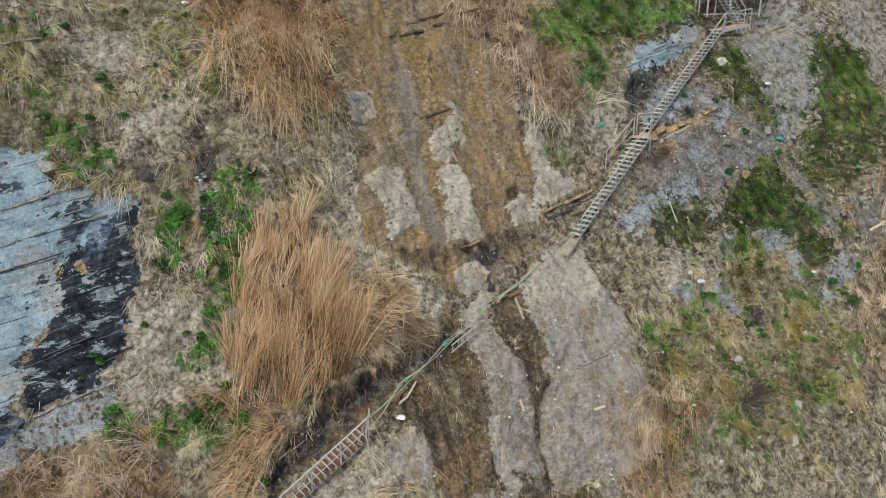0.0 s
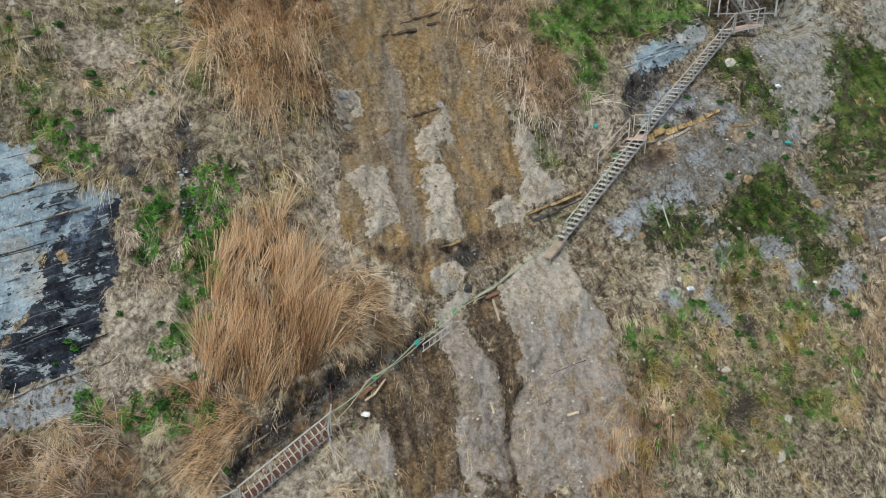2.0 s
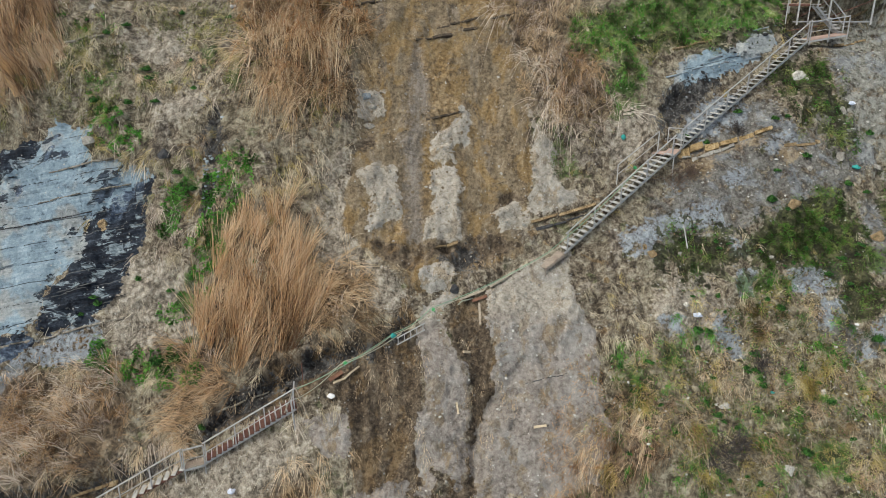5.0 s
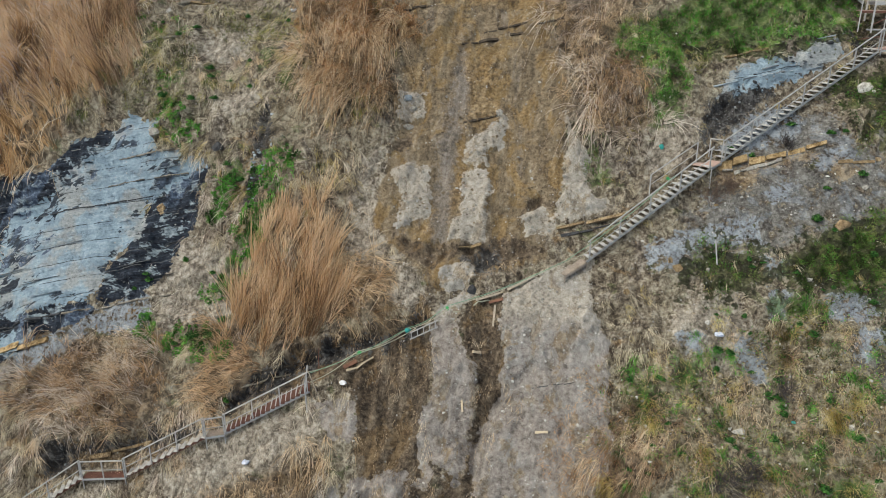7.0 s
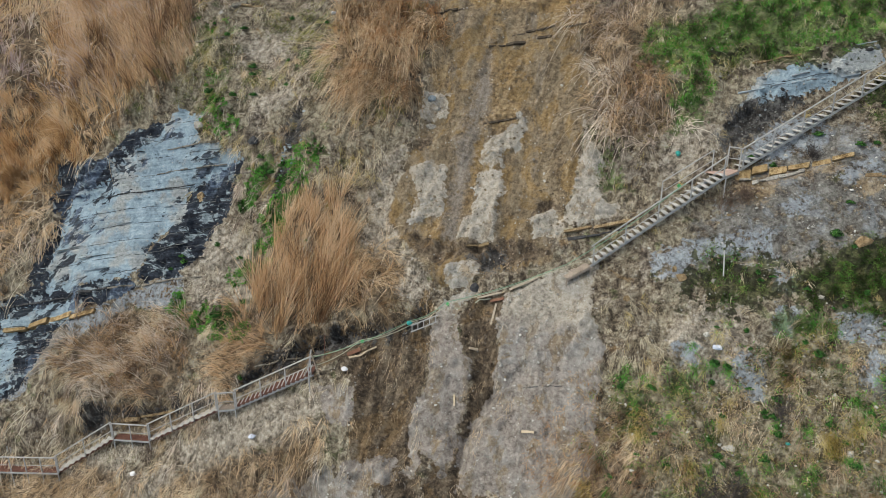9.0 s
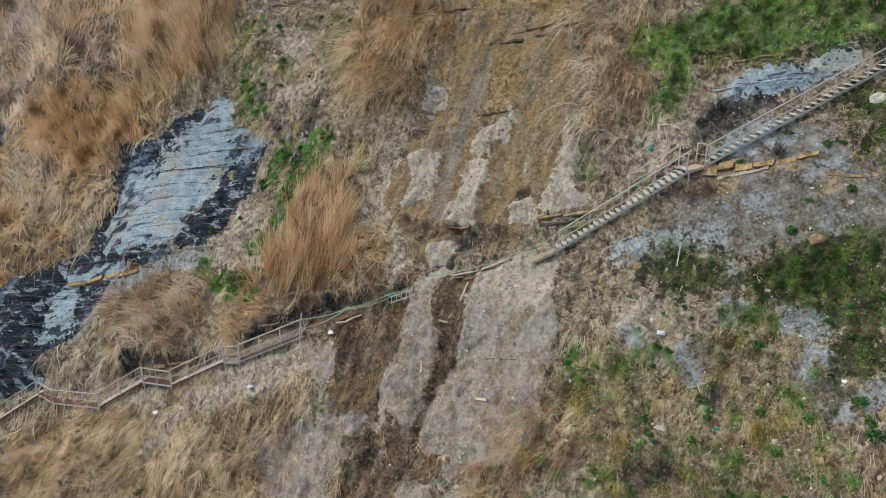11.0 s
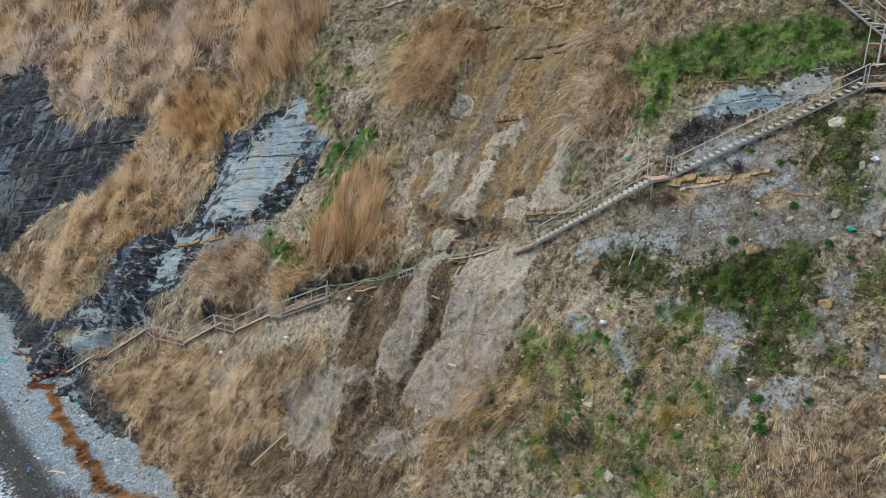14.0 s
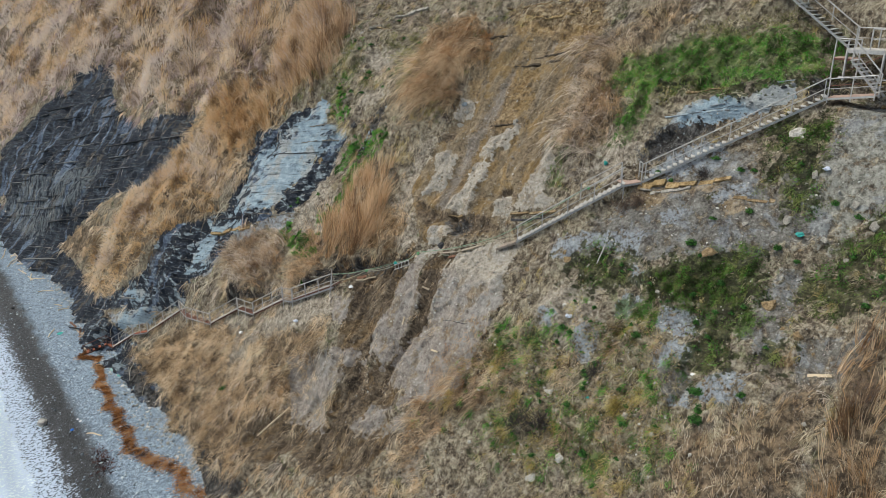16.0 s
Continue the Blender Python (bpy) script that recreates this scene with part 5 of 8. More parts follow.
# The far reed tones are paler to paint in the sky light they catch.
REED_FAR = stalks("far_reed", (0.325, 0.230, 0.140), (0.582, 0.437, 0.280), (0.728, 0.571, 0.392), (0.829, 0.694, 0.526))
SHRUB = stalks("purple_grey_shrub", (0.187, 0.130, 0.127), (0.352, 0.265, 0.253), (0.484, 0.383, 0.368), (0.627, 0.518, 0.506))
REED_FAR_RUST = stalks("far_reed_rust", (0.32, 0.19, 0.09), (0.61, 0.395, 0.195), (0.72, 0.51, 0.28), (0.79, 0.63, 0.43))
REED_FAR_GREY = stalks("far_reed_grey", (0.291, 0.213, 0.185), (0.515, 0.414, 0.364), (0.650, 0.549, 0.482), (0.784, 0.694, 0.616))
STRAW = stalks("straw", (0.21, 0.165, 0.10), (0.46, 0.39, 0.265), (0.62, 0.54, 0.39), (0.76, 0.69, 0.53))
OLIVE = stalks("olive_grass", (0.15, 0.13, 0.04), (0.37, 0.30, 0.115), (0.52, 0.415, 0.185), (0.63, 0.52, 0.28))
GRASS = stalks("green_grass", (0.06, 0.17, 0.025), (0.12, 0.38, 0.05), (0.19, 0.53, 0.085), (0.42, 0.56, 0.19))
OLIVE_GREEN = stalks("olive_green_grass", (0.07, 0.095, 0.022), (0.17, 0.205, 0.05), (0.29, 0.30, 0.09), (0.42, 0.38, 0.16))
DARK_GRASS = stalks("dull_green_grass", (0.05, 0.09, 0.015), (0.10, 0.19, 0.032), (0.16, 0.28, 0.055), (0.30, 0.35, 0.12))
LEAF = stalks("weed_leaf", (0.035, 0.10, 0.018), (0.065, 0.22, 0.028), (0.115, 0.35, 0.05), (0.20, 0.46, 0.085))
MOSS = stalks("moss_grass", (0.029, 0.048, 0.011), (0.069, 0.115, 0.023), (0.127, 0.196, 0.040), (0.276, 0.287, 0.103))


def reed_bed(label, index, density, length, width, material, lean, bend, fringe=0.3, spread=0.13):
    """A bed of dry reeds over the index-th reed outline. lean, bend: (strike, dip, up) shares."""
    poly = ZONES["reed"][index]
    s, d = scatter(poly.min(0) - fringe - 0.5, poly.max(0) + fringe + 0.5, density / 9)
    far = depth_in(poly, s, d) + 1.3 * fbm(s / 1.1, d / 1.1, 3, 70 + index) + fringe
    keep = (far > 0) & ((depth_of("twig", s, d) < -0.1) if index in (4, 5, 9) else True) & (fbm(s / 0.3, d / 0.45, 2, 90 + index) > -0.22) & (d < 23) & (depth_of("black", s, d) < 0.3) & (depth_of("mud", s, d) < (-0.25 if index in (6, 8) else 0.0))
    s, d, own = tufted(s[keep], d[keep], 9, 0.07)
    count = len(s)
    sway = rng.normal(size=(own.max() + 1, 3))[own] * spread
    tall = rng.uniform(0.75, 1.25, own.max() + 1)[own]
    turn = (0.2 if index == 0 else 0.5) * np.stack((fbm(s / 1.4, d / 1.4, 2, 110 + index), fbm(s / 1.4, d / 1.4, 2, 120 + index)), -1)
    mess = rng.normal(size=(count, 3)) * spread * 0.7 + sway
    ways = STRIKE * (lean[0] + turn[:, :1]) + DIP * (lean[1] + turn[:, 1:]) + UP * lean[2] + mess
    bends = (STRIKE * (bend[0] + turn[:, 1:]) + DIP * bend[1] + UP * bend[2]) * rng.uniform(0.3, 1.3, count)[:, None]
    size = length * tall * rng.uniform(0.55, 1.1, count) * (0.85 + 0.6 * fbm(s / 1.2, d / 1.2, 2, 77))
    return blades("reed_bed", on_slope(s, d, -0.03), unit(ways), bends, size, width * rng.uniform(0.6, 1.3, count), material, label, "reeds")


def reed_plumes(index, density, length, width, material, seed, lean):
    """Tussocks of tall reeds that fan outwards, with gaps between them."""
    poly = ZONES["reed"][index]
    s, d = scatter(np.maximum(poly.min(0) - 1, (-140, -30)), poly.max(0) + 1, density)
    mass = fbm(s / 3.2, d / 2.6, 2, 400 + seed)
    keep = (depth_in(poly, s, d) + 2.6 * fbm(s / 2.5, d / 2.5, 3, 70 + index) + 0.5 > 0) & (mass > 0.06) & (d < 23) & (depth_of("twig", s, d) < 0.0) & (depth_of("black", s, d) < 0.3)
    s, d, mass = s[keep], d[keep], mass[keep]
    count = len(s)
    e = 0.3
    gs, gd = (fbm((s + e) / 3.2, d / 2.6, 2, 400 + seed) - mass) / e, (fbm(s / 3.2, (d + e) / 2.6, 2, 400 + seed) - mass) / e
    ways = unit(STRIKE * (lean[0] - 1.6 * gs[:, None]) + DIP * (lean[1] - 1.2 * gd[:, None]) + UP * lean[2] + rng.normal(size=(count, 3)) * 0.16)
    bends = -UP * rng.uniform(0.1, 0.5, count)[:, None] - DIP * rng.uniform(0.1, 0.5, count)[:, None] - STRIKE * gs[:, None] * 0.5
    size = length * rng.uniform(0.5, 1.1, count) * (0.6 + 1.6 * np.clip(mass, 0, 0.4))
    blades("reed_tussocks", on_slope(s, d, -0.03), ways, bends, size, width * rng.uniform(0.6, 1.3, count), material, "feathery tussocks of dry reeds on the far cliff", "reeds")


BEDS = (
    (0, 200, 2.6, 0.023, REED_RUST, (0.2, 0.3, 0.75), (0.02, -0.04, -0.08), 0.19),
    (1, 120, 2.4, 0.021, REED_TAN, (0.0, -0.25, 0.55), (0.02, -0.8, -0.55), 0.13),
    (2, 60, 2.0, 0.025, REED_GREY, (-0.1, -0.25, 0.55), (-0.1, -0.85, -0.55), 0.18),
    (3, 200, 1.6, 0.021, REED_RUST, (-0.3, -0.1, 0.6), (-0.35, -0.6, -0.5), 0.18),
    (4, 150, 2.4, 0.024, REED_BROWN, (-0.35, 0.5, 0.7), (-0.1, -0.25, -0.2), 0.12),
    (5, 110, 1.9, 0.026, REED_FAR_RUST, (-0.45, 0.35, 0.6), (-0.2, -0.2, -0.2), 0.13),
    (6, 70, 2.1, 0.021, REED_GREY, (-0.15, -0.15, 0.8), (-0.15, -0.4, -0.35), 0.24),
)
FAR_BEDS = (
    (7, 140, 1.1, 0.019, REED_TAN, (0.0, 0.0, 0.7), (-0.1, -0.7, -0.5), 0.2),
    (8, 100, 1.4, 0.022, REED_TAN, (0.1, 0.0, 0.5), (-0.1, -0.7, -0.5), 0.25),
    (9, 9, 1.6, 0.070, REED_FAR_GREY, (0.05, 0.1, 0.8), (0.0, -0.5, -0.4), 0.25),
    (10, 30, 1.3, 0.036, REED_FAR, (0.0, 0.1, 0.6), (-0.1, -0.6, -0.5), 0.2),
    (11, 70, 0.9, 0.020, REED_TAN, (0.1, 0.4, 0.7), (0.0, -0.2, -0.2), 0.2),
    (12, 80, 1.5, 0.022, REED_TAN, (0.0, 0.0, 0.6), (0.0, -0.7, -0.5), 0.2),
    (15, 50, 1.4, 0.036, REED_FAR_RUST, (-0.2, 0.0, 0.6), (-0.2, -0.6, -0.5), 0.2),
    (16, 165, 1.1, 0.019, REED_TAN, (-0.1, -0.2, 0.5), (-0.1, -0.7, -0.5), 0.15),
    (17, 90, 0.9, 0.014, REED_TAN, (-0.2, -0.4, 0.5), (-0.1, -0.6, -0.5), 0.25),
)
for index, density, length, width, material, lean, bend, spread in (*BEDS, *FAR_BEDS):
    reed_bed("dense bed of dry tan reeds hanging on the slope", index, density, length, width, material, lean, bend, 0.1, spread)
reed_bed("dark rusty crown of dry reeds above the slide", 18, 190, 1.2, 0.024, RUSTY, (0.1, -0.1, 0.9), (0.1, -0.6, -0.5), 0.2, 0.3)
reed_bed("rusty dry reeds among grey ones on the slope", 2, 60, 1.7, 0.022, REED_TAN, (0.2, -0.1, 0.7), (0.1, -0.8, -0.6), -0.4, 0.2)
reed_bed("dense bed of dry tan reeds hanging on the slope", 6, 120, 1.9, 0.020, REED_RUST, (0.1, -0.15, 0.8), (0.0, -0.4, -0.35), 0.1, 0.24)
reed_bed("dense bed of dry tan reeds hanging on the slope", 11, 30, 0.8, 0.018, REED_GREY, (0.0, 0.1, 0.6), (0.0, -0.5, -0.4), 0.5, 0.3)
reed_bed("pale lodged reeds fanning over the edge of the slide", 14, 230, 1.6, 0.022, REED_TAN, (0.6, -0.25, 0.35), (0.05, -0.1, -0.15), 0.2, 0.3)
reed_bed("rusty lodged reeds fanning over the edge of the slide", 14, 40, 1.5, 0.026, REED_RUST, (0.45, 0.1, 0.35), (0.2, -0.3, -0.3), -0.1, 0.25)
reed_bed("tall rusty reeds standing at the foot of the chalk", 20, 90, 2.2, 0.022, REED_RUST, (0.05, 0.0, 1.0), (0.0, -0.2, -0.2), 0.1, 0.12)
reed_bed("bright rusty fan of dry reeds above the shale", 21, 150, 1.9, 0.026, REED_FAR_RUST, (0.05, 0.0, 0.9), (-0.1, -0.25, -0.3), 0.2, 0.16)
reed_bed("bright rusty fan of dry reeds above the shale", 21, 60, 1.5, 0.026, RUSTY, (0.05, 0.0, 0.9), (-0.1, -0.4, -0.3), 0.1, 0.2)
reed_bed("orange dry reeds standing above the shale", 22, 80, 2.5, 0.025, REED_RUST, (-0.05, 0.1, 0.9), (-0.1, -0.15, -0.2), 0.2, 0.13)
reed_bed("purple-grey dry reeds on the far slope", 23, 26, 1.7, 0.034, SHRUB, (0.0, 0.0, 0.9), (0.0, -0.3, -0.3), 0.4, 0.2)
reed_bed("rusty dry reeds among grey ones on the slope", 19, 90, 1.7, 0.022, REED_RUST, (0.1, -0.1, 0.7), (0.1, -0.8, -0.6), -0.1, 0.22)
reed_bed("rusty dry reeds among tan ones beside the slide", 1, 45, 2.2, 0.022, RUSTY, (0.05, -0.25, 0.55), (0.05, -0.8, -0.55), 0.0, 0.15)
reed_bed("red-brown dry grass along the edge of the slab", 17, 60, 0.8, 0.014, RUSTY, (-0.2, -0.3, 0.5), (-0.1, -0.6, -0.5), 0.2, 0.3)
for material, seed, lean in ((REED_FAR_RUST, 1, (0.15, 0.2, 0.9)), (REED_FAR_GREY, 2, (-0.2, 0.1, 0.8)), (REED_FAR, 3, (0.05, 0.3, 0.8))):
    reed_plumes(9, 26, 2.4, 0.048, material, seed, lean)
    reed_plumes(10, 40, 1.5, 0.036, material, seed + 5, lean)


def litter(lo, hi, density, length, width, material, label, gap, seed):
    """Dead stems lying over the soil between the beds, in swirls."""
    s, d = scatter(lo, hi, density / 14)
    bare = np.maximum.reduce([depth_of(k, s, d) for k in ("scar", "mud", "pale", "blue", "black", "pit_and_shade", "bluesoil")] + [depth_of("soil", s, d) - 0.15, depth_of("chalk", s, d) - 0.0, depth_of("sand", s, d) + 0.1])
    keep = (bare + 0.5 * fbm(s / 0.8, d / 0.8, 3, 130 + seed) < -0.02) & (bald(s, d) + 0.25 * fbm(s / 0.5, d / 0.5, 2, 138 + seed) < 0.0) & (fbm(s / 0.9, d / 1.2, 3, 133 + seed) > gap) & (fbm(s / 0.42, d / 0.5, 2, 136 + seed) > -0.04)
    s, d, own = tufted(s[keep], d[keep], 14, 0.09)
    count = len(s)
    spin = rng.normal(0, 0.35, count) + rng.normal(0, 0.4, own.max() + 1)[own] + 2.2 * fbm(s / 1.5, d / 1.5, 2, 150 + seed)
    ways = unit(-DIP * np.cos(spin)[:, None] + STRIKE * np.sin(spin)[:, None] + NRM * rng.uniform(0.1, 0.8, count)[:, None])
    bends = -UP * rng.uniform(0.1, 0.5, count)[:, None] - NRM * 0.2
    blades("dead_grass", on_slope(s, d, 0.0), ways, bends, length * rng.uniform(0.4, 1.2, count), width * rng.uniform(0.6, 1.3, count), material, label, "dead grass", 2)


litter((-22, -12), (-4, 20), 150, 0.75, 0.016, STRAW, "bleached dead grass stems draped over soil", 0.0, 0)
litter((-22, -19), (-4, 20), 60, 0.9, 0.018, REED_GREY, "grey dead grass stems draped over soil", 0.05, 20)
litter((-22, 4), (-6, 20), 100, 0.55, 0.018, OLIVE_GREEN, "olive green grass among dead stems", 0.04, 27)
litter((-22, 3), (-4, 20), 110, 0.6, 0.018, OLIVE, "yellow-green dead grass draped over soil", 0.06, 25)
litter((-22, -12), (-4, 20), 100, 0.55, 0.016, REED_TAN, "tan dead grass stems draped over soil", 0.06, 30)
litter((4, -12), (25, 20), 80, 0.40, 0.016, STRAW, "short bleached dead grass on rubble", 0.02, 40)
litter((4, -12), (25, 2), 110, 0.6, 0.016, STRAW, "tan dead grass among weeds", 0.0, 45)
litter((3, -12), (25, 20), 60, 0.35, 0.016, OLIVE, "yellowing dead grass among weeds", 0.04, 48)
litter((-110, -14), (-60, 18), 14, 1.6, 0.07, SHRUB, "leafless purple-grey shrubs on the farthest cliff", -0.1, 90)
litter((-60, -2), (-38, 20), 24, 1.4, 0.05, SHRUB, "leafless purple-grey shrubs among far reeds", 0.1, 92)
litter((-60, -20), (-22, 20), 28, 1.2, 0.045, REED_FAR, "dry tan grass draped over the far cliff", -0.1, 60)
litter((-21, -14), (-5, -4), 90, 1.0, 0.016, REED_GREY, "long dry grass stems below the stairs", -0.05, 85)
litter((-21, -14), (-5, -4), 60, 0.9, 0.015, REED_TAN, "long dry grass stems below the stairs", 0.0, 87)
litter((-22, -19), (-4, -11), 100, 1.0, 0.02, REED_TAN, "dry tan grass hanging on the lower slope", -0.02, 95)
litter((-18, -19), (4, -9), 70, 0.9, 0.018, REED_RUST, "rusty dry grass hanging on the lower slope", 0.05, 97)
litter((4, -19), (14, -10), 80, 0.8, 0.018, REED_TAN, "dry tan grass hanging on the lower slope", 0.0, 99)
litter((-4, -19), (6, -9), 120, 0.8, 0.022, REED_TAN, "dry tan grass below the slide", -0.1, 80)


LOOSE = stalks("loose_stem", (0.38, 0.31, 0.22), (0.52, 0.44, 0.32), (0.64, 0.56, 0.43), (0.74, 0.68, 0.56))


def loose_stems(lo, hi, density, length, width, seed):
    """Single bleached stems lying across everything that grows."""
    s, d = scatter(lo, hi, density)
    bare = np.maximum.reduce([depth_of(k, s, d) for k in ("scar", "mud", "pale", "blue", "black", "pit_and_shade", "bluesoil", "moss", "chalk", "sand")])
    keep = (bare < 0.1) & (fbm(s / 1.3, d / 1.3, 2, seed) > -0.1)
    s, d = s[keep], d[keep]
    count = len(s)
    spin = rng.normal(0, 0.8, count)
    ways = unit(-DIP * np.cos(spin)[:, None] + STRIKE * np.sin(spin)[:, None] + NRM * rng.uniform(0.15, 0.7, count)[:, None])
    blades("loose_stems", on_slope(s, d, 0.06), ways, -NRM * rng.uniform(0.2, 0.6, count)[:, None] - UP * 0.15, length * rng.uniform(0.4, 1.4, count), width * rng.uniform(0.7, 1.3, count), LOOSE, "single bleached stems lying over dead grass", "dead grass")


loose_stems((-22, -12), (-3, 20), 6, 0.7, 0.015, 610)
loose_stems((3, -12), (25, 20), 2.5, 0.5, 0.014, 611)
loose_stems((8, -14), (26, -1), 12, 0.7, 0.014, 613)
loose_stems((-50, -18), (-22, 20), 5, 1.5, 0.035, 612)


# dry tufts clinging to the far black cliff
s, d = scatter((-85, -14), (-27, 9), 0.5)
keep = (depth_of("black", s, d) > -0.3) & (fbm((s - 0.3 * d) / 1.6, d / 6, 3, 650) > 0.2)
s, d = s[keep], d[keep]
count = len(s)
ways = unit(-DIP + NRM * 0.5 + rng.normal(size=(count, 3)) * 0.4)
blades("dead_grass", on_slope(s, d, 0.0), ways, -UP * 0.4 + 0 * ways, rng.uniform(0.3, 0.9, count), rng.uniform(0.02, 0.04, count), REED_FAR_GREY, "dry tan tufts clinging to black shale", "dead grass", 2)


def tufts(kind, lo, hi, density, length, width, material, label, category, push, name, gap=-0.1):
    s, d = scatter(lo, hi, density)
    far = depth_of(kind, s, d) + 1.2 * fbm(s / 0.8, d / 0.8, 3, 140) + 1.2 * fbm(s / 2.2, d / 2.0, 2, 142) + push
    keep = (far > 0) & (fbm(s / 0.35, d / 0.35, 2, 145) > gap)
    s, d = s[keep], d[keep]
    count = len(s)
    ways = unit(NRM * 0.5 + UP * 0.6 + rng.normal(size=(count, 3)) * 0.5)
    bends = -UP * rng.uniform(0.1, 0.6, count)[:, None] - DIP * 0.2
    blades(name, on_slope(s, d, -0.01), ways, bends, length * rng.uniform(0.5, 1.3, count), width * rng.uniform(0.7, 1.3, count), material, label, category, 2)


def tussocks(kind, lo, hi, density, many, wide, length, width, material, label, name, gap, seed):
    """Dense round tufts standing apart, all stems of one springing from one root."""
    s, d = scatter(lo, hi, density)
    keep = (depth_of(kind, s, d) + 0.8 * fbm(s / 1.5, d / 1.5, 2, seed) > gap) & (depth_of("bluesoil", s, d) < 0) & (depth_of("pale", s, d) < 0)
    s, d, own = tufted(s[keep], d[keep], many, wide)
    count = len(s)
    size = rng.uniform(0.5, 1.25, own.max() + 1)[own]
    ways = unit(NRM * 0.5 + UP * 0.5 - DIP * 0.2 + rng.normal(size=(count, 3)) * 0.55)
    bends = -UP * rng.uniform(0.2, 0.7, count)[:, None] - DIP * 0.3
    blades(name, on_slope(s, d, -0.01), ways, bends, length * size * rng.uniform(0.5, 1.2, count), width * rng.uniform(0.7, 1.3, count), material, label, "grass", 2)


YELLOW = stalks("yellow_tussock", (0.17, 0.13, 0.035), (0.40, 0.31, 0.09), (0.54, 0.43, 0.15), (0.66, 0.56, 0.27))
tussocks("olive", (3, -10), (18, 3), 0.4, 130, 0.17, 0.5, 0.016, YELLOW, "yellow tussocks of coarse grass", "grass_tussocks", 0.0, 660)
tussocks("olive", (3, -10), (20, 4), 1.0, 60, 0.12, 0.3, 0.022, LEAF, "small clumps of bright green weeds", "green_weeds", -0.6, 661)
tussocks("moss", (6, 0), (26, 15), 1.2, 70, 0.14, 0.3, 0.02, DARK_GRASS, "tufts of green grass on the moss", "grass_tussocks", 0.0, 662)
tussocks("olive", (3, -9), (16, 2), 0.6, 90, 0.2, 0.55, 0.013, REED_BROWN, "reddish tufts of dead grass", "grass_tussocks", -0.3, 663)

# red-brown wisps strewn over the edge of the slab
s, d = scatter((1.4, -7.0), (4.6, -1.5), 90)
keep = (depth_of("pale", s, d) > -0.1) & (fbm(s / 0.5, d / 0.8, 3, 670) > 0.12 - 0.07 * (s - 2.6))
s, d = s[keep], d[keep]
count = len(s)
spin = rng.normal(0, 0.9, count)
ways = unit(-DIP * np.cos(spin)[:, None] + STRIKE * np.sin(spin)[:, None] + NRM * rng.uniform(0.0, 0.3, count)[:, None])
blades("dead_grass", on_slope(s, d, 0.01), ways, -NRM * 0.2 + 0 * ways, rng.uniform(0.1, 0.45, count), rng.uniform(0.01, 0.018, count), RUSTY, "red-brown wisps strewn over the slab", "dead grass", 2)

# dry wisps caught in the mud gullies
s, d = scatter((-12, -17), (5, 3), 80)
keep = (depth_of("mud", s, d) > -0.2) & (fbm(s / 0.5, d / 0.9, 3, 640) > 0.07 + 0.012 * np.clip(d + 6, -14, 3))
s, d = s[keep], d[keep]
count = len(s)
spin = rng.normal(0, 0.5, count)
ways = unit(-DIP * np.cos(spin)[:, None] + STRIKE * np.sin(spin)[:, None] + NRM * rng.uniform(0.1, 0.6, count)[:, None])
blades("dead_grass", on_slope(s, d, 0.0), ways, -UP * 0.3 + 0 * ways, rng.uniform(0.15, 0.5, count), rng.uniform(0.008, 0.015, count), REED_TAN, "tangled dry wisps in the mud gullies", "dead grass", 2)
tufts("green", (3, 9), (18, 20), 560, 0.28, 0.024, GRASS, "lush green grass in uneven patches", "grass", 0.15, "green_grass", -0.03)
tufts("green", (3, -1), (26, 9), 420, 0.24, 0.024, DARK_GRASS, "dull green grass in uneven patches", "grass", 0.2, "green_grass", -0.05)
tufts("green", (18, 9), (26, 20), 420, 0.24, 0.024, DARK_GRASS, "dull green grass in uneven patches", "grass", 0.2, "green_grass", -0.05)
tufts("green", (-22, -9), (-8, 9.5), 460, 0.22, 0.055, LEAF, "low bright green leafy weeds", "weeds", 0.3, "green_weeds", -0.08)
tufts("green", (-24, 9.5), (-8, 19), 300, 0.2, 0.05, LEAF, "low bright green leafy weeds", "weeds", -0.3, "green_weeds", 0.06)
tufts("moss", (3, -2), (26, 18), 260, 0.17, 0.024, MOSS, "dark mossy grass in ragged patches", "grass", 0.2, "moss_grass")
tufts("moss", (6, -2), (26, 15), 260, 0.15, 0.034, LEAF, "small green weeds among moss", "weeds", -0.25, "green_weeds", 0.08)
tufts("olive", (3, 10), (20, 20), 120, 0.40, 0.018, STRAW, "bleached coarse grass between green patches", "grass", 0.4, "dry_grass", 0.0)
tufts("olive", (3, 10), (20, 20), 200, 0.34, 0.018, OLIVE_GREEN, "yellowing coarse grass between green patches", "grass", 0.1, "olive_grass")
tufts("olive", (2, -10), (22, 3), 110, 0.40, 0.018, OLIVE, "yellowing tufts of coarse grass", "grass", -0.1, "olive_grass")
tufts("green", (3, -10), (24, 3), 170, 0.2, 0.03, DARK_GRASS, "green grass tufts among dry grass", "grass", -0.1, "green_grass", 0.0)
tufts("olive", (2, -10), (22, 5), 60, 0.34, 0.018, OLIVE_GREEN, "olive green tufts of coarse grass", "grass", -0.3, "olive_grass", 0.13)
tufts("olive", (-22, 8), (-10, 20), 170, 0.45, 0.016, OLIVE_GREEN, "olive green grass among dead stems", "grass", 0.0, "olive_grass", 0.0)
tufts("olive", (2, -10), (22, 3), 120, 0.17, 0.036, LEAF, "small green weeds among dry grass", "weeds", -0.1, "green_weeds", 0.14)

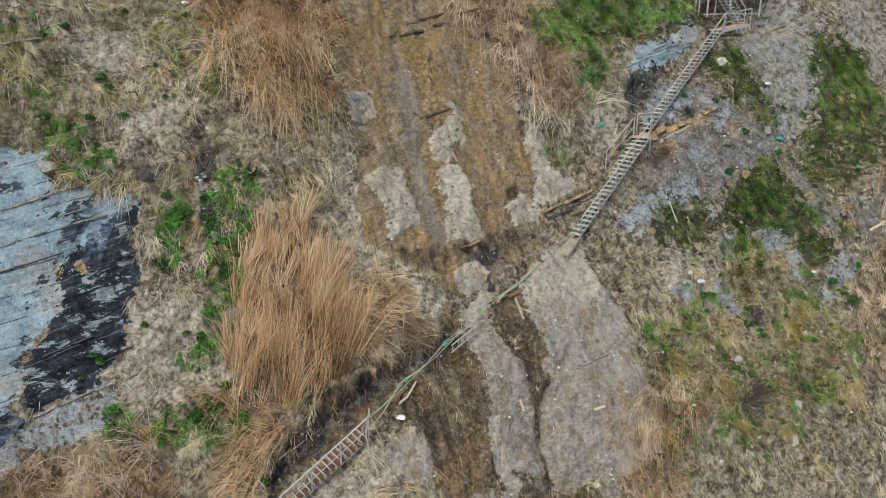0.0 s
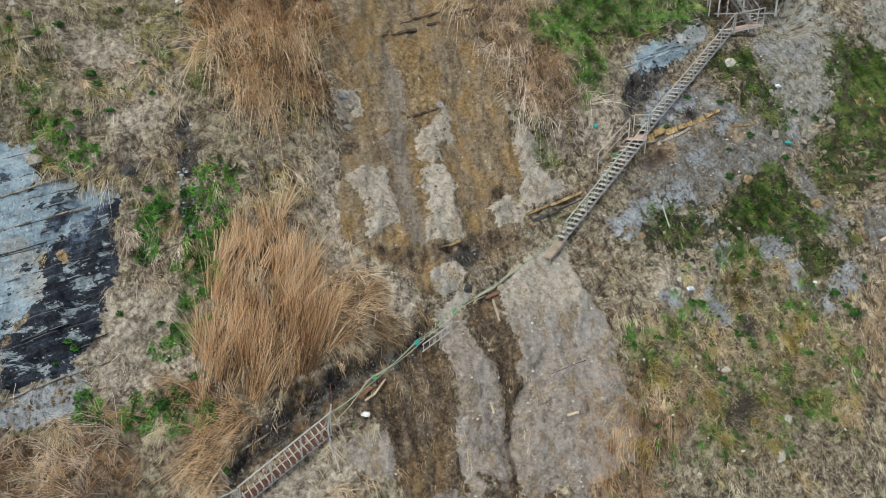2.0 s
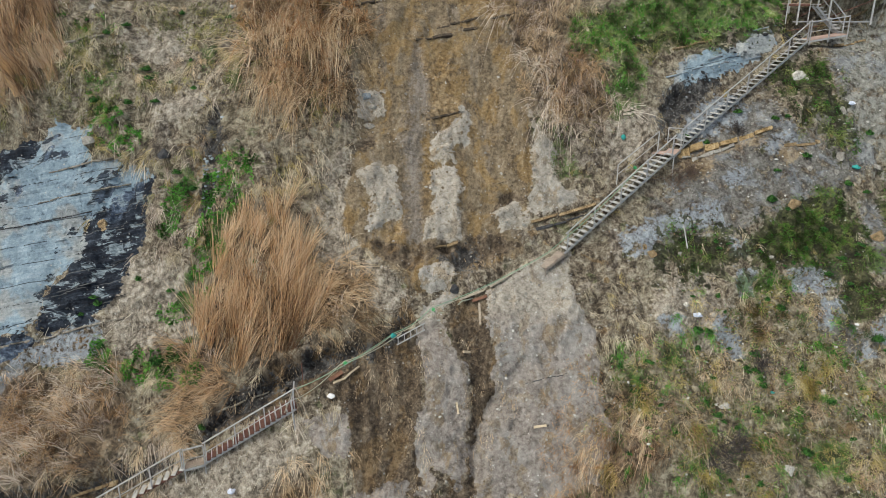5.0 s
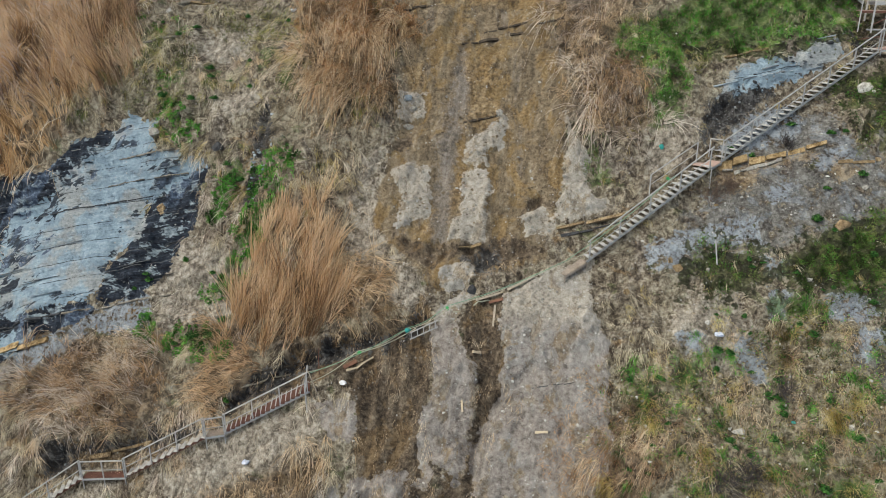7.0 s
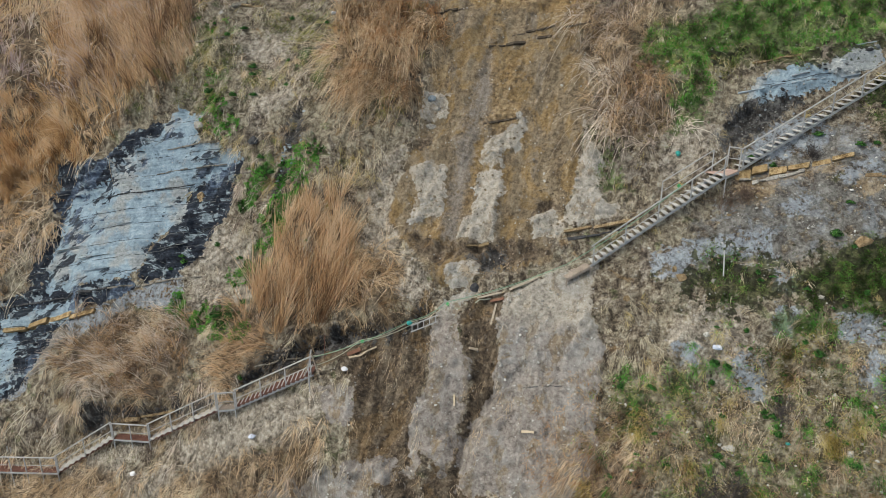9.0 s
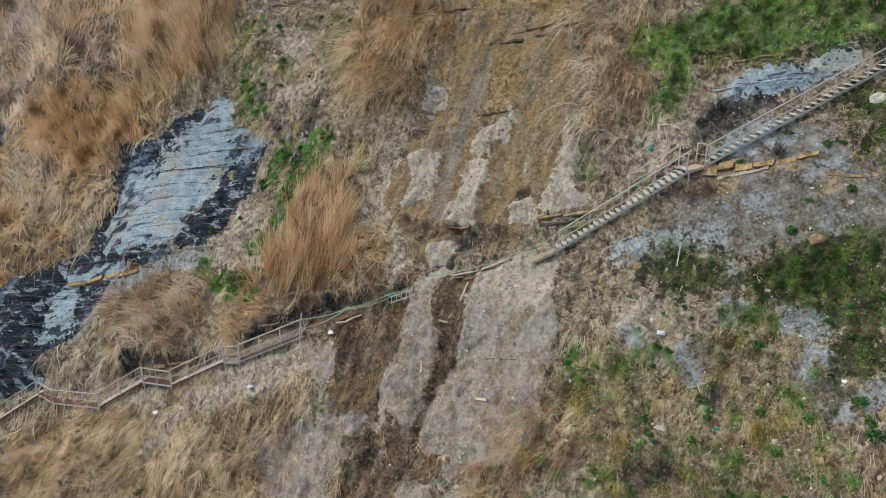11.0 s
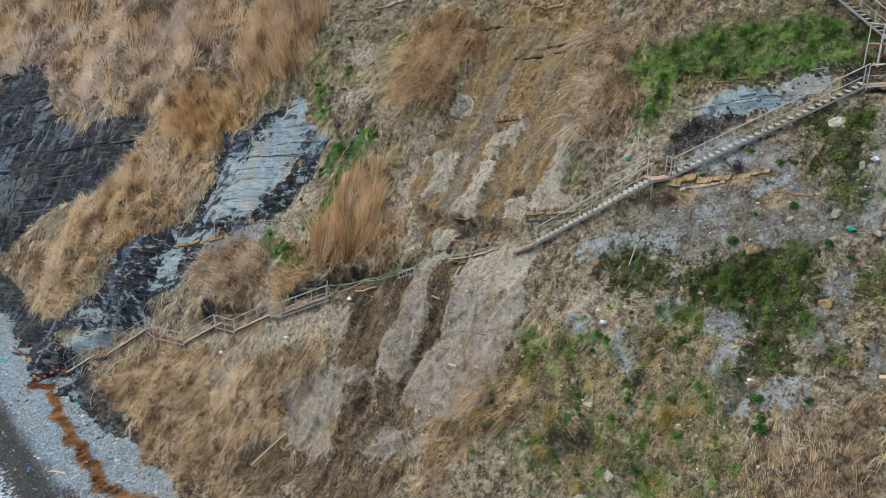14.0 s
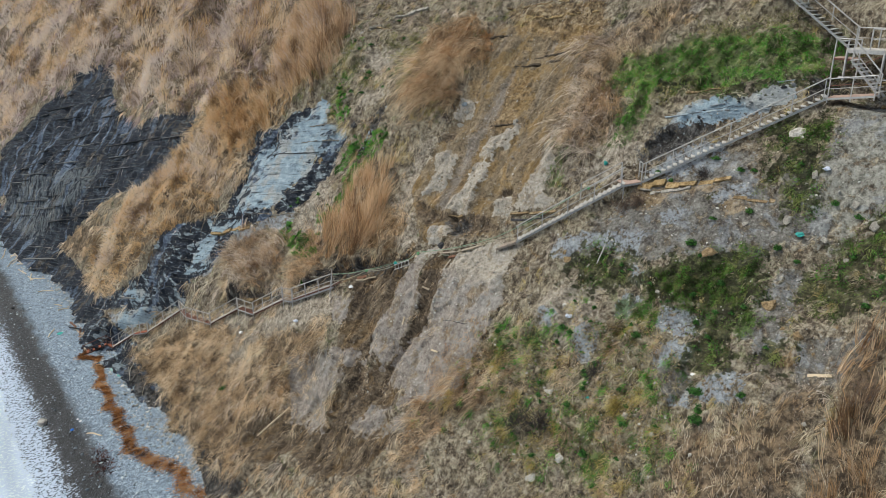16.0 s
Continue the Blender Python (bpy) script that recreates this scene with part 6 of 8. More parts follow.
# ---- rubble ----
ICO = np.array([(-0.526, 0, 0.851), (0.526, 0, 0.851), (-0.526, 0, -0.851), (0.526, 0, -0.851), (0, 0.851, 0.526), (0, 0.851, -0.526),
                (0, -0.851, 0.526), (0, -0.851, -0.526), (0.851, 0.526, 0), (-0.851, 0.526, 0), (0.851, -0.526, 0), (-0.851, -0.526, 0)])
ICO_FACES = np.array([0, 1, 4, 0, 4, 9, 9, 4, 5, 4, 8, 5, 4, 1, 8, 8, 1, 10, 8, 10, 3, 5, 8, 3, 5, 3, 2, 2, 3, 7,
                      7, 3, 10, 7, 10, 6, 7, 6, 11, 11, 6, 0, 0, 6, 1, 6, 10, 1, 9, 11, 0, 9, 2, 11, 9, 5, 2, 7, 11, 2])


def stones(name, places, sizes, material, label, category, flat_share=0.6):
    """Many small stones in one mesh."""
    count = len(places)
    shape = ICO[None] * (1 + rng.uniform(-0.28, 0.28, (count, 12, 1)))
    shape = shape * np.stack((rng.uniform(0.7, 1.4, count), rng.uniform(0.7, 1.2, count), rng.uniform(flat_share * 0.6, flat_share * 1.3, count)), -1)[:, None]
    a, b = rng.uniform(0, 6.28, count), rng.normal(0, 0.5, count)
    ca, sa, cb, sb = np.cos(a), np.sin(a), np.cos(b), np.sin(b)
    x, y, z = shape[..., 0], shape[..., 1], shape[..., 2]
    y, z = y * cb[:, None] - z * sb[:, None], y * sb[:, None] + z * cb[:, None]
    x, y = x * ca[:, None] - y * sa[:, None], x * sa[:, None] + y * ca[:, None]
    verts = places[:, None] + np.stack((x, y, z), -1) * (sizes / 2)[:, None, None]
    loops = (np.arange(count)[:, None] * 12 + ICO_FACES[None]).ravel()
    me = array_mesh(name, verts.reshape(-1, 3), loops, np.full(count * 20, 3))
    me.materials.append(material)
    return tagged(new(name, me), label, category, kind="stuff")


CLOD = stalks("clay_clod", (0.10, 0.075, 0.05), (0.18, 0.138, 0.09), (0.24, 0.187, 0.125), (0.32, 0.26, 0.185), rough=0.95, thin=False)
CHALKY = stalks("pale_rubble", (0.20, 0.19, 0.17), (0.32, 0.31, 0.285), (0.43, 0.42, 0.39), (0.62, 0.61, 0.58), rough=0.9, thin=False)
LEDGE = stalks("ledge_stone", (0.015, 0.016, 0.019), (0.035, 0.037, 0.042), (0.09, 0.095, 0.105), (0.20, 0.20, 0.19), rough=0.9, thin=False)
LEDGE_GREY = stalks("grey_ledge_stone", (0.10, 0.115, 0.13), (0.22, 0.255, 0.285), (0.30, 0.35, 0.39), (0.42, 0.47, 0.50), rough=0.9, thin=False)
DARK_CHIP = stalks("shale_chip", (0.03, 0.03, 0.033), (0.07, 0.073, 0.08), (0.16, 0.17, 0.18), (0.34, 0.36, 0.37), rough=0.8, thin=False)


def rubble(kinds, lo, hi, density, small, large, material, label, seed, name="rubble"):
    s, d = scatter(lo, hi, density)
    far = np.maximum.reduce([depth_of(k, s, d) for k in kinds]) + 0.6 * fbm(s / 0.7, d / 0.7, 2, seed)
    keep = (far > -0.05) & (fbm(s / 0.6, d / 0.9, 3, seed + 5) > -0.12)
    s, d = s[keep], d[keep]
    sizes = small + (large - small) * rng.random(len(s)) ** 5
    stones(name, on_slope(s, d, 0.0) + NRM * (sizes * 0.1)[:, None], sizes, material, label, "rubble")


rubble(("scar", "mud"), (-12, -12), (4, 19), 22, 0.03, 0.15, CLOD, "clods of brown clay on the slide", 200)
rubble(("pale",), (-8, -12), (6, 11), 20, 0.025, 0.15, CHALKY, "crumbs of pale marl", 210)
rubble(("chalk", "olive", "bluesoil", "sand"), (4, -9), (26, 15), 11, 0.03, 0.16, CHALKY, "pale rubble among weeds", 220)
rubble(("black", "pit_and_shade"), (-30, -20), (-12, 9), 10, 0.03, 0.13, DARK_CHIP, "chips of grey and black shale", 230)
rubble(("pit_and_shade",), (-17, 1), (-9, 14), 110, 0.04, 0.2, LEDGE_GREY, "grey shale gravel in a dark gully", 236)
rubble(("blue", "pit_and_shade"), (8, 8), (15, 15), 22, 0.04, 0.25, DARK_CHIP, "chips of grey and black shale", 240)


def ledges(lo, hi, count, reach, thick, material, label, seed, only, step, jut=1.0):
    """Broken edges of thin beds standing out of the shale, along the bedding."""
    s, d = rng.uniform(lo[0], hi[0], count), rng.uniform(lo[1], hi[1], count)
    wave = 0.3 * fbm(s / 4, d / 4, 2, 30)
    d = BED * s + step * (np.round((d - BED * s) / step + wave) - wave - 0.02)
    far = np.maximum.reduce([depth_of(k, s, d) for k in only])
    keep = (far > -0.1) & (d > lo[1]) & (d < hi[1]) & (fbm(s / 2.2, (d - BED * s) / 0.3, 2, seed) > -0.1)
    s, d = s[keep], d[keep]
    count = len(s)
    along, out = unit(STRIKE + BED * DIP), unit(NRM - 0.35 * DIP)
    up = np.cross(out, along)
    up = up if up[2] > 0 else -up
    lx, ly, lz = reach * rng.uniform(0.3, 1.4, count) ** 1.5, jut * rng.uniform(0.06, 0.15, count), thick * rng.uniform(0.6, 1.5, count)
    mid = on_slope(s, d, 0.0) + out * (ly * 0.02)[:, None]
    corner = np.array([(x, y, z) for z in (-1, 1) for y in (-1, 1) for x in (-1, 1)], float)
    shape = corner[None] * (1 + rng.uniform(-0.25, 0.25, (count, 8, 1)))
    tilt = rng.normal(0, 0.025, count)
    axis = unit(along + tilt[:, None] * up)
    verts = mid[:, None] + shape[..., :1] * (axis * lx[:, None] / 2)[:, None] + shape[..., 1:2] * (out * ly[:, None] / 2)[:, None] + shape[..., 2:] * (up * lz[:, None] / 2)[:, None]
    quads = np.array([0, 2, 3, 1, 4, 5, 7, 6, 0, 1, 5, 4, 1, 3, 7, 5, 3, 2, 6, 7, 2, 0, 4, 6])
    loops = (np.arange(count)[:, None] * 8 + quads[None]).ravel()
    me = array_mesh("shale_ledges", verts.reshape(-1, 3), loops, np.full(count * 6, 4))
    me.materials.append(material)
    tagged(new("shale_ledges", me), label, "rock ledges", kind="stuff")


ledges((-40, -18), (-14, 9), 420, 1.2, 0.028, LEDGE, "thin broken ledges of dark shale", 250, ("black",), 0.78)
ledges((-26, -4), (-14, 9), 70, 1.2, 0.018, LEDGE_GREY, "thin broken ledges of grey shale", 255, ("blue",), 0.78)
ledges((-95, -20), (-34, 10), 300, 6.0, 0.075, LEDGE, "long broken ledges of the far black cliff", 260, ("black",), 1.56, 1.8)
ledges((8, 8), (15, 15), 110, 0.7, 0.045, LEDGE_GREY, "blocky ledges of grey shale beside the stairs", 265, ("blue",), 0.36)

# ---- stairs ----
STEEL = plain("galvanised_steel", (0.27, 0.27, 0.268), (0.49, 0.485, 0.475), 5, 0.55, 0.25)
TREAD = plain("weathered_tread", (0.36, 0.35, 0.335), (0.56, 0.545, 0.52), 4, 0.75)
RUST = plain("rusty_steel", (0.075, 0.035, 0.028), (0.18, 0.088, 0.066), 5, 0.85)
RED_PANEL = plain("red_rust_panel", (0.17, 0.055, 0.032), (0.36, 0.13, 0.075), 4, 0.8)
DECK_WOOD = plain("weathered_deck_wood", (0.19, 0.15, 0.12), (0.38, 0.32, 0.265), 4, 0.85)
PINK = plain("faded_red_plate", (0.33, 0.22, 0.18), (0.50, 0.37, 0.31), 3, 0.8)


def flat(v):
    v = np.array((v[0], v[1], 0.0))
    return v / np.linalg.norm(v)


def flight(low, high, tread_material, steel, label, width=0.78, rails=("outer",), rise=0.16, every=1.5, deep=0.2, nosing=None, under=None, past=0.02):
    """A straight flight; low and high are the outer ends of its foot and head."""
    low, high = np.asarray(low, float), np.asarray(high, float)
    go = flat(high - low)
    inner = np.cross(UP, go)
    inner = inner if inner @ INLAND > 0 else -inner
    root = thing("stair_flight", low, label, "stairs", "cliff stairway")
    for shift, name in ((0.10, "stringer"), (width - 0.10, "stringer")):
        part(name, beam(bmesh.new(), low + inner * shift - UP * 0.02, high + inner * shift - UP * 0.02, 0.04, 0.10), under or steel, root)
    count = max(2, round((high[2] - low[2]) / rise))
    bm = beam(bmesh.new(), -inner * past, inner * (width + 0.02), deep, 0.035)
    bmesh.ops.bevel(bm, geom=bm.edges[:], offset=0.006, segments=1)
    board = bpy.data.meshes.new("tread")
    bm.to_mesh(board)
    bm.free()
    board.materials.append(tread_material)
    for k in range(count):
        t = (k + 0.7) / count
        ob = new("tread", board)
        ob.parent = root
        ob.location = Vector((high - low) * t + UP * 0.1)
        ob.rotation_euler = (rng.normal(0, 0.012), rng.normal(0, 0.012), rng.normal(0, 0.02))
        if nosing is not None:
            edge = Vector((high - low) * t + UP * 0.125) - Vector(go) * (deep / 2)
            part("nosing", beam(bmesh.new(), low + np.array(edge) - inner * 0.02, low + np.array(edge) + inner * (width + 0.02), 0.035, 0.03), nosing, ob, "worn grey tread edge")
    for side in rails:
        off = inner * (0.0 if side == "outer" else width)
        length = np.linalg.norm(high - low)
        n_posts = max(2, round(length / every) + 1)
        for k in range(n_posts):
            p = low + (high - low) * (0.02 + 0.96 * k / (n_posts - 1)) + off
            part("post", beam(bmesh.new(), p, p + UP * 0.93, 0.045, 0.045, go), steel, root)
        part("handrail", tube(bmesh.new(), (low + off + UP * 0.95, high + off + UP * 0.95), 0.032), steel, root)
        part("middle_rail", tube(bmesh.new(), (low + off + UP * 0.5, high + off + UP * 0.5), 0.02), steel, root)
    return root


def landing(line, deep, deck_material, steel, label, rail=True, panel=None, drop=0.9):
    """A platform along a line of outer points, deep metres inwards."""
    line = [np.asarray(p, float) for p in line]
    root = thing("stair_landing", line[0], label, "landing", "cliff stairway")
    for a, b in zip(line, line[1:]):
        go = flat(b - a)
        inner = np.cross(UP, go)
        inner = inner if inner @ INLAND > 0 else -inner
        mid = inner * deep / 2
        part("deck", beam(bmesh.new(), a + mid + UP * 0.03, b + mid + UP * 0.03, deep, 0.035), deck_material, root)
        for k in (0.0, deep):
            part("frame_bar", beam(bmesh.new(), a + inner * k - UP * 0.03, b + inner * k - UP * 0.03, 0.05, 0.08), steel, root)
        length = np.linalg.norm(b - a)
        n_posts = max(2, round(length / 1.0) + 1)
        for k in range(n_posts):
            p = a + (b - a) * k / (n_posts - 1)
            if rail:
                part("post", beam(bmesh.new(), p, p + UP * 0.85, 0.045, 0.045, go), steel, root)
            part("leg", beam(bmesh.new(), p - UP * drop, p, 0.04, 0.04, go), steel, root)
        if rail:
            part("handrail", tube(bmesh.new(), (a + UP * 0.87, b + UP * 0.87), 0.034), steel, root)
            part("lower_rail", tube(bmesh.new(), (a + UP * 0.42, b + UP * 0.42), 0.016), steel, root)
        if panel is not None:
            sheet = part("back_panel", beam(bmesh.new(), a + inner * (deep - 0.03) + UP * 0.3, b + inner * (deep - 0.03) + UP * 0.3, 0.02, 0.55), panel, root, "rust-red steel sheet")
            for q in (0.0, 1.0):
                p = a + (b - a) * q + inner * (deep - 0.03)
                part("panel_post", beam(bmesh.new(), p, p + UP * 0.9, 0.04, 0.04, go), steel, sheet, "grey steel post")
    return root


flight(LAND_B1, LAND_A0, TREAD, STEEL, "grey steel stair flight with worn treads and one rail", rails=("outer",))
flight(LAND_A1, TOP_0, TREAD, STEEL, "grey steel stair flight with worn treads and one rail", rails=("outer",))
flight(LAND_D1, BREAK, RUST, STEEL, "rusty broken stair flight ending at the slide", rise=0.105, deep=0.17, nosing=TREAD)
flight(LAND_E1, LAND_D0, TREAD, STEEL, "grey stair flight with wire treads on dry grass", rise=0.19, deep=0.16, under=RUST, past=0.1)
flight(LAND_F2, LAND_E0, TREAD, STEEL, "grey steel stair flight between rusty landings", rise=0.19, deep=0.16, under=RUST, past=0.1)
flight(LAND_G1, LAND_F0, TREAD, STEEL, "grey steel stair flight over dark shale", rise=0.19, deep=0.15, under=RUST, past=0.1)
flight(LAND_H, LAND_G0, TREAD, STEEL, "grey steel stair flight over dark shale", rise=0.19, deep=0.15, under=RUST, past=0.1)
flight(FOOT, LAND_H - np.array((0.8, 0.45, 0.0)), RED_PANEL, RUST, "rusty foot flight of stairs on the shingle", rails=("outer",))
landing((LAND_B0 - UP * 0.12, LAND_B1), 0.8, DECK_WOOD, DECK_WOOD, "tilted weathered wooden landing hanging over the slide", rail=False, drop=0.3)
landing((LAND_A0, LAND_A1), 1.0, PINK, STEEL, "faded red plate landing between two flights", rail=False)
landing((LAND_D0, LAND_D1), 0.9, DECK_WOOD, STEEL, "small grey steel landing with rail")
landing((LAND_E0, LAND_E1), 0.9, RUST, STEEL, "rust-red steel landing with grey rails", panel=RUST)
landing((LAND_F0, LAND_F1, LAND_F2), 0.9, RUST, STEEL, "long rust-red steel walkway with grey rails", panel=RUST)
landing((LAND_G0, LAND_G1), 0.9, RED_PANEL, STEEL, "rust-red steel landing with grey rails", panel=RUST)
landing((LAND_H - np.array((0.9, 0.5, 0.0)), LAND_H), 0.9, RED_PANEL, RUST, "rust-red landing at the foot of the stairs", panel=RED_PANEL)
landing((TOP_0, TOP_1), 0.9, PINK, STEEL, "rusty framed upper landing below the tower", drop=0.2)

# ---- tower at the head of the stairs ----
def rail_run(root, a, b, steel, high=0.9, every=1.0, middle=True):
    a, b = np.asarray(a, float), np.asarray(b, float)
    count = max(2, round(np.linalg.norm(b - a) / every) + 1)
    for k in range(count):
        p = a + (b - a) * k / (count - 1)
        part("post", beam(bmesh.new(), p, p + UP * high, 0.045, 0.045, (1, 0, 0)), steel, root)
    part("handrail", tube(bmesh.new(), (a + UP * high, b + UP * high), 0.026), steel, root)
    if middle:
        part("middle_rail", tube(bmesh.new(), (a + UP * high * 0.5, b + UP * high * 0.5), 0.016), steel, root)


def stair_tower():
    root = thing("stair_tower", (15.4, 42.7, 27.0), "grey steel stair tower with decks, braces and rust stains", "stair tower", "cliff stairway")
    a, b = np.array((14.75, 42.55, 29.25)), np.array((18.2, 43.85, 29.25))
    deep = np.array((-0.35, 0.92, 0.0)) * 1.05
    part("upper_deck", beam(bmesh.new(), (a + b + deep) / 2 - (b - a) / 2, (a + b + deep) / 2 + (b - a) / 2, 1.05, 0.04), TREAD, root)
    for k in (0, 1):
        part("edge_beam", beam(bmesh.new(), a + deep * k - UP * 0.1, b + deep * k - UP * 0.1, 0.07, 0.16), STEEL, root)
    for k in (0.0, 0.42, 1.0):
        for q in (0, 1):
            p = a + (b - a) * k + deep * q
            part("leg", beam(bmesh.new(), p - UP * 1.4, p - UP * 0.02, 0.08, 0.08, (1, 0, 0)), STEEL, root)
    for k0, k1 in ((0.0, 0.42), (0.42, 1.0)):
        p, q = a + (b - a) * k0, a + (b - a) * k1
        part("cross_bar", beam(bmesh.new(), p - UP * 1.25, q - UP * 1.25, 0.05, 0.06), STEEL, root)
        part("brace", beam(bmesh.new(), p - UP * 1.05, q - UP * 0.2, 0.035, 0.035), RUST, root, "rusty diagonal brace")
    rail_run(root, a + (b - a) * 0.25, b, STEEL)
    rail_run(root, a + deep, b + deep, STEEL)
    c, e = np.array((14.22, 42.4, 28.83)), np.array((15.25, 42.75, 28.83))
    part("lower_deck", beam(bmesh.new(), (c + e) / 2 + deep * 0.35 - (e - c) / 2, (c + e) / 2 + deep * 0.35 + (e - c) / 2, 0.75, 0.04), PINK, root, "rust-stained small deck")
    part("edge_beam", beam(bmesh.new(), c - UP * 0.05, e - UP * 0.05, 0.05, 0.09), RUST, root)
    rail_run(root, c, e, STEEL, 0.85, 0.6, False)
    for p in (c, e):
        part("leg", beam(bmesh.new(), p - UP * 0.95, p, 0.055, 0.055, (1, 0, 0)), STEEL, root)
    part("foot_bar", beam(bmesh.new(), (14.55, 42.5, 28.0), (16.3, 42.98, 28.02), 0.06, 0.07), STEEL, root)
    part("loose_rail", tube(bmesh.new(), ((14.3, 42.35, 27.55), (15.7, 42.5, 27.8)), 0.025), RUST, root)


stair_tower()
flight((16.85, 42.4, 27.35), (15.5, 42.0, 28.78), TREAD, STEEL, "short steel flight up to the tower deck", width=0.7)
flight((14.25, 43.35, 29.15), (9.5, 41.5, 32.9), TREAD, STEEL, "grey steel flight climbing away from the tower", rails=("inner",))
for at, label in (((10.0, 35.3, 22.65), "bent steel gate rail at the plate landing"),):
    root = thing("stair_railing", at, label, "railing", "cliff stairway")
    inward = np.array((-0.75, 0.35, 0.0))
    rail_run(root, LAND_A0 + inward + UP * 0.1, LAND_A0 + inward * 1.25 + np.array((-1.35, -1.45, -1.25)), STEEL, 0.9, 1.9)
    rail_run(root, LAND_A1 + UP * 0.05, LAND_A1 + inward * 0.8, STEEL, 0.95, 0.7)

# ---- ropes and wreckage over the slide ----
ROPE_GREEN = plain("green_rope", (0.12, 0.22, 0.14), (0.28, 0.42, 0.30), 9, 0.85)
ROPE_PALE = plain("pale_rope", (0.24, 0.24, 0.17), (0.48, 0.48, 0.38), 9, 0.9)
WOOD = plain("weathered_wood", (0.20, 0.16, 0.12), (0.46, 0.40, 0.32), 4, 0.85, stretch=(1, 1, 4))
FRESH_WOOD = plain("pale_wood", (0.42, 0.33, 0.22), (0.64, 0.54, 0.40), 4, 0.8)
RED_WOOD = plain("red_brown_wood", (0.12, 0.055, 0.035), (0.28, 0.15, 0.10), 5, 0.85)
WHITE = plain("white_plastic", (0.62, 0.62, 0.64), (0.80, 0.80, 0.82), 5, 0.6)
BLUE_BAG = plain("blue_plastic", (0.42, 0.47, 0.62), (0.66, 0.70, 0.80), 5, 0.5)
TEAL = plain("teal_cloth", (0.03, 0.24, 0.22), (0.07, 0.40, 0.36), 6, 0.8)
GREEN_CLOTH = plain("bright_green_cloth", (0.05, 0.26, 0.08), (0.10, 0.42, 0.16), 6, 0.8)
WHITE_STONE = rock("white_limestone", (0.20, 0.185, 0.16), (0.36, 0.345, 0.31), (0.52, 0.51, 0.47), (0.64, 0.63, 0.60))
OCHRE_STONE = rock("ochre_sandstone", (0.07, 0.05, 0.03), (0.18, 0.125, 0.068), (0.33, 0.245, 0.14), (0.47, 0.39, 0.265))
YELLOW_STONE = rock("yellow_sandstone", (0.097, 0.064, 0.028), (0.238, 0.162, 0.076), (0.396, 0.289, 0.152), (0.510, 0.408, 0.256))
GREY_STONE = rock("grey_marl_stone", (0.12, 0.11, 0.095), (0.23, 0.215, 0.19), (0.35, 0.335, 0.30), (0.48, 0.465, 0.43))
PALE_LEDGE = rock("pale_ledge_stone", (0.09, 0.08, 0.065), (0.19, 0.17, 0.14), (0.31, 0.285, 0.24), (0.43, 0.40, 0.34))
SHALE_BLOCK = rock("blue_grey_shale", (0.055, 0.062, 0.07), (0.17, 0.20, 0.225), (0.27, 0.315, 0.35), (0.40, 0.45, 0.48))
# For thin dark beds, and for undercut shade made as dark blocks.
BED_AND_SHADE = rock("dark_brown_bed_and_shade", (0.025, 0.02, 0.015), (0.055, 0.043, 0.032), (0.10, 0.08, 0.06), (0.18, 0.145, 0.105))
DARK_STONE = rock("dark_stone", (0.02, 0.02, 0.022), (0.045, 0.045, 0.048), (0.08, 0.08, 0.084), (0.15, 0.15, 0.15))


def spot(s, d, lift=0.0):
    return on_slope(np.array(float(s)), np.array(float(d)), lift)


def rope(places, material, label, radius=0.016):
    fine = []
    for a, b in zip(places, places[1:]):
        a, b = np.array(a), np.array(b)
        for k in range(6):
            t = k / 6
            fine.append(a + (b - a) * t - UP * 0.16 * math.sin(math.pi * t))
    fine.append(np.array(places[-1]))
    return solo("rope", tube(bmesh.new(), fine, radius, 5), material, label, "rope", "ropes over the slide")


TOP_C = BREAK + UP * 0.95
rope((LAND_B1 + UP * 0.5, spot(-2.28, 0.4, 0.6), spot(-4.1, -0.6, 0.6), spot(-6.0, -1.7, 0.6), TOP_C), ROPE_PALE, "pale rope stretched across the slide as a handline")
rope((LAND_A0 + UP * 0.95 + np.array((-1.2, -1.3, -1.15)), LAND_B0 + UP * 0.6, spot(-2.5, 0.45, 0.55), spot(-4.0, -0.5, 0.55), TOP_C - UP * 0.08), ROPE_GREEN, "green rope stretched across the slide as a handline")
rope((spot(1.6, 2.6, 0.05), spot(0.2, 1.7, 0.06), spot(-1.2, 0.9, 0.06), spot(-2.2, 0.35, 0.08)), ROPE_PALE, "fallen pale cable lying on the mud", 0.03)
rope((spot(-3.7, -0.5, 0.5), spot(-6.2, -1.8, 0.45), BREAK + UP * 0.45), ROPE_PALE, "pale rope stretched across the slide as a handline", 0.018)


def knot(at, material, label, size=0.22, name="rope_knot", category="knotted cloth"):
    bm = bmesh.new()
    bmesh.ops.create_icosphere(bm, subdivisions=2, radius=size / 2)
    seed = Vector(rng.uniform(0, 50, 3))
    for v in bm.verts:
        v.co *= 1 + 0.55 * noise.noise(v.co * 14 + seed)
    bmesh.ops.translate(bm, verts=bm.verts, vec=Vector(at))
    return solo(name, bm, material, label, category, smooth=False)


knot(spot(-4.05, -0.62, 0.55), TEAL, "teal cloth knotted round the handline")
knot(spot(-2.4, 0.38, 0.5), GREEN_CLOTH, "green cloth knotted round the handline", 0.16)
knot(spot(-5.95, -1.75, 0.5), GREEN_CLOTH, "green cloth knotted round the handline", 0.16)
knot(LAND_B1 + (LAND_A0 - LAND_B1) * 0.68 + UP * 0.8 + np.array((-0.3, 0.2, 0)), GREEN_CLOTH, "bright green cloth tied to the stair rail", 0.16)
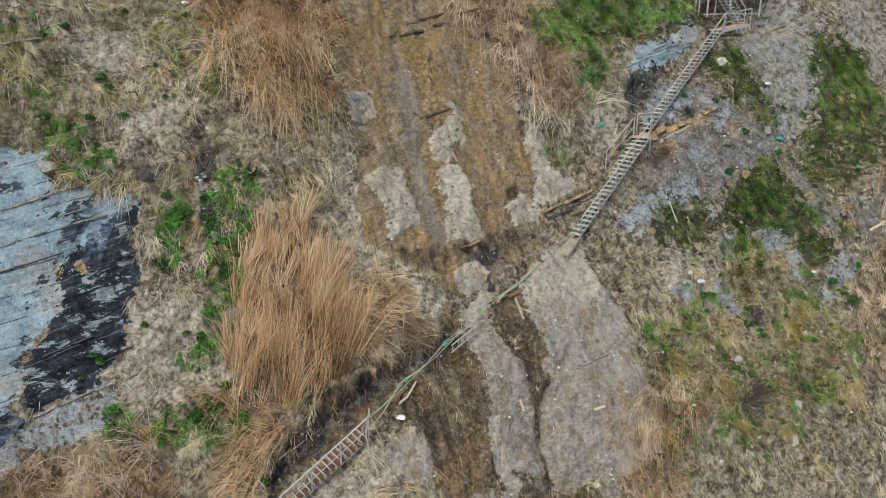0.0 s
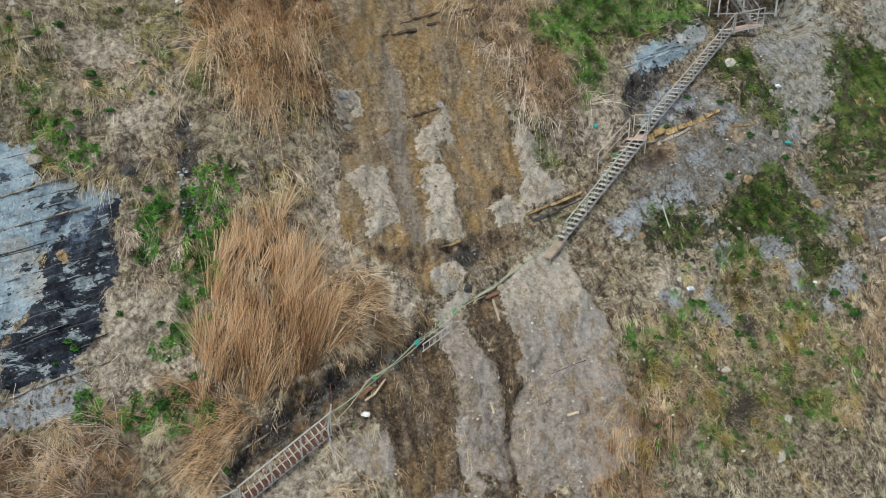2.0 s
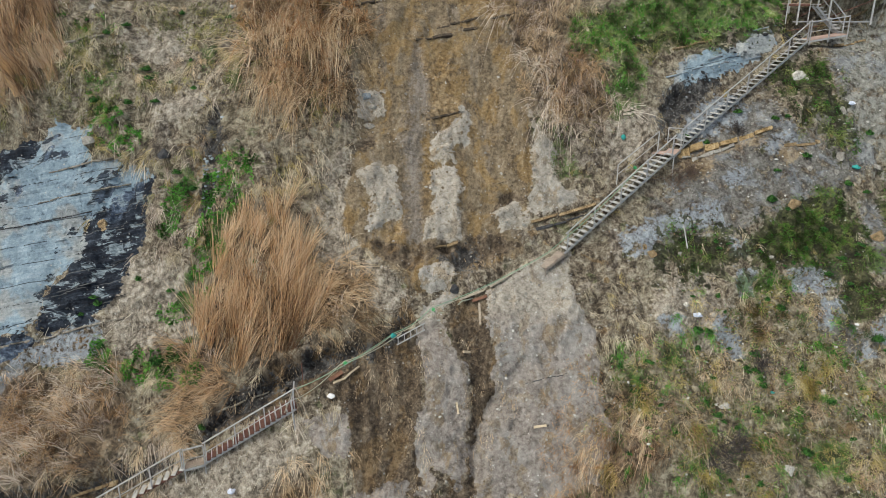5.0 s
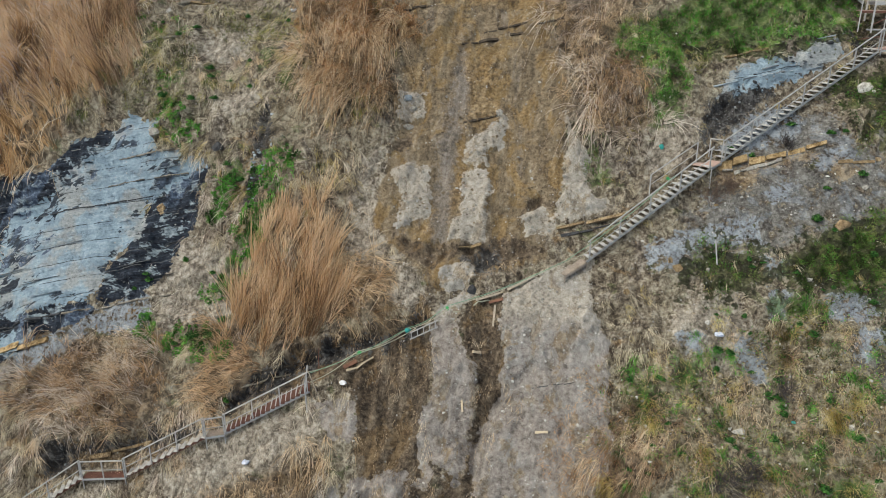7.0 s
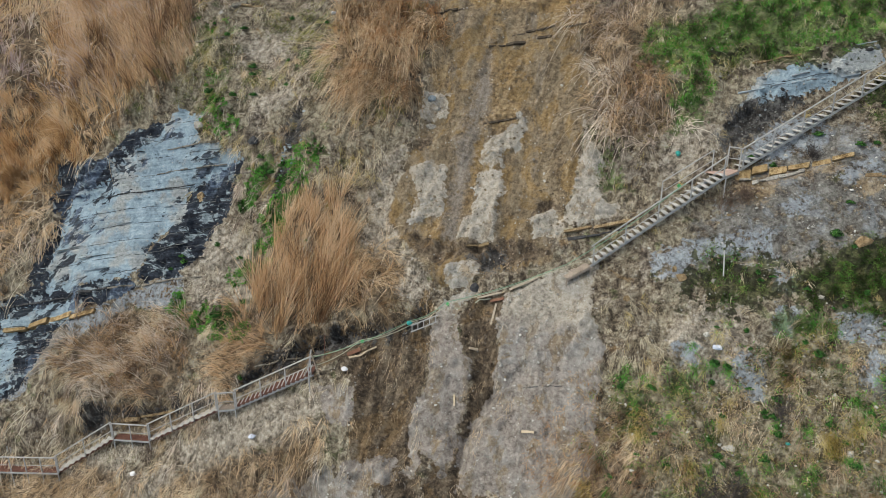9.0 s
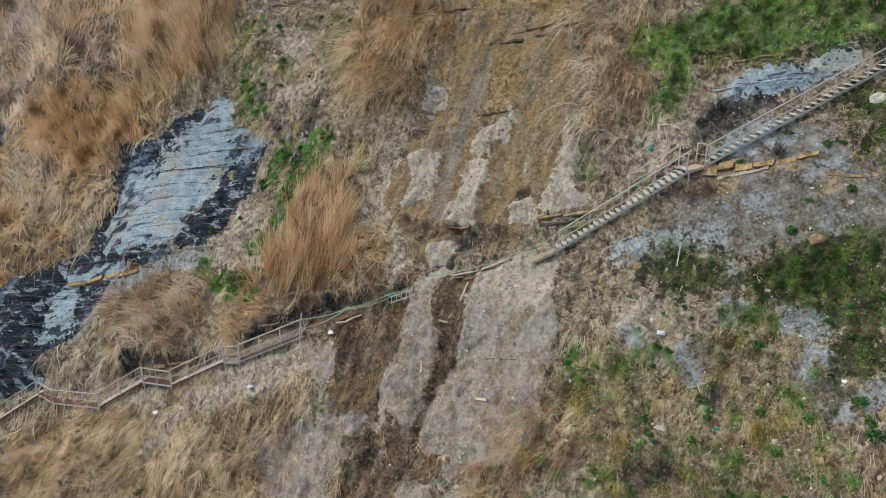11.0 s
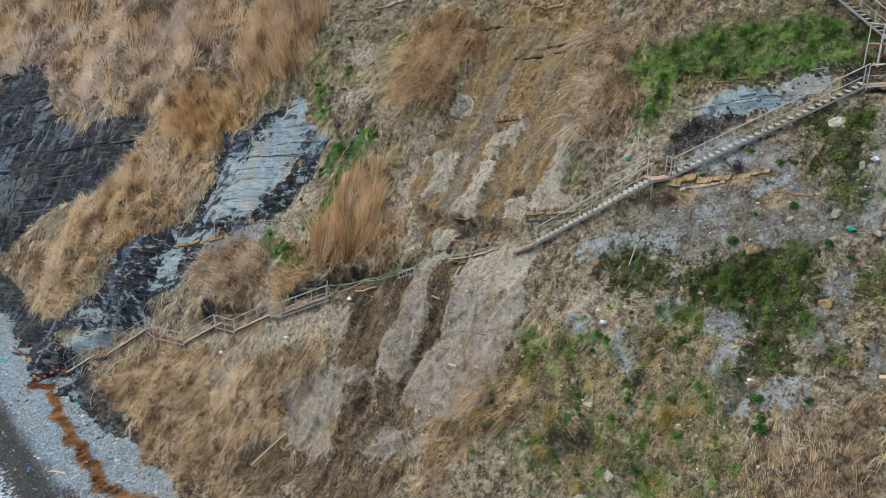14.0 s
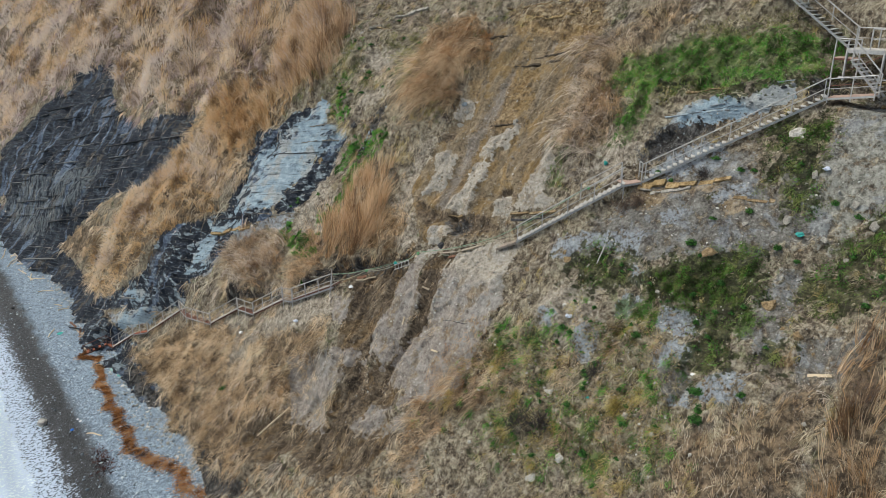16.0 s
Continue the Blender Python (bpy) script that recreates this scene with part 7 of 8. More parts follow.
knot(spot(6.32, 8.62, 0.1), TEAL, "crumpled teal cloth lying in grass", 0.22, "cloth", "cloth")

root = thing("broken_ladder", spot(-3.9, -0.95, 0.15), "broken grey steel ladder piece hanging on the ropes", "ladder")
la, lb, off = spot(-3.9, -1.0, 0.28), spot(-2.75, -0.42, 0.3), UP * 0.3
part("rail", beam(bmesh.new(), la, lb, 0.04, 0.04), STEEL, root)
part("rail", beam(bmesh.new(), la + off, lb + off, 0.04, 0.04), STEEL, root)
for k in range(5):
    p = la + (lb - la) * (0.05 + 0.22 * k)
    part("rung", beam(bmesh.new(), p, p + off, 0.03, 0.03), STEEL, root)


def plank(a, b, wide, thick, material, label, name="plank", category="plank"):
    bm = beam(bmesh.new(), a, b, wide, thick, NRM)
    bmesh.ops.subdivide_edges(bm, edges=[e for e in bm.edges if e.calc_length() > 0.3], cuts=3)
    for v in bm.verts:
        v.co += 0.012 * noise.noise_vector(v.co * 4)
    return solo(name, bm, material, label, category)


def stick(places, radius, material, label, name="branch", category="branch"):
    bm = bmesh.new()
    tube(bm, places, radius, 5)
    for v in bm.verts:
        v.co += 0.35 * radius * noise.noise_vector(v.co * 6)
    return solo(name, bm, material, label, category)


plank(spot(-6.6, -2.4, 0.1), spot(-6.1, -2.05, 0.14), 0.16, 0.05, RED_WOOD, "red-brown broken board beside the ropes")
stick([spot(-6.4, -2.55, 0.1), spot(-6.0, -2.35, 0.14), spot(-5.75, -2.1, 0.12), spot(-5.45, -1.8, 0.1)], 0.045, FRESH_WOOD, "pale bent branch lying on mud")
stick([spot(-7.82, -4.4, 0.05), spot(-7.95, -3.4, 0.5), BREAK + UP * 1.25], 0.035, STEEL, "leaning pale pole propping the broken stairs", "pole", "pole")
stick([spot(-8.5, -4.3, 0.05), spot(-8.1, -3.4, 0.45), BREAK + UP * 1.1], 0.03, WOOD, "leaning wooden pole propping the broken stairs", "pole", "pole")
stick([spot(-7.3, -3.9, 0.05), BREAK + UP * 1.0], 0.025, WOOD, "leaning wooden pole propping the broken stairs", "pole", "pole")
stick([BREAK + np.array((-0.2, 0.9, 0.2)), BREAK + np.array((-0.25, 1.0, 1.5))], 0.02, RUST, "thin rusty upright rod above the stairs", "rod", "rod")
plank(spot(-0.47, 0.85, 0.06), spot(-0.47, -0.15, 0.06), 0.09, 0.04, WOOD, "grey board fallen down the mud gully")
plank(spot(-0.75, 0.95, 0.06), spot(-0.15, 1.1, 0.06), 0.12, 0.05, RED_WOOD, "red-brown board in the mud gully")
plank(spot(-1.2, -1.3, 0.05), spot(-0.9, -1.25, 0.05), 0.1, 0.06, FRESH_WOOD, "short pale board on mud")
plank(spot(-1.42, -3.75, 0.05), spot(-1.5, -3.3, 0.05), 0.08, 0.04, FRESH_WOOD, "short pale board on grey clay")
plank(spot(1.55, -4.3, 0.05), spot(2.05, -4.25, 0.05), 0.1, 0.05, FRESH_WOOD, "short pale board on grey clay")
plank(spot(0.0, 1.55, 0.08), spot(1.1, 2.25, 0.1), 0.1, 0.05, WOOD, "grey board under the ropes")
plank(spot(-0.3, 1.35, 0.08), spot(-1.3, 0.95, 0.1), 0.08, 0.05, WOOD, "grey board under the ropes")
plank(spot(19.55, 1.35, 0.05), spot(20.4, 1.6, 0.05), 0.12, 0.05, FRESH_WOOD, "pale board on bare clay")
stick([spot(8.55, 4.3, 0.05), spot(8.6, 3.2, 0.2)], 0.03, STEEL, "bent grey rod stuck in the clay", "rod", "rod")
stick([spot(-7.5, -11.5, 0.1), spot(-8.6, -14, 0.25)], 0.05, FRESH_WOOD, "pale bare stem lying on dry grass")
stick([spot(-21.5, -16.4, 0.2), spot(-20.8, -15.0, 0.5)], 0.05, FRESH_WOOD, "pale bare stem lying on dry grass")


# ---- single stones ----
def stone(s, d, size, material, label, flatness=0.6, stretch=1.0, name="stone", sink=0.12, turn=None):
    """A split rock: an angular lump with worn edges, part sunk in the ground."""
    bm = bmesh.new()
    for k in range(17):
        way = unit(rng.normal(size=3)) * (size / 2) * rng.uniform(0.75, 1.1)
        bm.verts.new((way[0] * stretch, way[1] * rng.uniform(0.8, 1.0), way[2] * flatness))
    bmesh.ops.convex_hull(bm, input=bm.verts)
    bmesh.ops.delete(bm, geom=[v for v in bm.verts if not v.link_faces], context="VERTS")
    bmesh.ops.recalc_face_normals(bm, faces=bm.faces)
    bmesh.ops.bevel(bm, geom=bm.edges[:], offset=size * 0.03, segments=1)
    spin = rng.uniform(0, 6.28) if turn is None else turn
    basis = Matrix((STRIKE, DIP, NRM)).transposed().to_4x4()
    bmesh.ops.transform(bm, matrix=Matrix.Translation(spot(s, d, size * flatness * sink)) @ basis @ Matrix.Rotation(spin, 4, "Z"), verts=bm.verts)
    return solo(name, bm, material, label, "stone")


stone(15.02, 11.94, 0.62, WHITE_STONE, "white limestone block on green grass", 0.5, 1.3, turn=0.2)
stone(15.35, 11.7, 0.24, WHITE_STONE, "small white stone beside the white block")
stone(13.65, 5.3, 0.62, OCHRE_STONE, "yellowish sandstone block on grass", 0.5, 1.2, turn=0.6)
stone(17.07, 3.73, 0.72, OCHRE_STONE, "yellowish sandstone block on grass", 0.5, 1.1, turn=0.4)
stone(18.72, 2.71, 0.5, OCHRE_STONE, "yellowish sandstone block on clay", 0.6)
stone(6.9, 2.86, 0.5, OCHRE_STONE, "flat ochre stone lying on blue clay", 0.35, 1.7, turn=0.2)
stone(6.7, 3.2, 0.3, OCHRE_STONE, "ochre stone on blue clay", 0.6)
stone(4.95, 1.72, 0.34, OCHRE_STONE, "small ochre stone on dry soil", 0.6)
stone(8.13, 0.64, 0.3, WHITE_STONE, "small white stone among weeds")
stone(7.6, 0.2, 0.22, WHITE_STONE, "small white stone among weeds")
stone(9.3, -3.52, 0.46, WHITE_STONE, "white stone among dry grass", 0.5, 1.3)
stone(13.35, -3.03, 0.36, WHITE_STONE, "white stone among dry grass")
stone(6.59, -7.46, 0.26, WHITE_STONE, "small white stone among dry grass")
stone(10.53, -7.4, 0.5, WHITE_STONE, "white stone among dry grass", 0.5, 1.3)
stone(11.4, -6.0, 0.55, WHITE_STONE, "white stone among dry grass", 0.45, 1.3)
stone(14.91, -3.28, 0.3, WHITE_STONE, "small white stone among dry grass")
stone(-18.04, 14.53, 0.36, WHITE_STONE, "white stone on dark soil among reeds")
stone(-16.73, 4.42, 0.55, OCHRE_STONE, "tan stone on the grey shale", 0.5, 1.2)
stone(-1.5, 1.4, 0.5, DARK_STONE, "dark stone beside the fallen block", 0.6)
stone(-1.0, 10.2, 0.5, GREY_STONE, "grey marl stone on the slide", 0.5)
stone(-5.45, 10.65, 0.5, SHALE_BLOCK, "blue-grey shale block on the slide", 0.5, 1.3, turn=0.3)
stone(-5.75, 10.85, 0.36, GREY_STONE, "grey marl stone on the slide", 0.5, 1.2)
stone(-5.2, 10.25, 0.42, GREY_STONE, "grey marl stone on the slide", 0.5, 1.3)
stone(-5.35, 9.35, 0.5, GREY_STONE, "grey marl stone above a dark hollow", 0.5, 1.4, turn=0.1)
stone(-14.2, 7.4, 0.6, DARK_STONE, "dark stone on the slope", 0.5)
stone(-17.4, 7.9, 0.6, GREY_STONE, "grey stone above the shale", 0.5)
for s, d, size in ((18.6, 8.9, 0.42), (19.6, 8.0, 0.5), (17.9, 7.2, 0.35), (17.3, 10.2, 0.4), (19.0, 6.6, 0.3), (16.6, 9.9, 0.4), (20.2, 9.6, 0.4), (18.2, 11.2, 0.3), (15.9, 6.9, 0.3), (14.6, 7.0, 0.3), (12.2, 2.8, 0.3), (16.2, 7.7, 0.55)):
    stone(s, d, size, GREY_STONE, "pale stone on the crumbling slope", 0.5, 1.2, sink=0.02)
for k in range(30):
    stone(rng.uniform(4.5, 21), rng.uniform(-8, 11), rng.uniform(0.10, 0.24), (GREY_STONE, GREY_STONE, OCHRE_STONE, WHITE_STONE)[k % 4], "small pale stone on the slope", 0.55, 1.2, sink=0.05)
for k in range(40):
    stone(rng.uniform(-5, 5), rng.uniform(-10, 14), rng.uniform(0.07, 0.2), (WHITE_STONE, GREY_STONE)[k % 2], "small pale stone on the slide", 0.55, 1.2, sink=0.05)


def bed_slab(s0, d0, s1, d1, thick, deep, material, label, gaps=0.06, long=1.0):
    """A hard bed standing out of the slope: cracked blocks end to end."""
    root = thing("rock_ledge", spot(s0, d0), label, "rock ledge", "hard beds in the cliff")
    length = math.hypot(s1 - s0, d1 - d0)
    t = 0.0
    while t < 0.999:
        step = min(1 - t, long * (rng.uniform(1.5, 5.0) * thick / length + 0.2 / length))
        a = spot(s0 + (s1 - s0) * t, d0 + (d1 - d0) * t, 0.0)
        b = spot(s0 + (s1 - s0) * (t + step * 0.98), d0 + (d1 - d0) * (t + step * 0.98), 0.0)
        fat, proud, shift = thick * rng.uniform(0.45, 1.15), deep * rng.uniform(0.25, 1.0), DIP * thick * rng.normal(0, 0.22)
        if (rng.random() < 1 - gaps or t == 0.0) and np.linalg.norm(b - a) > 0.03:
            a, b = a + shift, b + shift + DIP * thick * rng.normal(0, 0.12)
            bm = bmesh.new()
            for end, way in ((a, 1), (b, -1)):
                for k in range(9):
                    u, v = rng.uniform(-0.5, 0.5), rng.uniform(-0.5, 0.5)
                    if k < 4:
                        u, v = (k % 2 - 0.5) * rng.uniform(0.6, 1.15), (k // 2 - 0.5) * rng.uniform(0.6, 1.1)
                    spread = (b - a) * way * rng.uniform(0.0, 0.07)
                    bm.verts.new(end + spread + DIP * fat * u + NRM * (proud * 0.6 * v + proud * 0.22) + NRM * 0.3 * min(v, 0))
            hull = bmesh.ops.convex_hull(bm, input=bm.verts)
            bmesh.ops.delete(bm, geom=[v for v in bm.verts if not v.link_faces], context="VERTS")
            bmesh.ops.recalc_face_normals(bm, faces=bm.faces)
            part("block", bm, material, root)
        t += step
    return root


bed_slab(1.9, 4.5, 4.9, 5.4, 0.2, 0.45, OCHRE_STONE, "ochre sandstone ledge jutting from the slide", 0.0, 1.6)
# The ledge's shadowed underside, added as a row of dark blocks.
bed_slab(2.1, 4.2, 4.9, 5.05, 0.14, 0.2, DARK_STONE, "dark band standing for the shadow under the ochre ledge")
for s0, d0, s1, d1, thick in ((8.7, 7.75, 10.0, 8.15, 0.42), (10.05, 8.15, 11.6, 8.6, 0.34), (11.65, 8.6, 13.2, 9.05, 0.24)):
    bed_slab(s0, d0, s1, d1, thick, 0.36, YELLOW_STONE, "cracked ochre sandstone ledge across the slope", 0.05, 0.65)
bed_slab(8.9, 7.45, 11.4, 8.2, 0.2, 0.2, GREY_STONE, "crumbling pale blocks under the ochre ledge", 0.35, 0.5)
bed_slab(-11.0, -3.6, -8.2, -2.25, 0.09, 0.16, PALE_LEDGE, "thin tan bed in the dark bank behind the stairs", 0.25)
bed_slab(-10.6, -3.05, -8.4, -2.05, 0.07, 0.14, BED_AND_SHADE, "thin dark bed in the bank behind the stairs", 0.25)
bed_slab(-9.9, -3.7, -7.6, -2.7, 0.08, 0.14, BED_AND_SHADE, "thin dark bed in the bank behind the stairs", 0.25)
bed_slab(13.6, 8.15, 15.4, 8.4, 0.18, 0.14, OCHRE_STONE, "crumbling ochre sandstone ledge", 0.35)
bed_slab(-26.7, -3.9, -20.6, -2.15, 0.34, 0.6, YELLOW_STONE, "long yellow sandstone ledge across the shale", 0.0, 1.1)
bed_slab(-28.2, -3.0, -20.2, -1.05, 0.1, 0.22, DARK_STONE, "long thin dark ledge across the shale")
bed_slab(-20.2, -1.05, -14.9, 0.35, 0.09, 0.2, PALE_LEDGE, "long thin pale ledge across the shale")
bed_slab(-19.0, 6.5, -16.4, 7.3, 0.07, 0.15, PALE_LEDGE, "thin pale ledge across the grey shale")
bed_slab(-19.4, 5.2, -15.2, 6.4, 0.06, 0.16, PALE_LEDGE, "thin pale ledge across the grey shale", 0.2)
bed_slab(-22.0, 3.6, -17.2, 5.0, 0.05, 0.12, DARK_STONE, "thin dark ledge across the grey shale")
bed_slab(-14.9, 5.6, -13.9, 5.85, 0.1, 0.25, PALE_LEDGE, "pale ledge tip beside the weeds")
bed_slab(-2.9, 3.2, -1.3, 3.65, 0.14, 0.14, OCHRE_STONE, "ochre ledge exposed in the slide")
# Shade of the undercuts, built as dark blocks along the clay.
bed_slab(-3.2, 13.9, -1.4, 14.3, 0.14, 0.26, BED_AND_SHADE, "dark brown blocks standing for shade under clay ledges", 0.15)
bed_slab(-6.4, 15.5, -4.9, 15.9, 0.14, 0.30, BED_AND_SHADE, "dark brown blocks standing for shade under clay ledges", 0.15)
bed_slab(-0.9, 14.6, -0.2, 14.75, 0.10, 0.24, BED_AND_SHADE, "dark brown blocks standing for shade under clay ledges", 0.15)
bed_slab(-2.7, 9.6, -1.0, 10.1, 0.1, 0.16, BED_AND_SHADE, "dark crack edge above the grey slab")
bed_slab(-18.9, 12.6, -17.2, 13.0, 0.12, 0.25, PALE_LEDGE, "pale ledge under dry grass")
bed_slab(-18.4, 15.2, -16.2, 15.6, 0.14, 0.28, OCHRE_STONE, "tan ledge under dry grass")
bed_slab(9.0, 13.2, 11.0, 13.7, 0.1, 0.2, OCHRE_STONE, "thin ochre ledge above the grey shale")

bed_slab(16.3, 15.2, 19.5, 16.1, 0.14, 0.25, OCHRE_STONE, "ochre ledge beside the tower")
bed_slab(17.6, 14.2, 19.4, 14.6, 0.12, 0.22, OCHRE_STONE, "ochre ledge beside the tower")
bed_slab(-17.6, -7.0, -14.8, -6.2, 0.2, 0.2, OCHRE_STONE, "rusty ledge in the bank behind the stairs")
bed_slab(1.3, -2.55, 3.0, -2.2, 0.05, 0.08, DARK_STONE, "thin crack edge in the grey slab")

bed_slab(-4.5, 17.2, 0.6, 18.5, 0.16, 0.25, YELLOW_STONE, "ochre ledge at the head of the slide", 0.25, 0.5)
bed_slab(-6.4, 18.2, -1.8, 19.2, 0.14, 0.25, OCHRE_STONE, "ochre ledge at the head of the slide", 0.25, 0.5)
bed_slab(-2.2, 14.7, -0.1, 15.3, 0.12, 0.30, BED_AND_SHADE, "dark brown blocks standing for shade under clay ledges", 0.1)
bed_slab(0.4, 15.2, 1.7, 15.3, 0.10, 0.24, BED_AND_SHADE, "dark brown blocks standing for shade under clay ledges", 0.1)
bed_slab(-18.3, 14.6, -16.3, 16.3, 0.20, 0.40, PALE_LEDGE, "pale ledge among reeds above the slope", 0.1)
bed_slab(-16.6, 16.8, -13.8, 17.9, 0.25, 0.45, GREY_STONE, "pale grey ledge at the top of the slope", 0.1)


# ---- litter ----
def rag(s, d, size, material, label, name="plastic_bag", category="litter"):
    bm = bmesh.new()
    bmesh.ops.create_icosphere(bm, subdivisions=2, radius=size / 2)
    seed = Vector(rng.uniform(0, 90, 3))
    for v in bm.verts:
        v.co *= 1 + 0.8 * noise.noise(v.co * (4 / size) + seed)
        v.co.z *= 0.5
    bmesh.ops.translate(bm, verts=bm.verts, vec=Vector(spot(s, d, size * 0.2)))
    return solo(name, bm, material, label, category)


rag(-6.46, -3.08, 0.3, WHITE, "crumpled white plastic bag on soil")
rag(8.6, 0.19, 0.34, BLUE_BAG, "crumpled pale blue plastic bag on soil")
rag(15.3, -0.2, 0.2, WHITE, "white plastic scrap on clay")
rag(-10.2, -6.6, 0.3, BLUE_BAG, "pale blue plastic scrap on dry grass")
rag(-16.2, -9.3, 0.3, WHITE, "white plastic scrap on dry grass")
rag(17.0, 10.2, 0.3, BLUE_BAG, "blue and white plastic scrap on the slope")
rag(9.0, -6.9, 0.16, WHITE, "white plastic scrap in grass")
rag(-11.9, 15.4, 0.3, WHITE, "white plastic scrap on dry grass")
rag(11.3, -3.0, 0.16, TEAL, "teal plastic scrap in grass")
rag(16.9, 7.2, 0.34, TEAL, "teal plastic scrap on moss")


# ---- weeds and bushes ----
def leaf_mesh(name, count, radius, leaf, material):
    """A low clump: broad leaves on short stems in all directions."""
    verts, loops, sizes = [np.zeros(3)], [], []
    for k in range(count):
        way = unit(np.array((rng.normal(), rng.normal(), abs(rng.normal()) + 0.25)))
        mid = way * radius * rng.uniform(0.3, 1.0) * np.array((1, 1, 0.8))
        side = unit(np.cross(way, rng.normal(size=3)))
        tip = unit(np.cross(side, way) + 0.4 * way) * leaf * rng.uniform(0.7, 1.4)
        w = side * leaf * 0.35
        base = len(verts)
        verts += [mid - tip * 0.5, mid + w, mid + tip * 0.6, mid - w]
        verts.append(mid - tip * 0.5 + side * 0.012)
        loops += [base, base + 1, base + 2, base + 3, 0, base, base + 4]
        sizes += [4, 3]
    me = array_mesh(name, np.array(verts), np.array(loops), np.array(sizes))
    give(me, "tone", np.concatenate(([0.3], np.repeat(rng.random(count), 5))))
    me.materials.append(material)
    return me


def weed(s, d, model, label):
    ob = copy_thing(model, Matrix.Translation(spot(s, d, 0.0)) @ Matrix.Rotation(rng.uniform(0, 6.28), 4, "Z") @ Matrix.Diagonal((*rng.uniform(0.55, 1.25, 3), 1)))
    return tagged(ob, label, "weed", "weeds on the slope")


CLUMP = stalks("dark_weed_leaf", (0.015, 0.045, 0.012), (0.03, 0.095, 0.018), (0.055, 0.16, 0.03), (0.10, 0.24, 0.05))
MODELS = []
for radius, leaf, count in ((0.16, 0.09, 70), (0.24, 0.10, 120), (0.38, 0.11, 240)):
    ob = new("weed_clump", leaf_mesh("weed_clump", count, radius, leaf, CLUMP))
    ob.location = spot(16.0 + radius, -0.9 - 3 * radius)
    MODELS.append(tagged(ob, "dark green leafy weed clump on bare clay", "weed", "weeds on the slope"))
for s, d, size in ((15.88, -0.94, 2), (12.65, 5.44, 2), (17.66, -0.39, 1), (-15.96, -13.4, 2), (10.2, 8.4, 1), (11.9, 10.0, 1), (13.4, 9.5, 1), (14.0, 9.6, 1), (9.3, 8.8, 0), (13.1, 6.9, 1), (14.6, 7.6, 1)):
    weed(s, d, MODELS[size], "dark green leafy weed clump on bare clay" if s > 5 else "bright green leafy weed clump in dry grass")
for s, d, size in ((16.3, 6.3, 2), (18.9, 8.4, 1), (17.8, 8.8, 1), (17.2, 6.0, 1), (9.6, 1.0, 1), (8.5, 1.0, 0), (9.0, -0.5, 1), (-11.0, 7.0, 1), (-12.9, 5.9, 2), (-13.6, 6.6, 1), (-11.4, 4.0, 2), (-11.8, 3.3, 2),
                   (-13.0, 1.2, 1), (-12.6, 1.9, 1), (-13.5, -1.7, 2), (-12.8, -1.6, 2), (-14.4, -2.0, 1), (-16.0, -1.0, 1), (-9.6, 10.6, 1), (-15.9, 9.7, 1), (-15.8, 8.1, 1), (-17.3, 9.8, 2), (-13.4, 12.0, 0), (-14.3, 11.0, 1)):
    weed(s, d, MODELS[size], "dark green leafy weed clump on bare clay" if s > 5 else "bright green leafy weed clump in dry grass")
for k in range(170):
    s, d = rng.uniform(5, 21.5), rng.uniform(-8, 12)
    cover = max(depth_of(q, np.array([s]), np.array([d]))[0] for q in ("olive", "moss"))
    if cover + 1.2 * float(fbm(np.array([s / 1.5]), np.array([d / 1.5]), 2, 500)[0]) > 0.1:
        weed(s, d, MODELS[int(rng.integers(0, 2))], "small green weed clump on the slope")
for k in range(26):
    s, d = rng.uniform(-20, -9), rng.uniform(-6, 17)
    if depth_of("blue", np.array([s]), np.array([d]))[0] < -0.3:
        weed(s, d, MODELS[int(rng.integers(0, 2))], "small green weed clump in dry grass")


def bare_bush(s, d, size, material, label):
    bm = bmesh.new()
    base = Vector(spot(s, d, -0.02))
    for k in range(90):
        way = unit(NRM * 0.6 + UP * 0.3 + rng.normal(size=3) * 0.6)
        a, b = base + Vector(rng.normal(size=3) * size * 0.25), None
        a = a - Vector(NRM) * (a - base).dot(Vector(NRM))
        b = a + Vector(way) * size * rng.uniform(0.3, 0.8)
        c = b + Vector(unit(way + rng.normal(size=3) * 0.5)) * size * rng.uniform(0.2, 0.5)
        tube(bm, (a, b, c), 0.009, 3)
    return solo("bare_bush", bm, material, label, "bush")


BROWN_TWIG = plain("brown_twig", (0.10, 0.068, 0.05), (0.24, 0.175, 0.135), 8, 0.9)
TWIG = plain("dark_twig", (0.035, 0.03, 0.03), (0.11, 0.095, 0.09), 8, 0.9)
bare_bush(9.0, -5.3, 1.05, TWIG, "dark leafless bush on the slope")
bare_bush(9.7, -5.0, 0.8, TWIG, "dark leafless bush on the slope")
bare_bush(8.4, -5.7, 0.8, TWIG, "dark leafless bush on the slope")
bare_bush(11.0, -1.9, 0.6, TWIG, "dark leafless bush on the slope")
bare_bush(11.7, 9.0, 0.5, TWIG, "dark leafless bush on the slope")
bare_bush(8.5, 6.4, 0.7, BROWN_TWIG, "brown leafless bush under the stairs")
bare_bush(9.2, 6.8, 0.6, BROWN_TWIG, "brown leafless bush under the stairs")
bare_bush(21.4, 3.2, 1.1, BROWN_TWIG, "tall brown leafless bush on the slope")
bare_bush(21.8, 1.2, 1.1, BROWN_TWIG, "tall brown leafless bush on the slope")

# ---- along the beach ----
WRACK = stalks("orange_wrack", (0.14, 0.06, 0.025), (0.30, 0.13, 0.045), (0.42, 0.20, 0.075), (0.55, 0.34, 0.18))
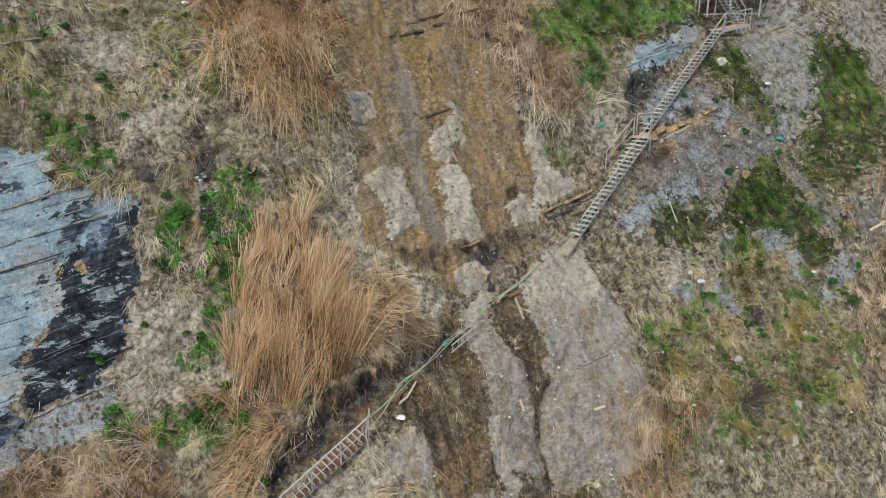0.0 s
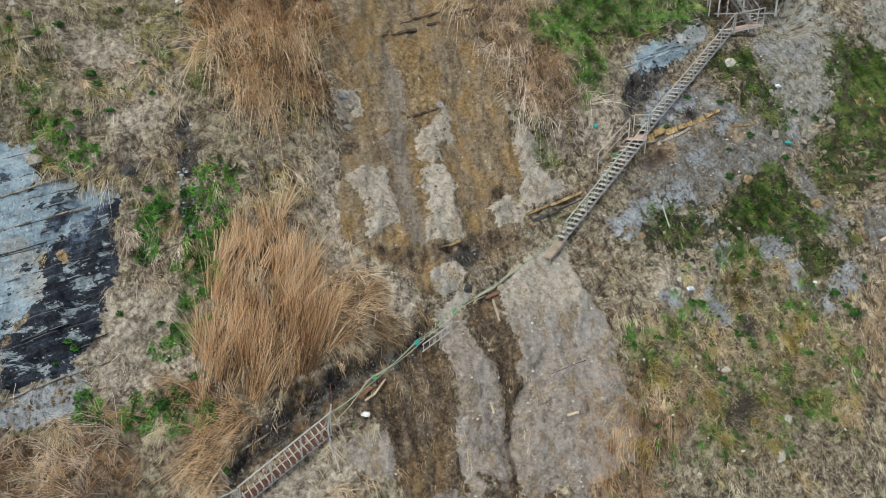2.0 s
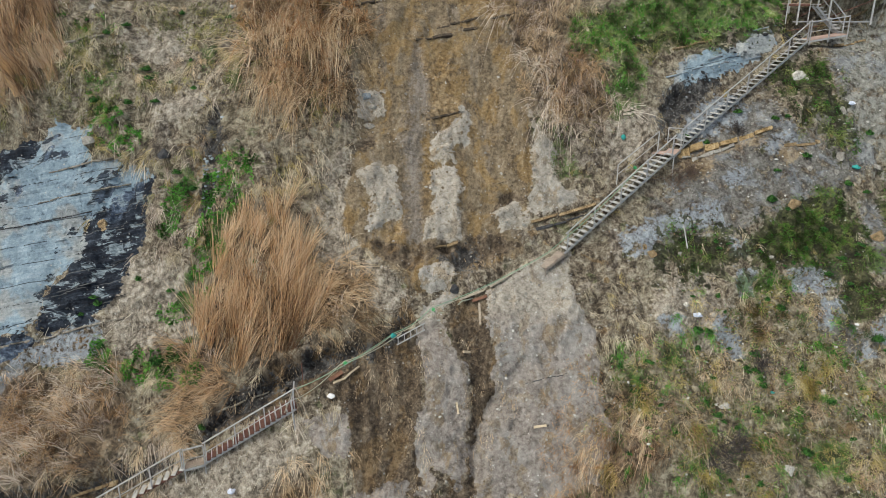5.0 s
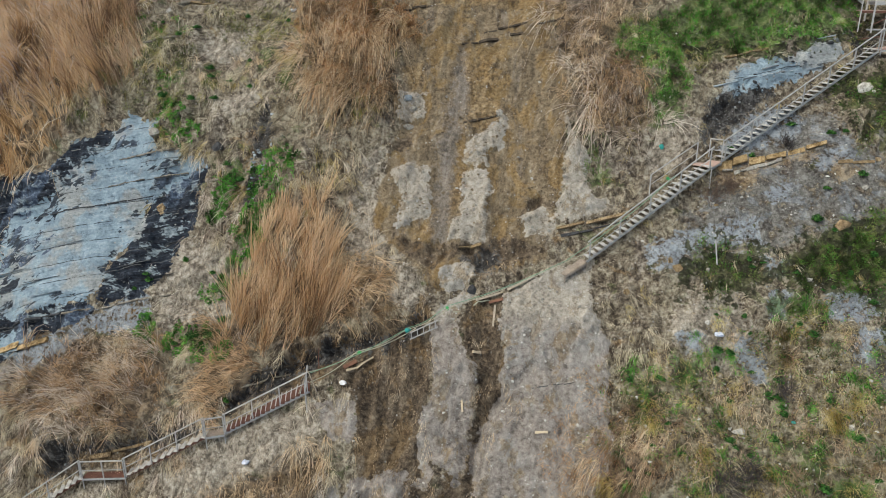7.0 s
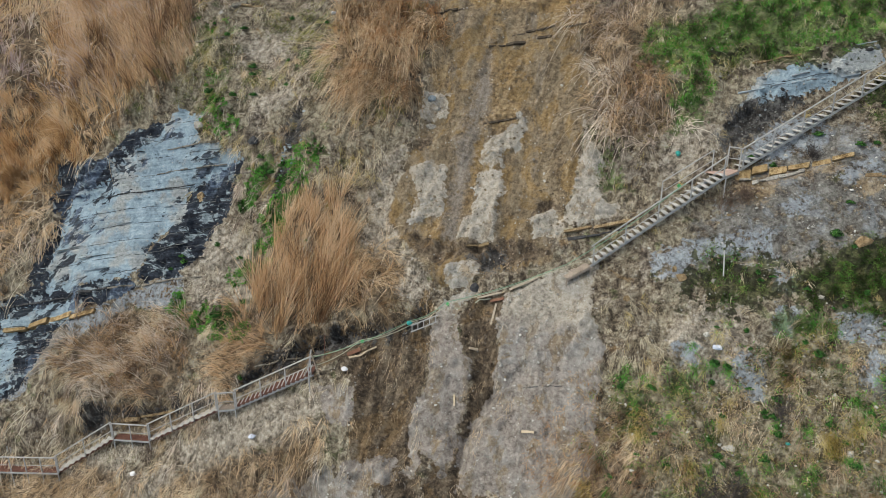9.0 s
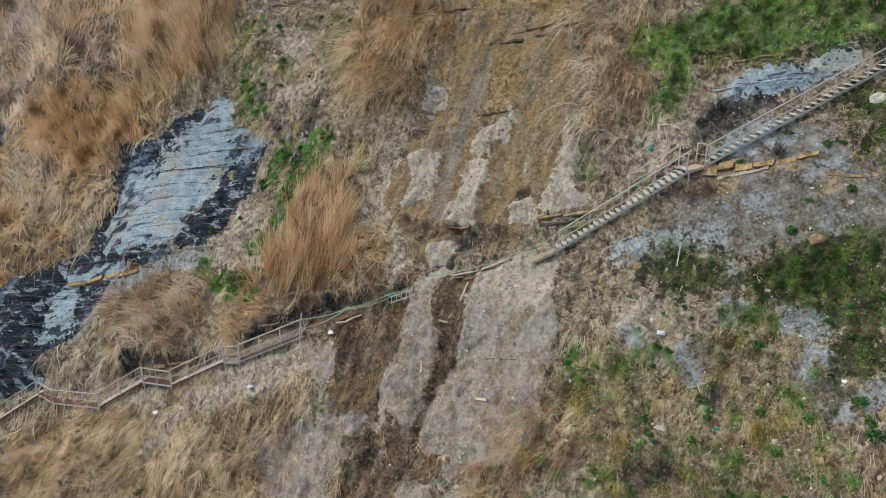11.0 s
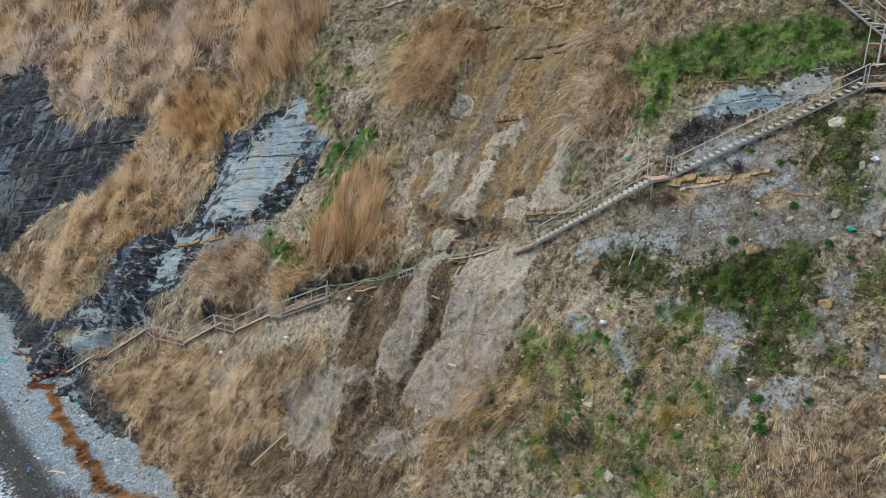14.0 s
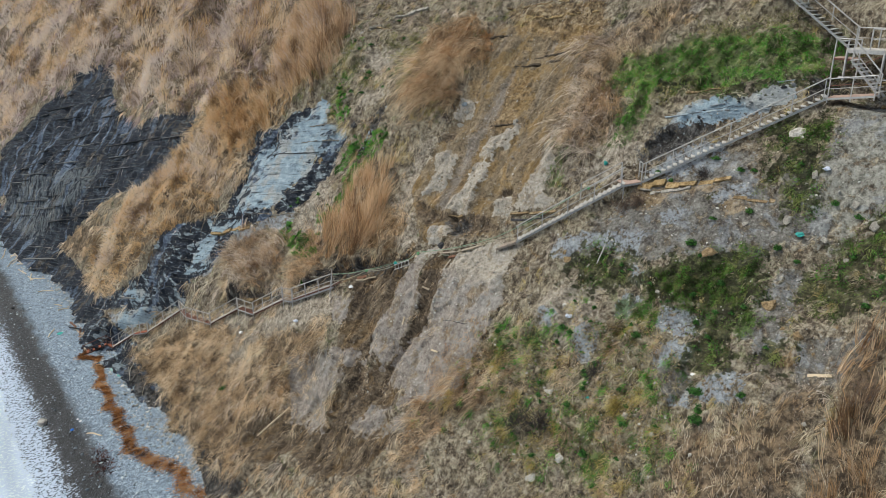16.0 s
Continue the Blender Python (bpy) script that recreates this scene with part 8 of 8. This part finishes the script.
WEED_RED = stalks("dark_seaweed", (0.02, 0.012, 0.012), (0.05, 0.025, 0.025), (0.09, 0.045, 0.04), (0.14, 0.07, 0.06))


def wrack():
    """The drift line: chopped reeds and seaweed in a winding ribbon."""
    line = np.array(((-5.6, 6.5), (-2.6, 6.2), (-2.1, 5.3), (-1.7, 4.8), (-0.6, 5.4), (0.0, 6.3), (1.7, 5.6), (4.5, 5.1), (7.5, 5.1), (11.7, 4.6), (15.8, 4.6), (17.0, 4.9), (18.7, 6.0), (21.4, 6.3), (23.7, 6.5), (27.0, 6.7)))
    far = np.concatenate(([0], np.cumsum(np.linalg.norm(np.diff(line, axis=0), axis=1))))
    count = 13000
    t = rng.uniform(0, far[-1], count)
    wide = 0.16 + 0.08 * np.sin(t * 1.7) + 0.014 * t + 0.14 * (t < 4)
    a = np.interp(t, far, line[:, 0]) + rng.normal(0, 1, count) * wide * 0.5 + 0.25 * fbm(t * 1.5, 0 * t, 2, 301)
    b = np.interp(t, far, line[:, 1]) + rng.normal(0, 1, count) * wide * 0.55 + 0.9 * fbm(t * 0.7, 0 * t, 2, 300)
    spin = rng.uniform(0, 6.28, count)
    ways = unit(np.stack((np.cos(spin), np.sin(spin), rng.uniform(0.0, 0.5, count)), -1))
    blades("drift_line", on_beach(a, b, 0.0) + UP * rng.uniform(0, 0.12, count)[:, None], ways, -UP * 0.15 + 0 * ways, rng.uniform(0.1, 0.4, count), rng.uniform(0.02, 0.05, count), WRACK, "orange drift line of chopped reeds on shingle", "drift line", 2)
    count = 500
    a, b = 15.2 + rng.normal(0, 0.9, count), 2.9 + rng.normal(0, 0.28, count) - 0.12 * rng.normal(0, 1, count)
    spin = rng.uniform(0, 6.28, count)
    ways = unit(np.stack((np.cos(spin), np.sin(spin), rng.uniform(0.0, 0.6, count)), -1))
    blades("seaweed", on_beach(a, b, 0.02), ways, -UP * 0.3 + 0 * ways, rng.uniform(0.1, 0.35, count), rng.uniform(0.03, 0.07, count), WEED_RED, "dark red seaweed heap on wet shingle", "seaweed", 2)


wrack()
BEACH_STONE = stalks("beach_stone", (0.11, 0.13, 0.15), (0.21, 0.25, 0.29), (0.32, 0.375, 0.42), (0.58, 0.64, 0.68), rough=0.85, thin=False)
count = 4500
a, b = rng.uniform(-42, 32, count), rng.uniform(1.2, 8.2, count)
sizes = 0.05 + 0.2 * rng.random(count) ** 6 + 0.012 * np.clip(b - 5, 0, 3)
stones("beach_stones", on_beach(a, b, 0.0) + UP * (sizes * 0.12)[:, None], sizes, BEACH_STONE, "loose grey stones on the shingle", "stones")
count = 2600
a, b = rng.uniform(-30, 30, count), 7.0 + rng.normal(0, 0.55, count)
sizes = 0.05 + 0.26 * rng.random(count) ** 5
stones("fallen_stones", on_beach(a, b, 0.02), sizes, CHALKY, "fallen pale blocks along the cliff foot", "stones")


def driftwood(a, b, length, turn, radius=0.06, material=None):
    places = []
    for k in range(5):
        t = k / 4 - 0.5
        u = a + length * t * math.cos(turn) + 0.08 * length * math.sin(5 * t + a)
        v = b + length * t * math.sin(turn)
        places.append(on_beach(np.array(u), np.array(v), radius * 0.7))
    return stick(places, radius, material or FRESH_WOOD, "bleached driftwood log on grey shingle", "driftwood", "driftwood")


for k in range(26):
    driftwood(rng.uniform(-42, -20), rng.uniform(4.4, 6.4), rng.uniform(0.5, 2.4), rng.normal(0, 0.7), rng.uniform(0.025, 0.06))
for k in range(16):
    a, b = rng.normal(-4.5, 2.2), rng.normal(6.3, 0.45)
    turn, length = rng.uniform(0, 3.1), rng.uniform(0.4, 1.3)
    p = on_beach(np.array((a, a + length * math.cos(turn))), np.array((b, b + 0.5 * length * math.sin(turn))), 0.08)
    plank(p[0], p[1], rng.uniform(0.08, 0.25), 0.04, (RED_WOOD, RUST, FRESH_WOOD, WOOD)[k % 4], ("red-brown broken board washed up on shingle", "rusty scrap plate washed up on shingle", "pale broken board washed up on shingle", "grey broken board washed up on shingle")[k % 4], ("plank", "scrap_plate", "plank", "plank")[k % 4], ("plank", "scrap", "plank", "plank")[k % 4])
for a, b, length, turn in ((-9.0, 3.9, 1.6, -0.5), (-37, 3.6, 3.0, -0.3), (-33, 4.0, 2.6, -0.6), (-28.5, 4.4, 2.2, 0.2), (-26, 4.9, 2.2, -0.2), (-24.5, 5.4, 1.8, 0.7), (-15, 5.7, 1.2, 0.4), (-13.5, 5.9, 1.0, 1.2), (-7.4, 5.9, 2.0, 0.1), (-5.5, 6.3, 1.6, 0.3),
                           (-31, 4.9, 1.6, 0.9), (-35, 4.6, 1.8, 0.5), (11.4, 3.1, 1.4, 0.6), (-29, 5.4, 1.4, -0.5)):
    driftwood(a, b, length, turn)
driftwood(-9.0, 5.9, 1.8, 0.1, 0.09, RED_WOOD)
driftwood(-6.8, 6.1, 1.5, -0.3, 0.08, RED_WOOD)


def on_shore(name, a, b, size, material, label, category, flatness=0.6):
    bm = bmesh.new()
    bmesh.ops.create_icosphere(bm, subdivisions=2, radius=size / 2)
    seed = Vector(rng.uniform(0, 90, 3))
    for v in bm.verts:
        v.co *= 1 + 0.4 * noise.noise(v.co * (2.5 / size) + seed)
        v.co.z *= flatness
    bmesh.ops.translate(bm, verts=bm.verts, vec=Vector(on_beach(np.array(a), np.array(b), size * flatness * 0.3)))
    return solo(name, bm, material, label, category)


on_shore("stone", 6.9, 0.35, 0.75, WHITE_STONE, "pale boulder in the wash of the waves", "stone", 0.8)
on_shore("plastic_scrap", 9.55, 1.96, 0.28, plain("blue_scrap", (0.02, 0.12, 0.5), (0.05, 0.25, 0.75), 5, 0.5), "bright blue plastic scrap on wet shingle", "litter", 0.4)
on_shore("plastic_scrap", 8.9, 2.7, 0.2, WHITE, "white plastic scrap on shingle", "litter", 0.5)
on_shore("plastic_scrap", 8.4, 2.6, 0.16, WHITE, "white plastic scrap on shingle", "litter", 0.5)
on_shore("plastic_scrap", 12.1, 4.9, 0.25, WHITE, "white plastic scrap on the drift line", "litter", 0.5)
on_shore("net", -8.2, 4.6, 0.6, TEAL, "teal net lying on the shingle", "net", 0.15)
on_shore("net", 3.0, 6.7, 0.7, plain("pale_teal_net", (0.18, 0.34, 0.33), (0.36, 0.52, 0.50), 6, 0.8), "pale teal net below the stairs", "net", 0.2)
on_shore("net", 4.4, 6.9, 0.6, TEAL, "teal net below the stairs", "net", 0.15)
on_shore("stone", -18.3, 1.9, 0.35, DARK_STONE, "dark stone on wet shingle", "stone", 0.7)
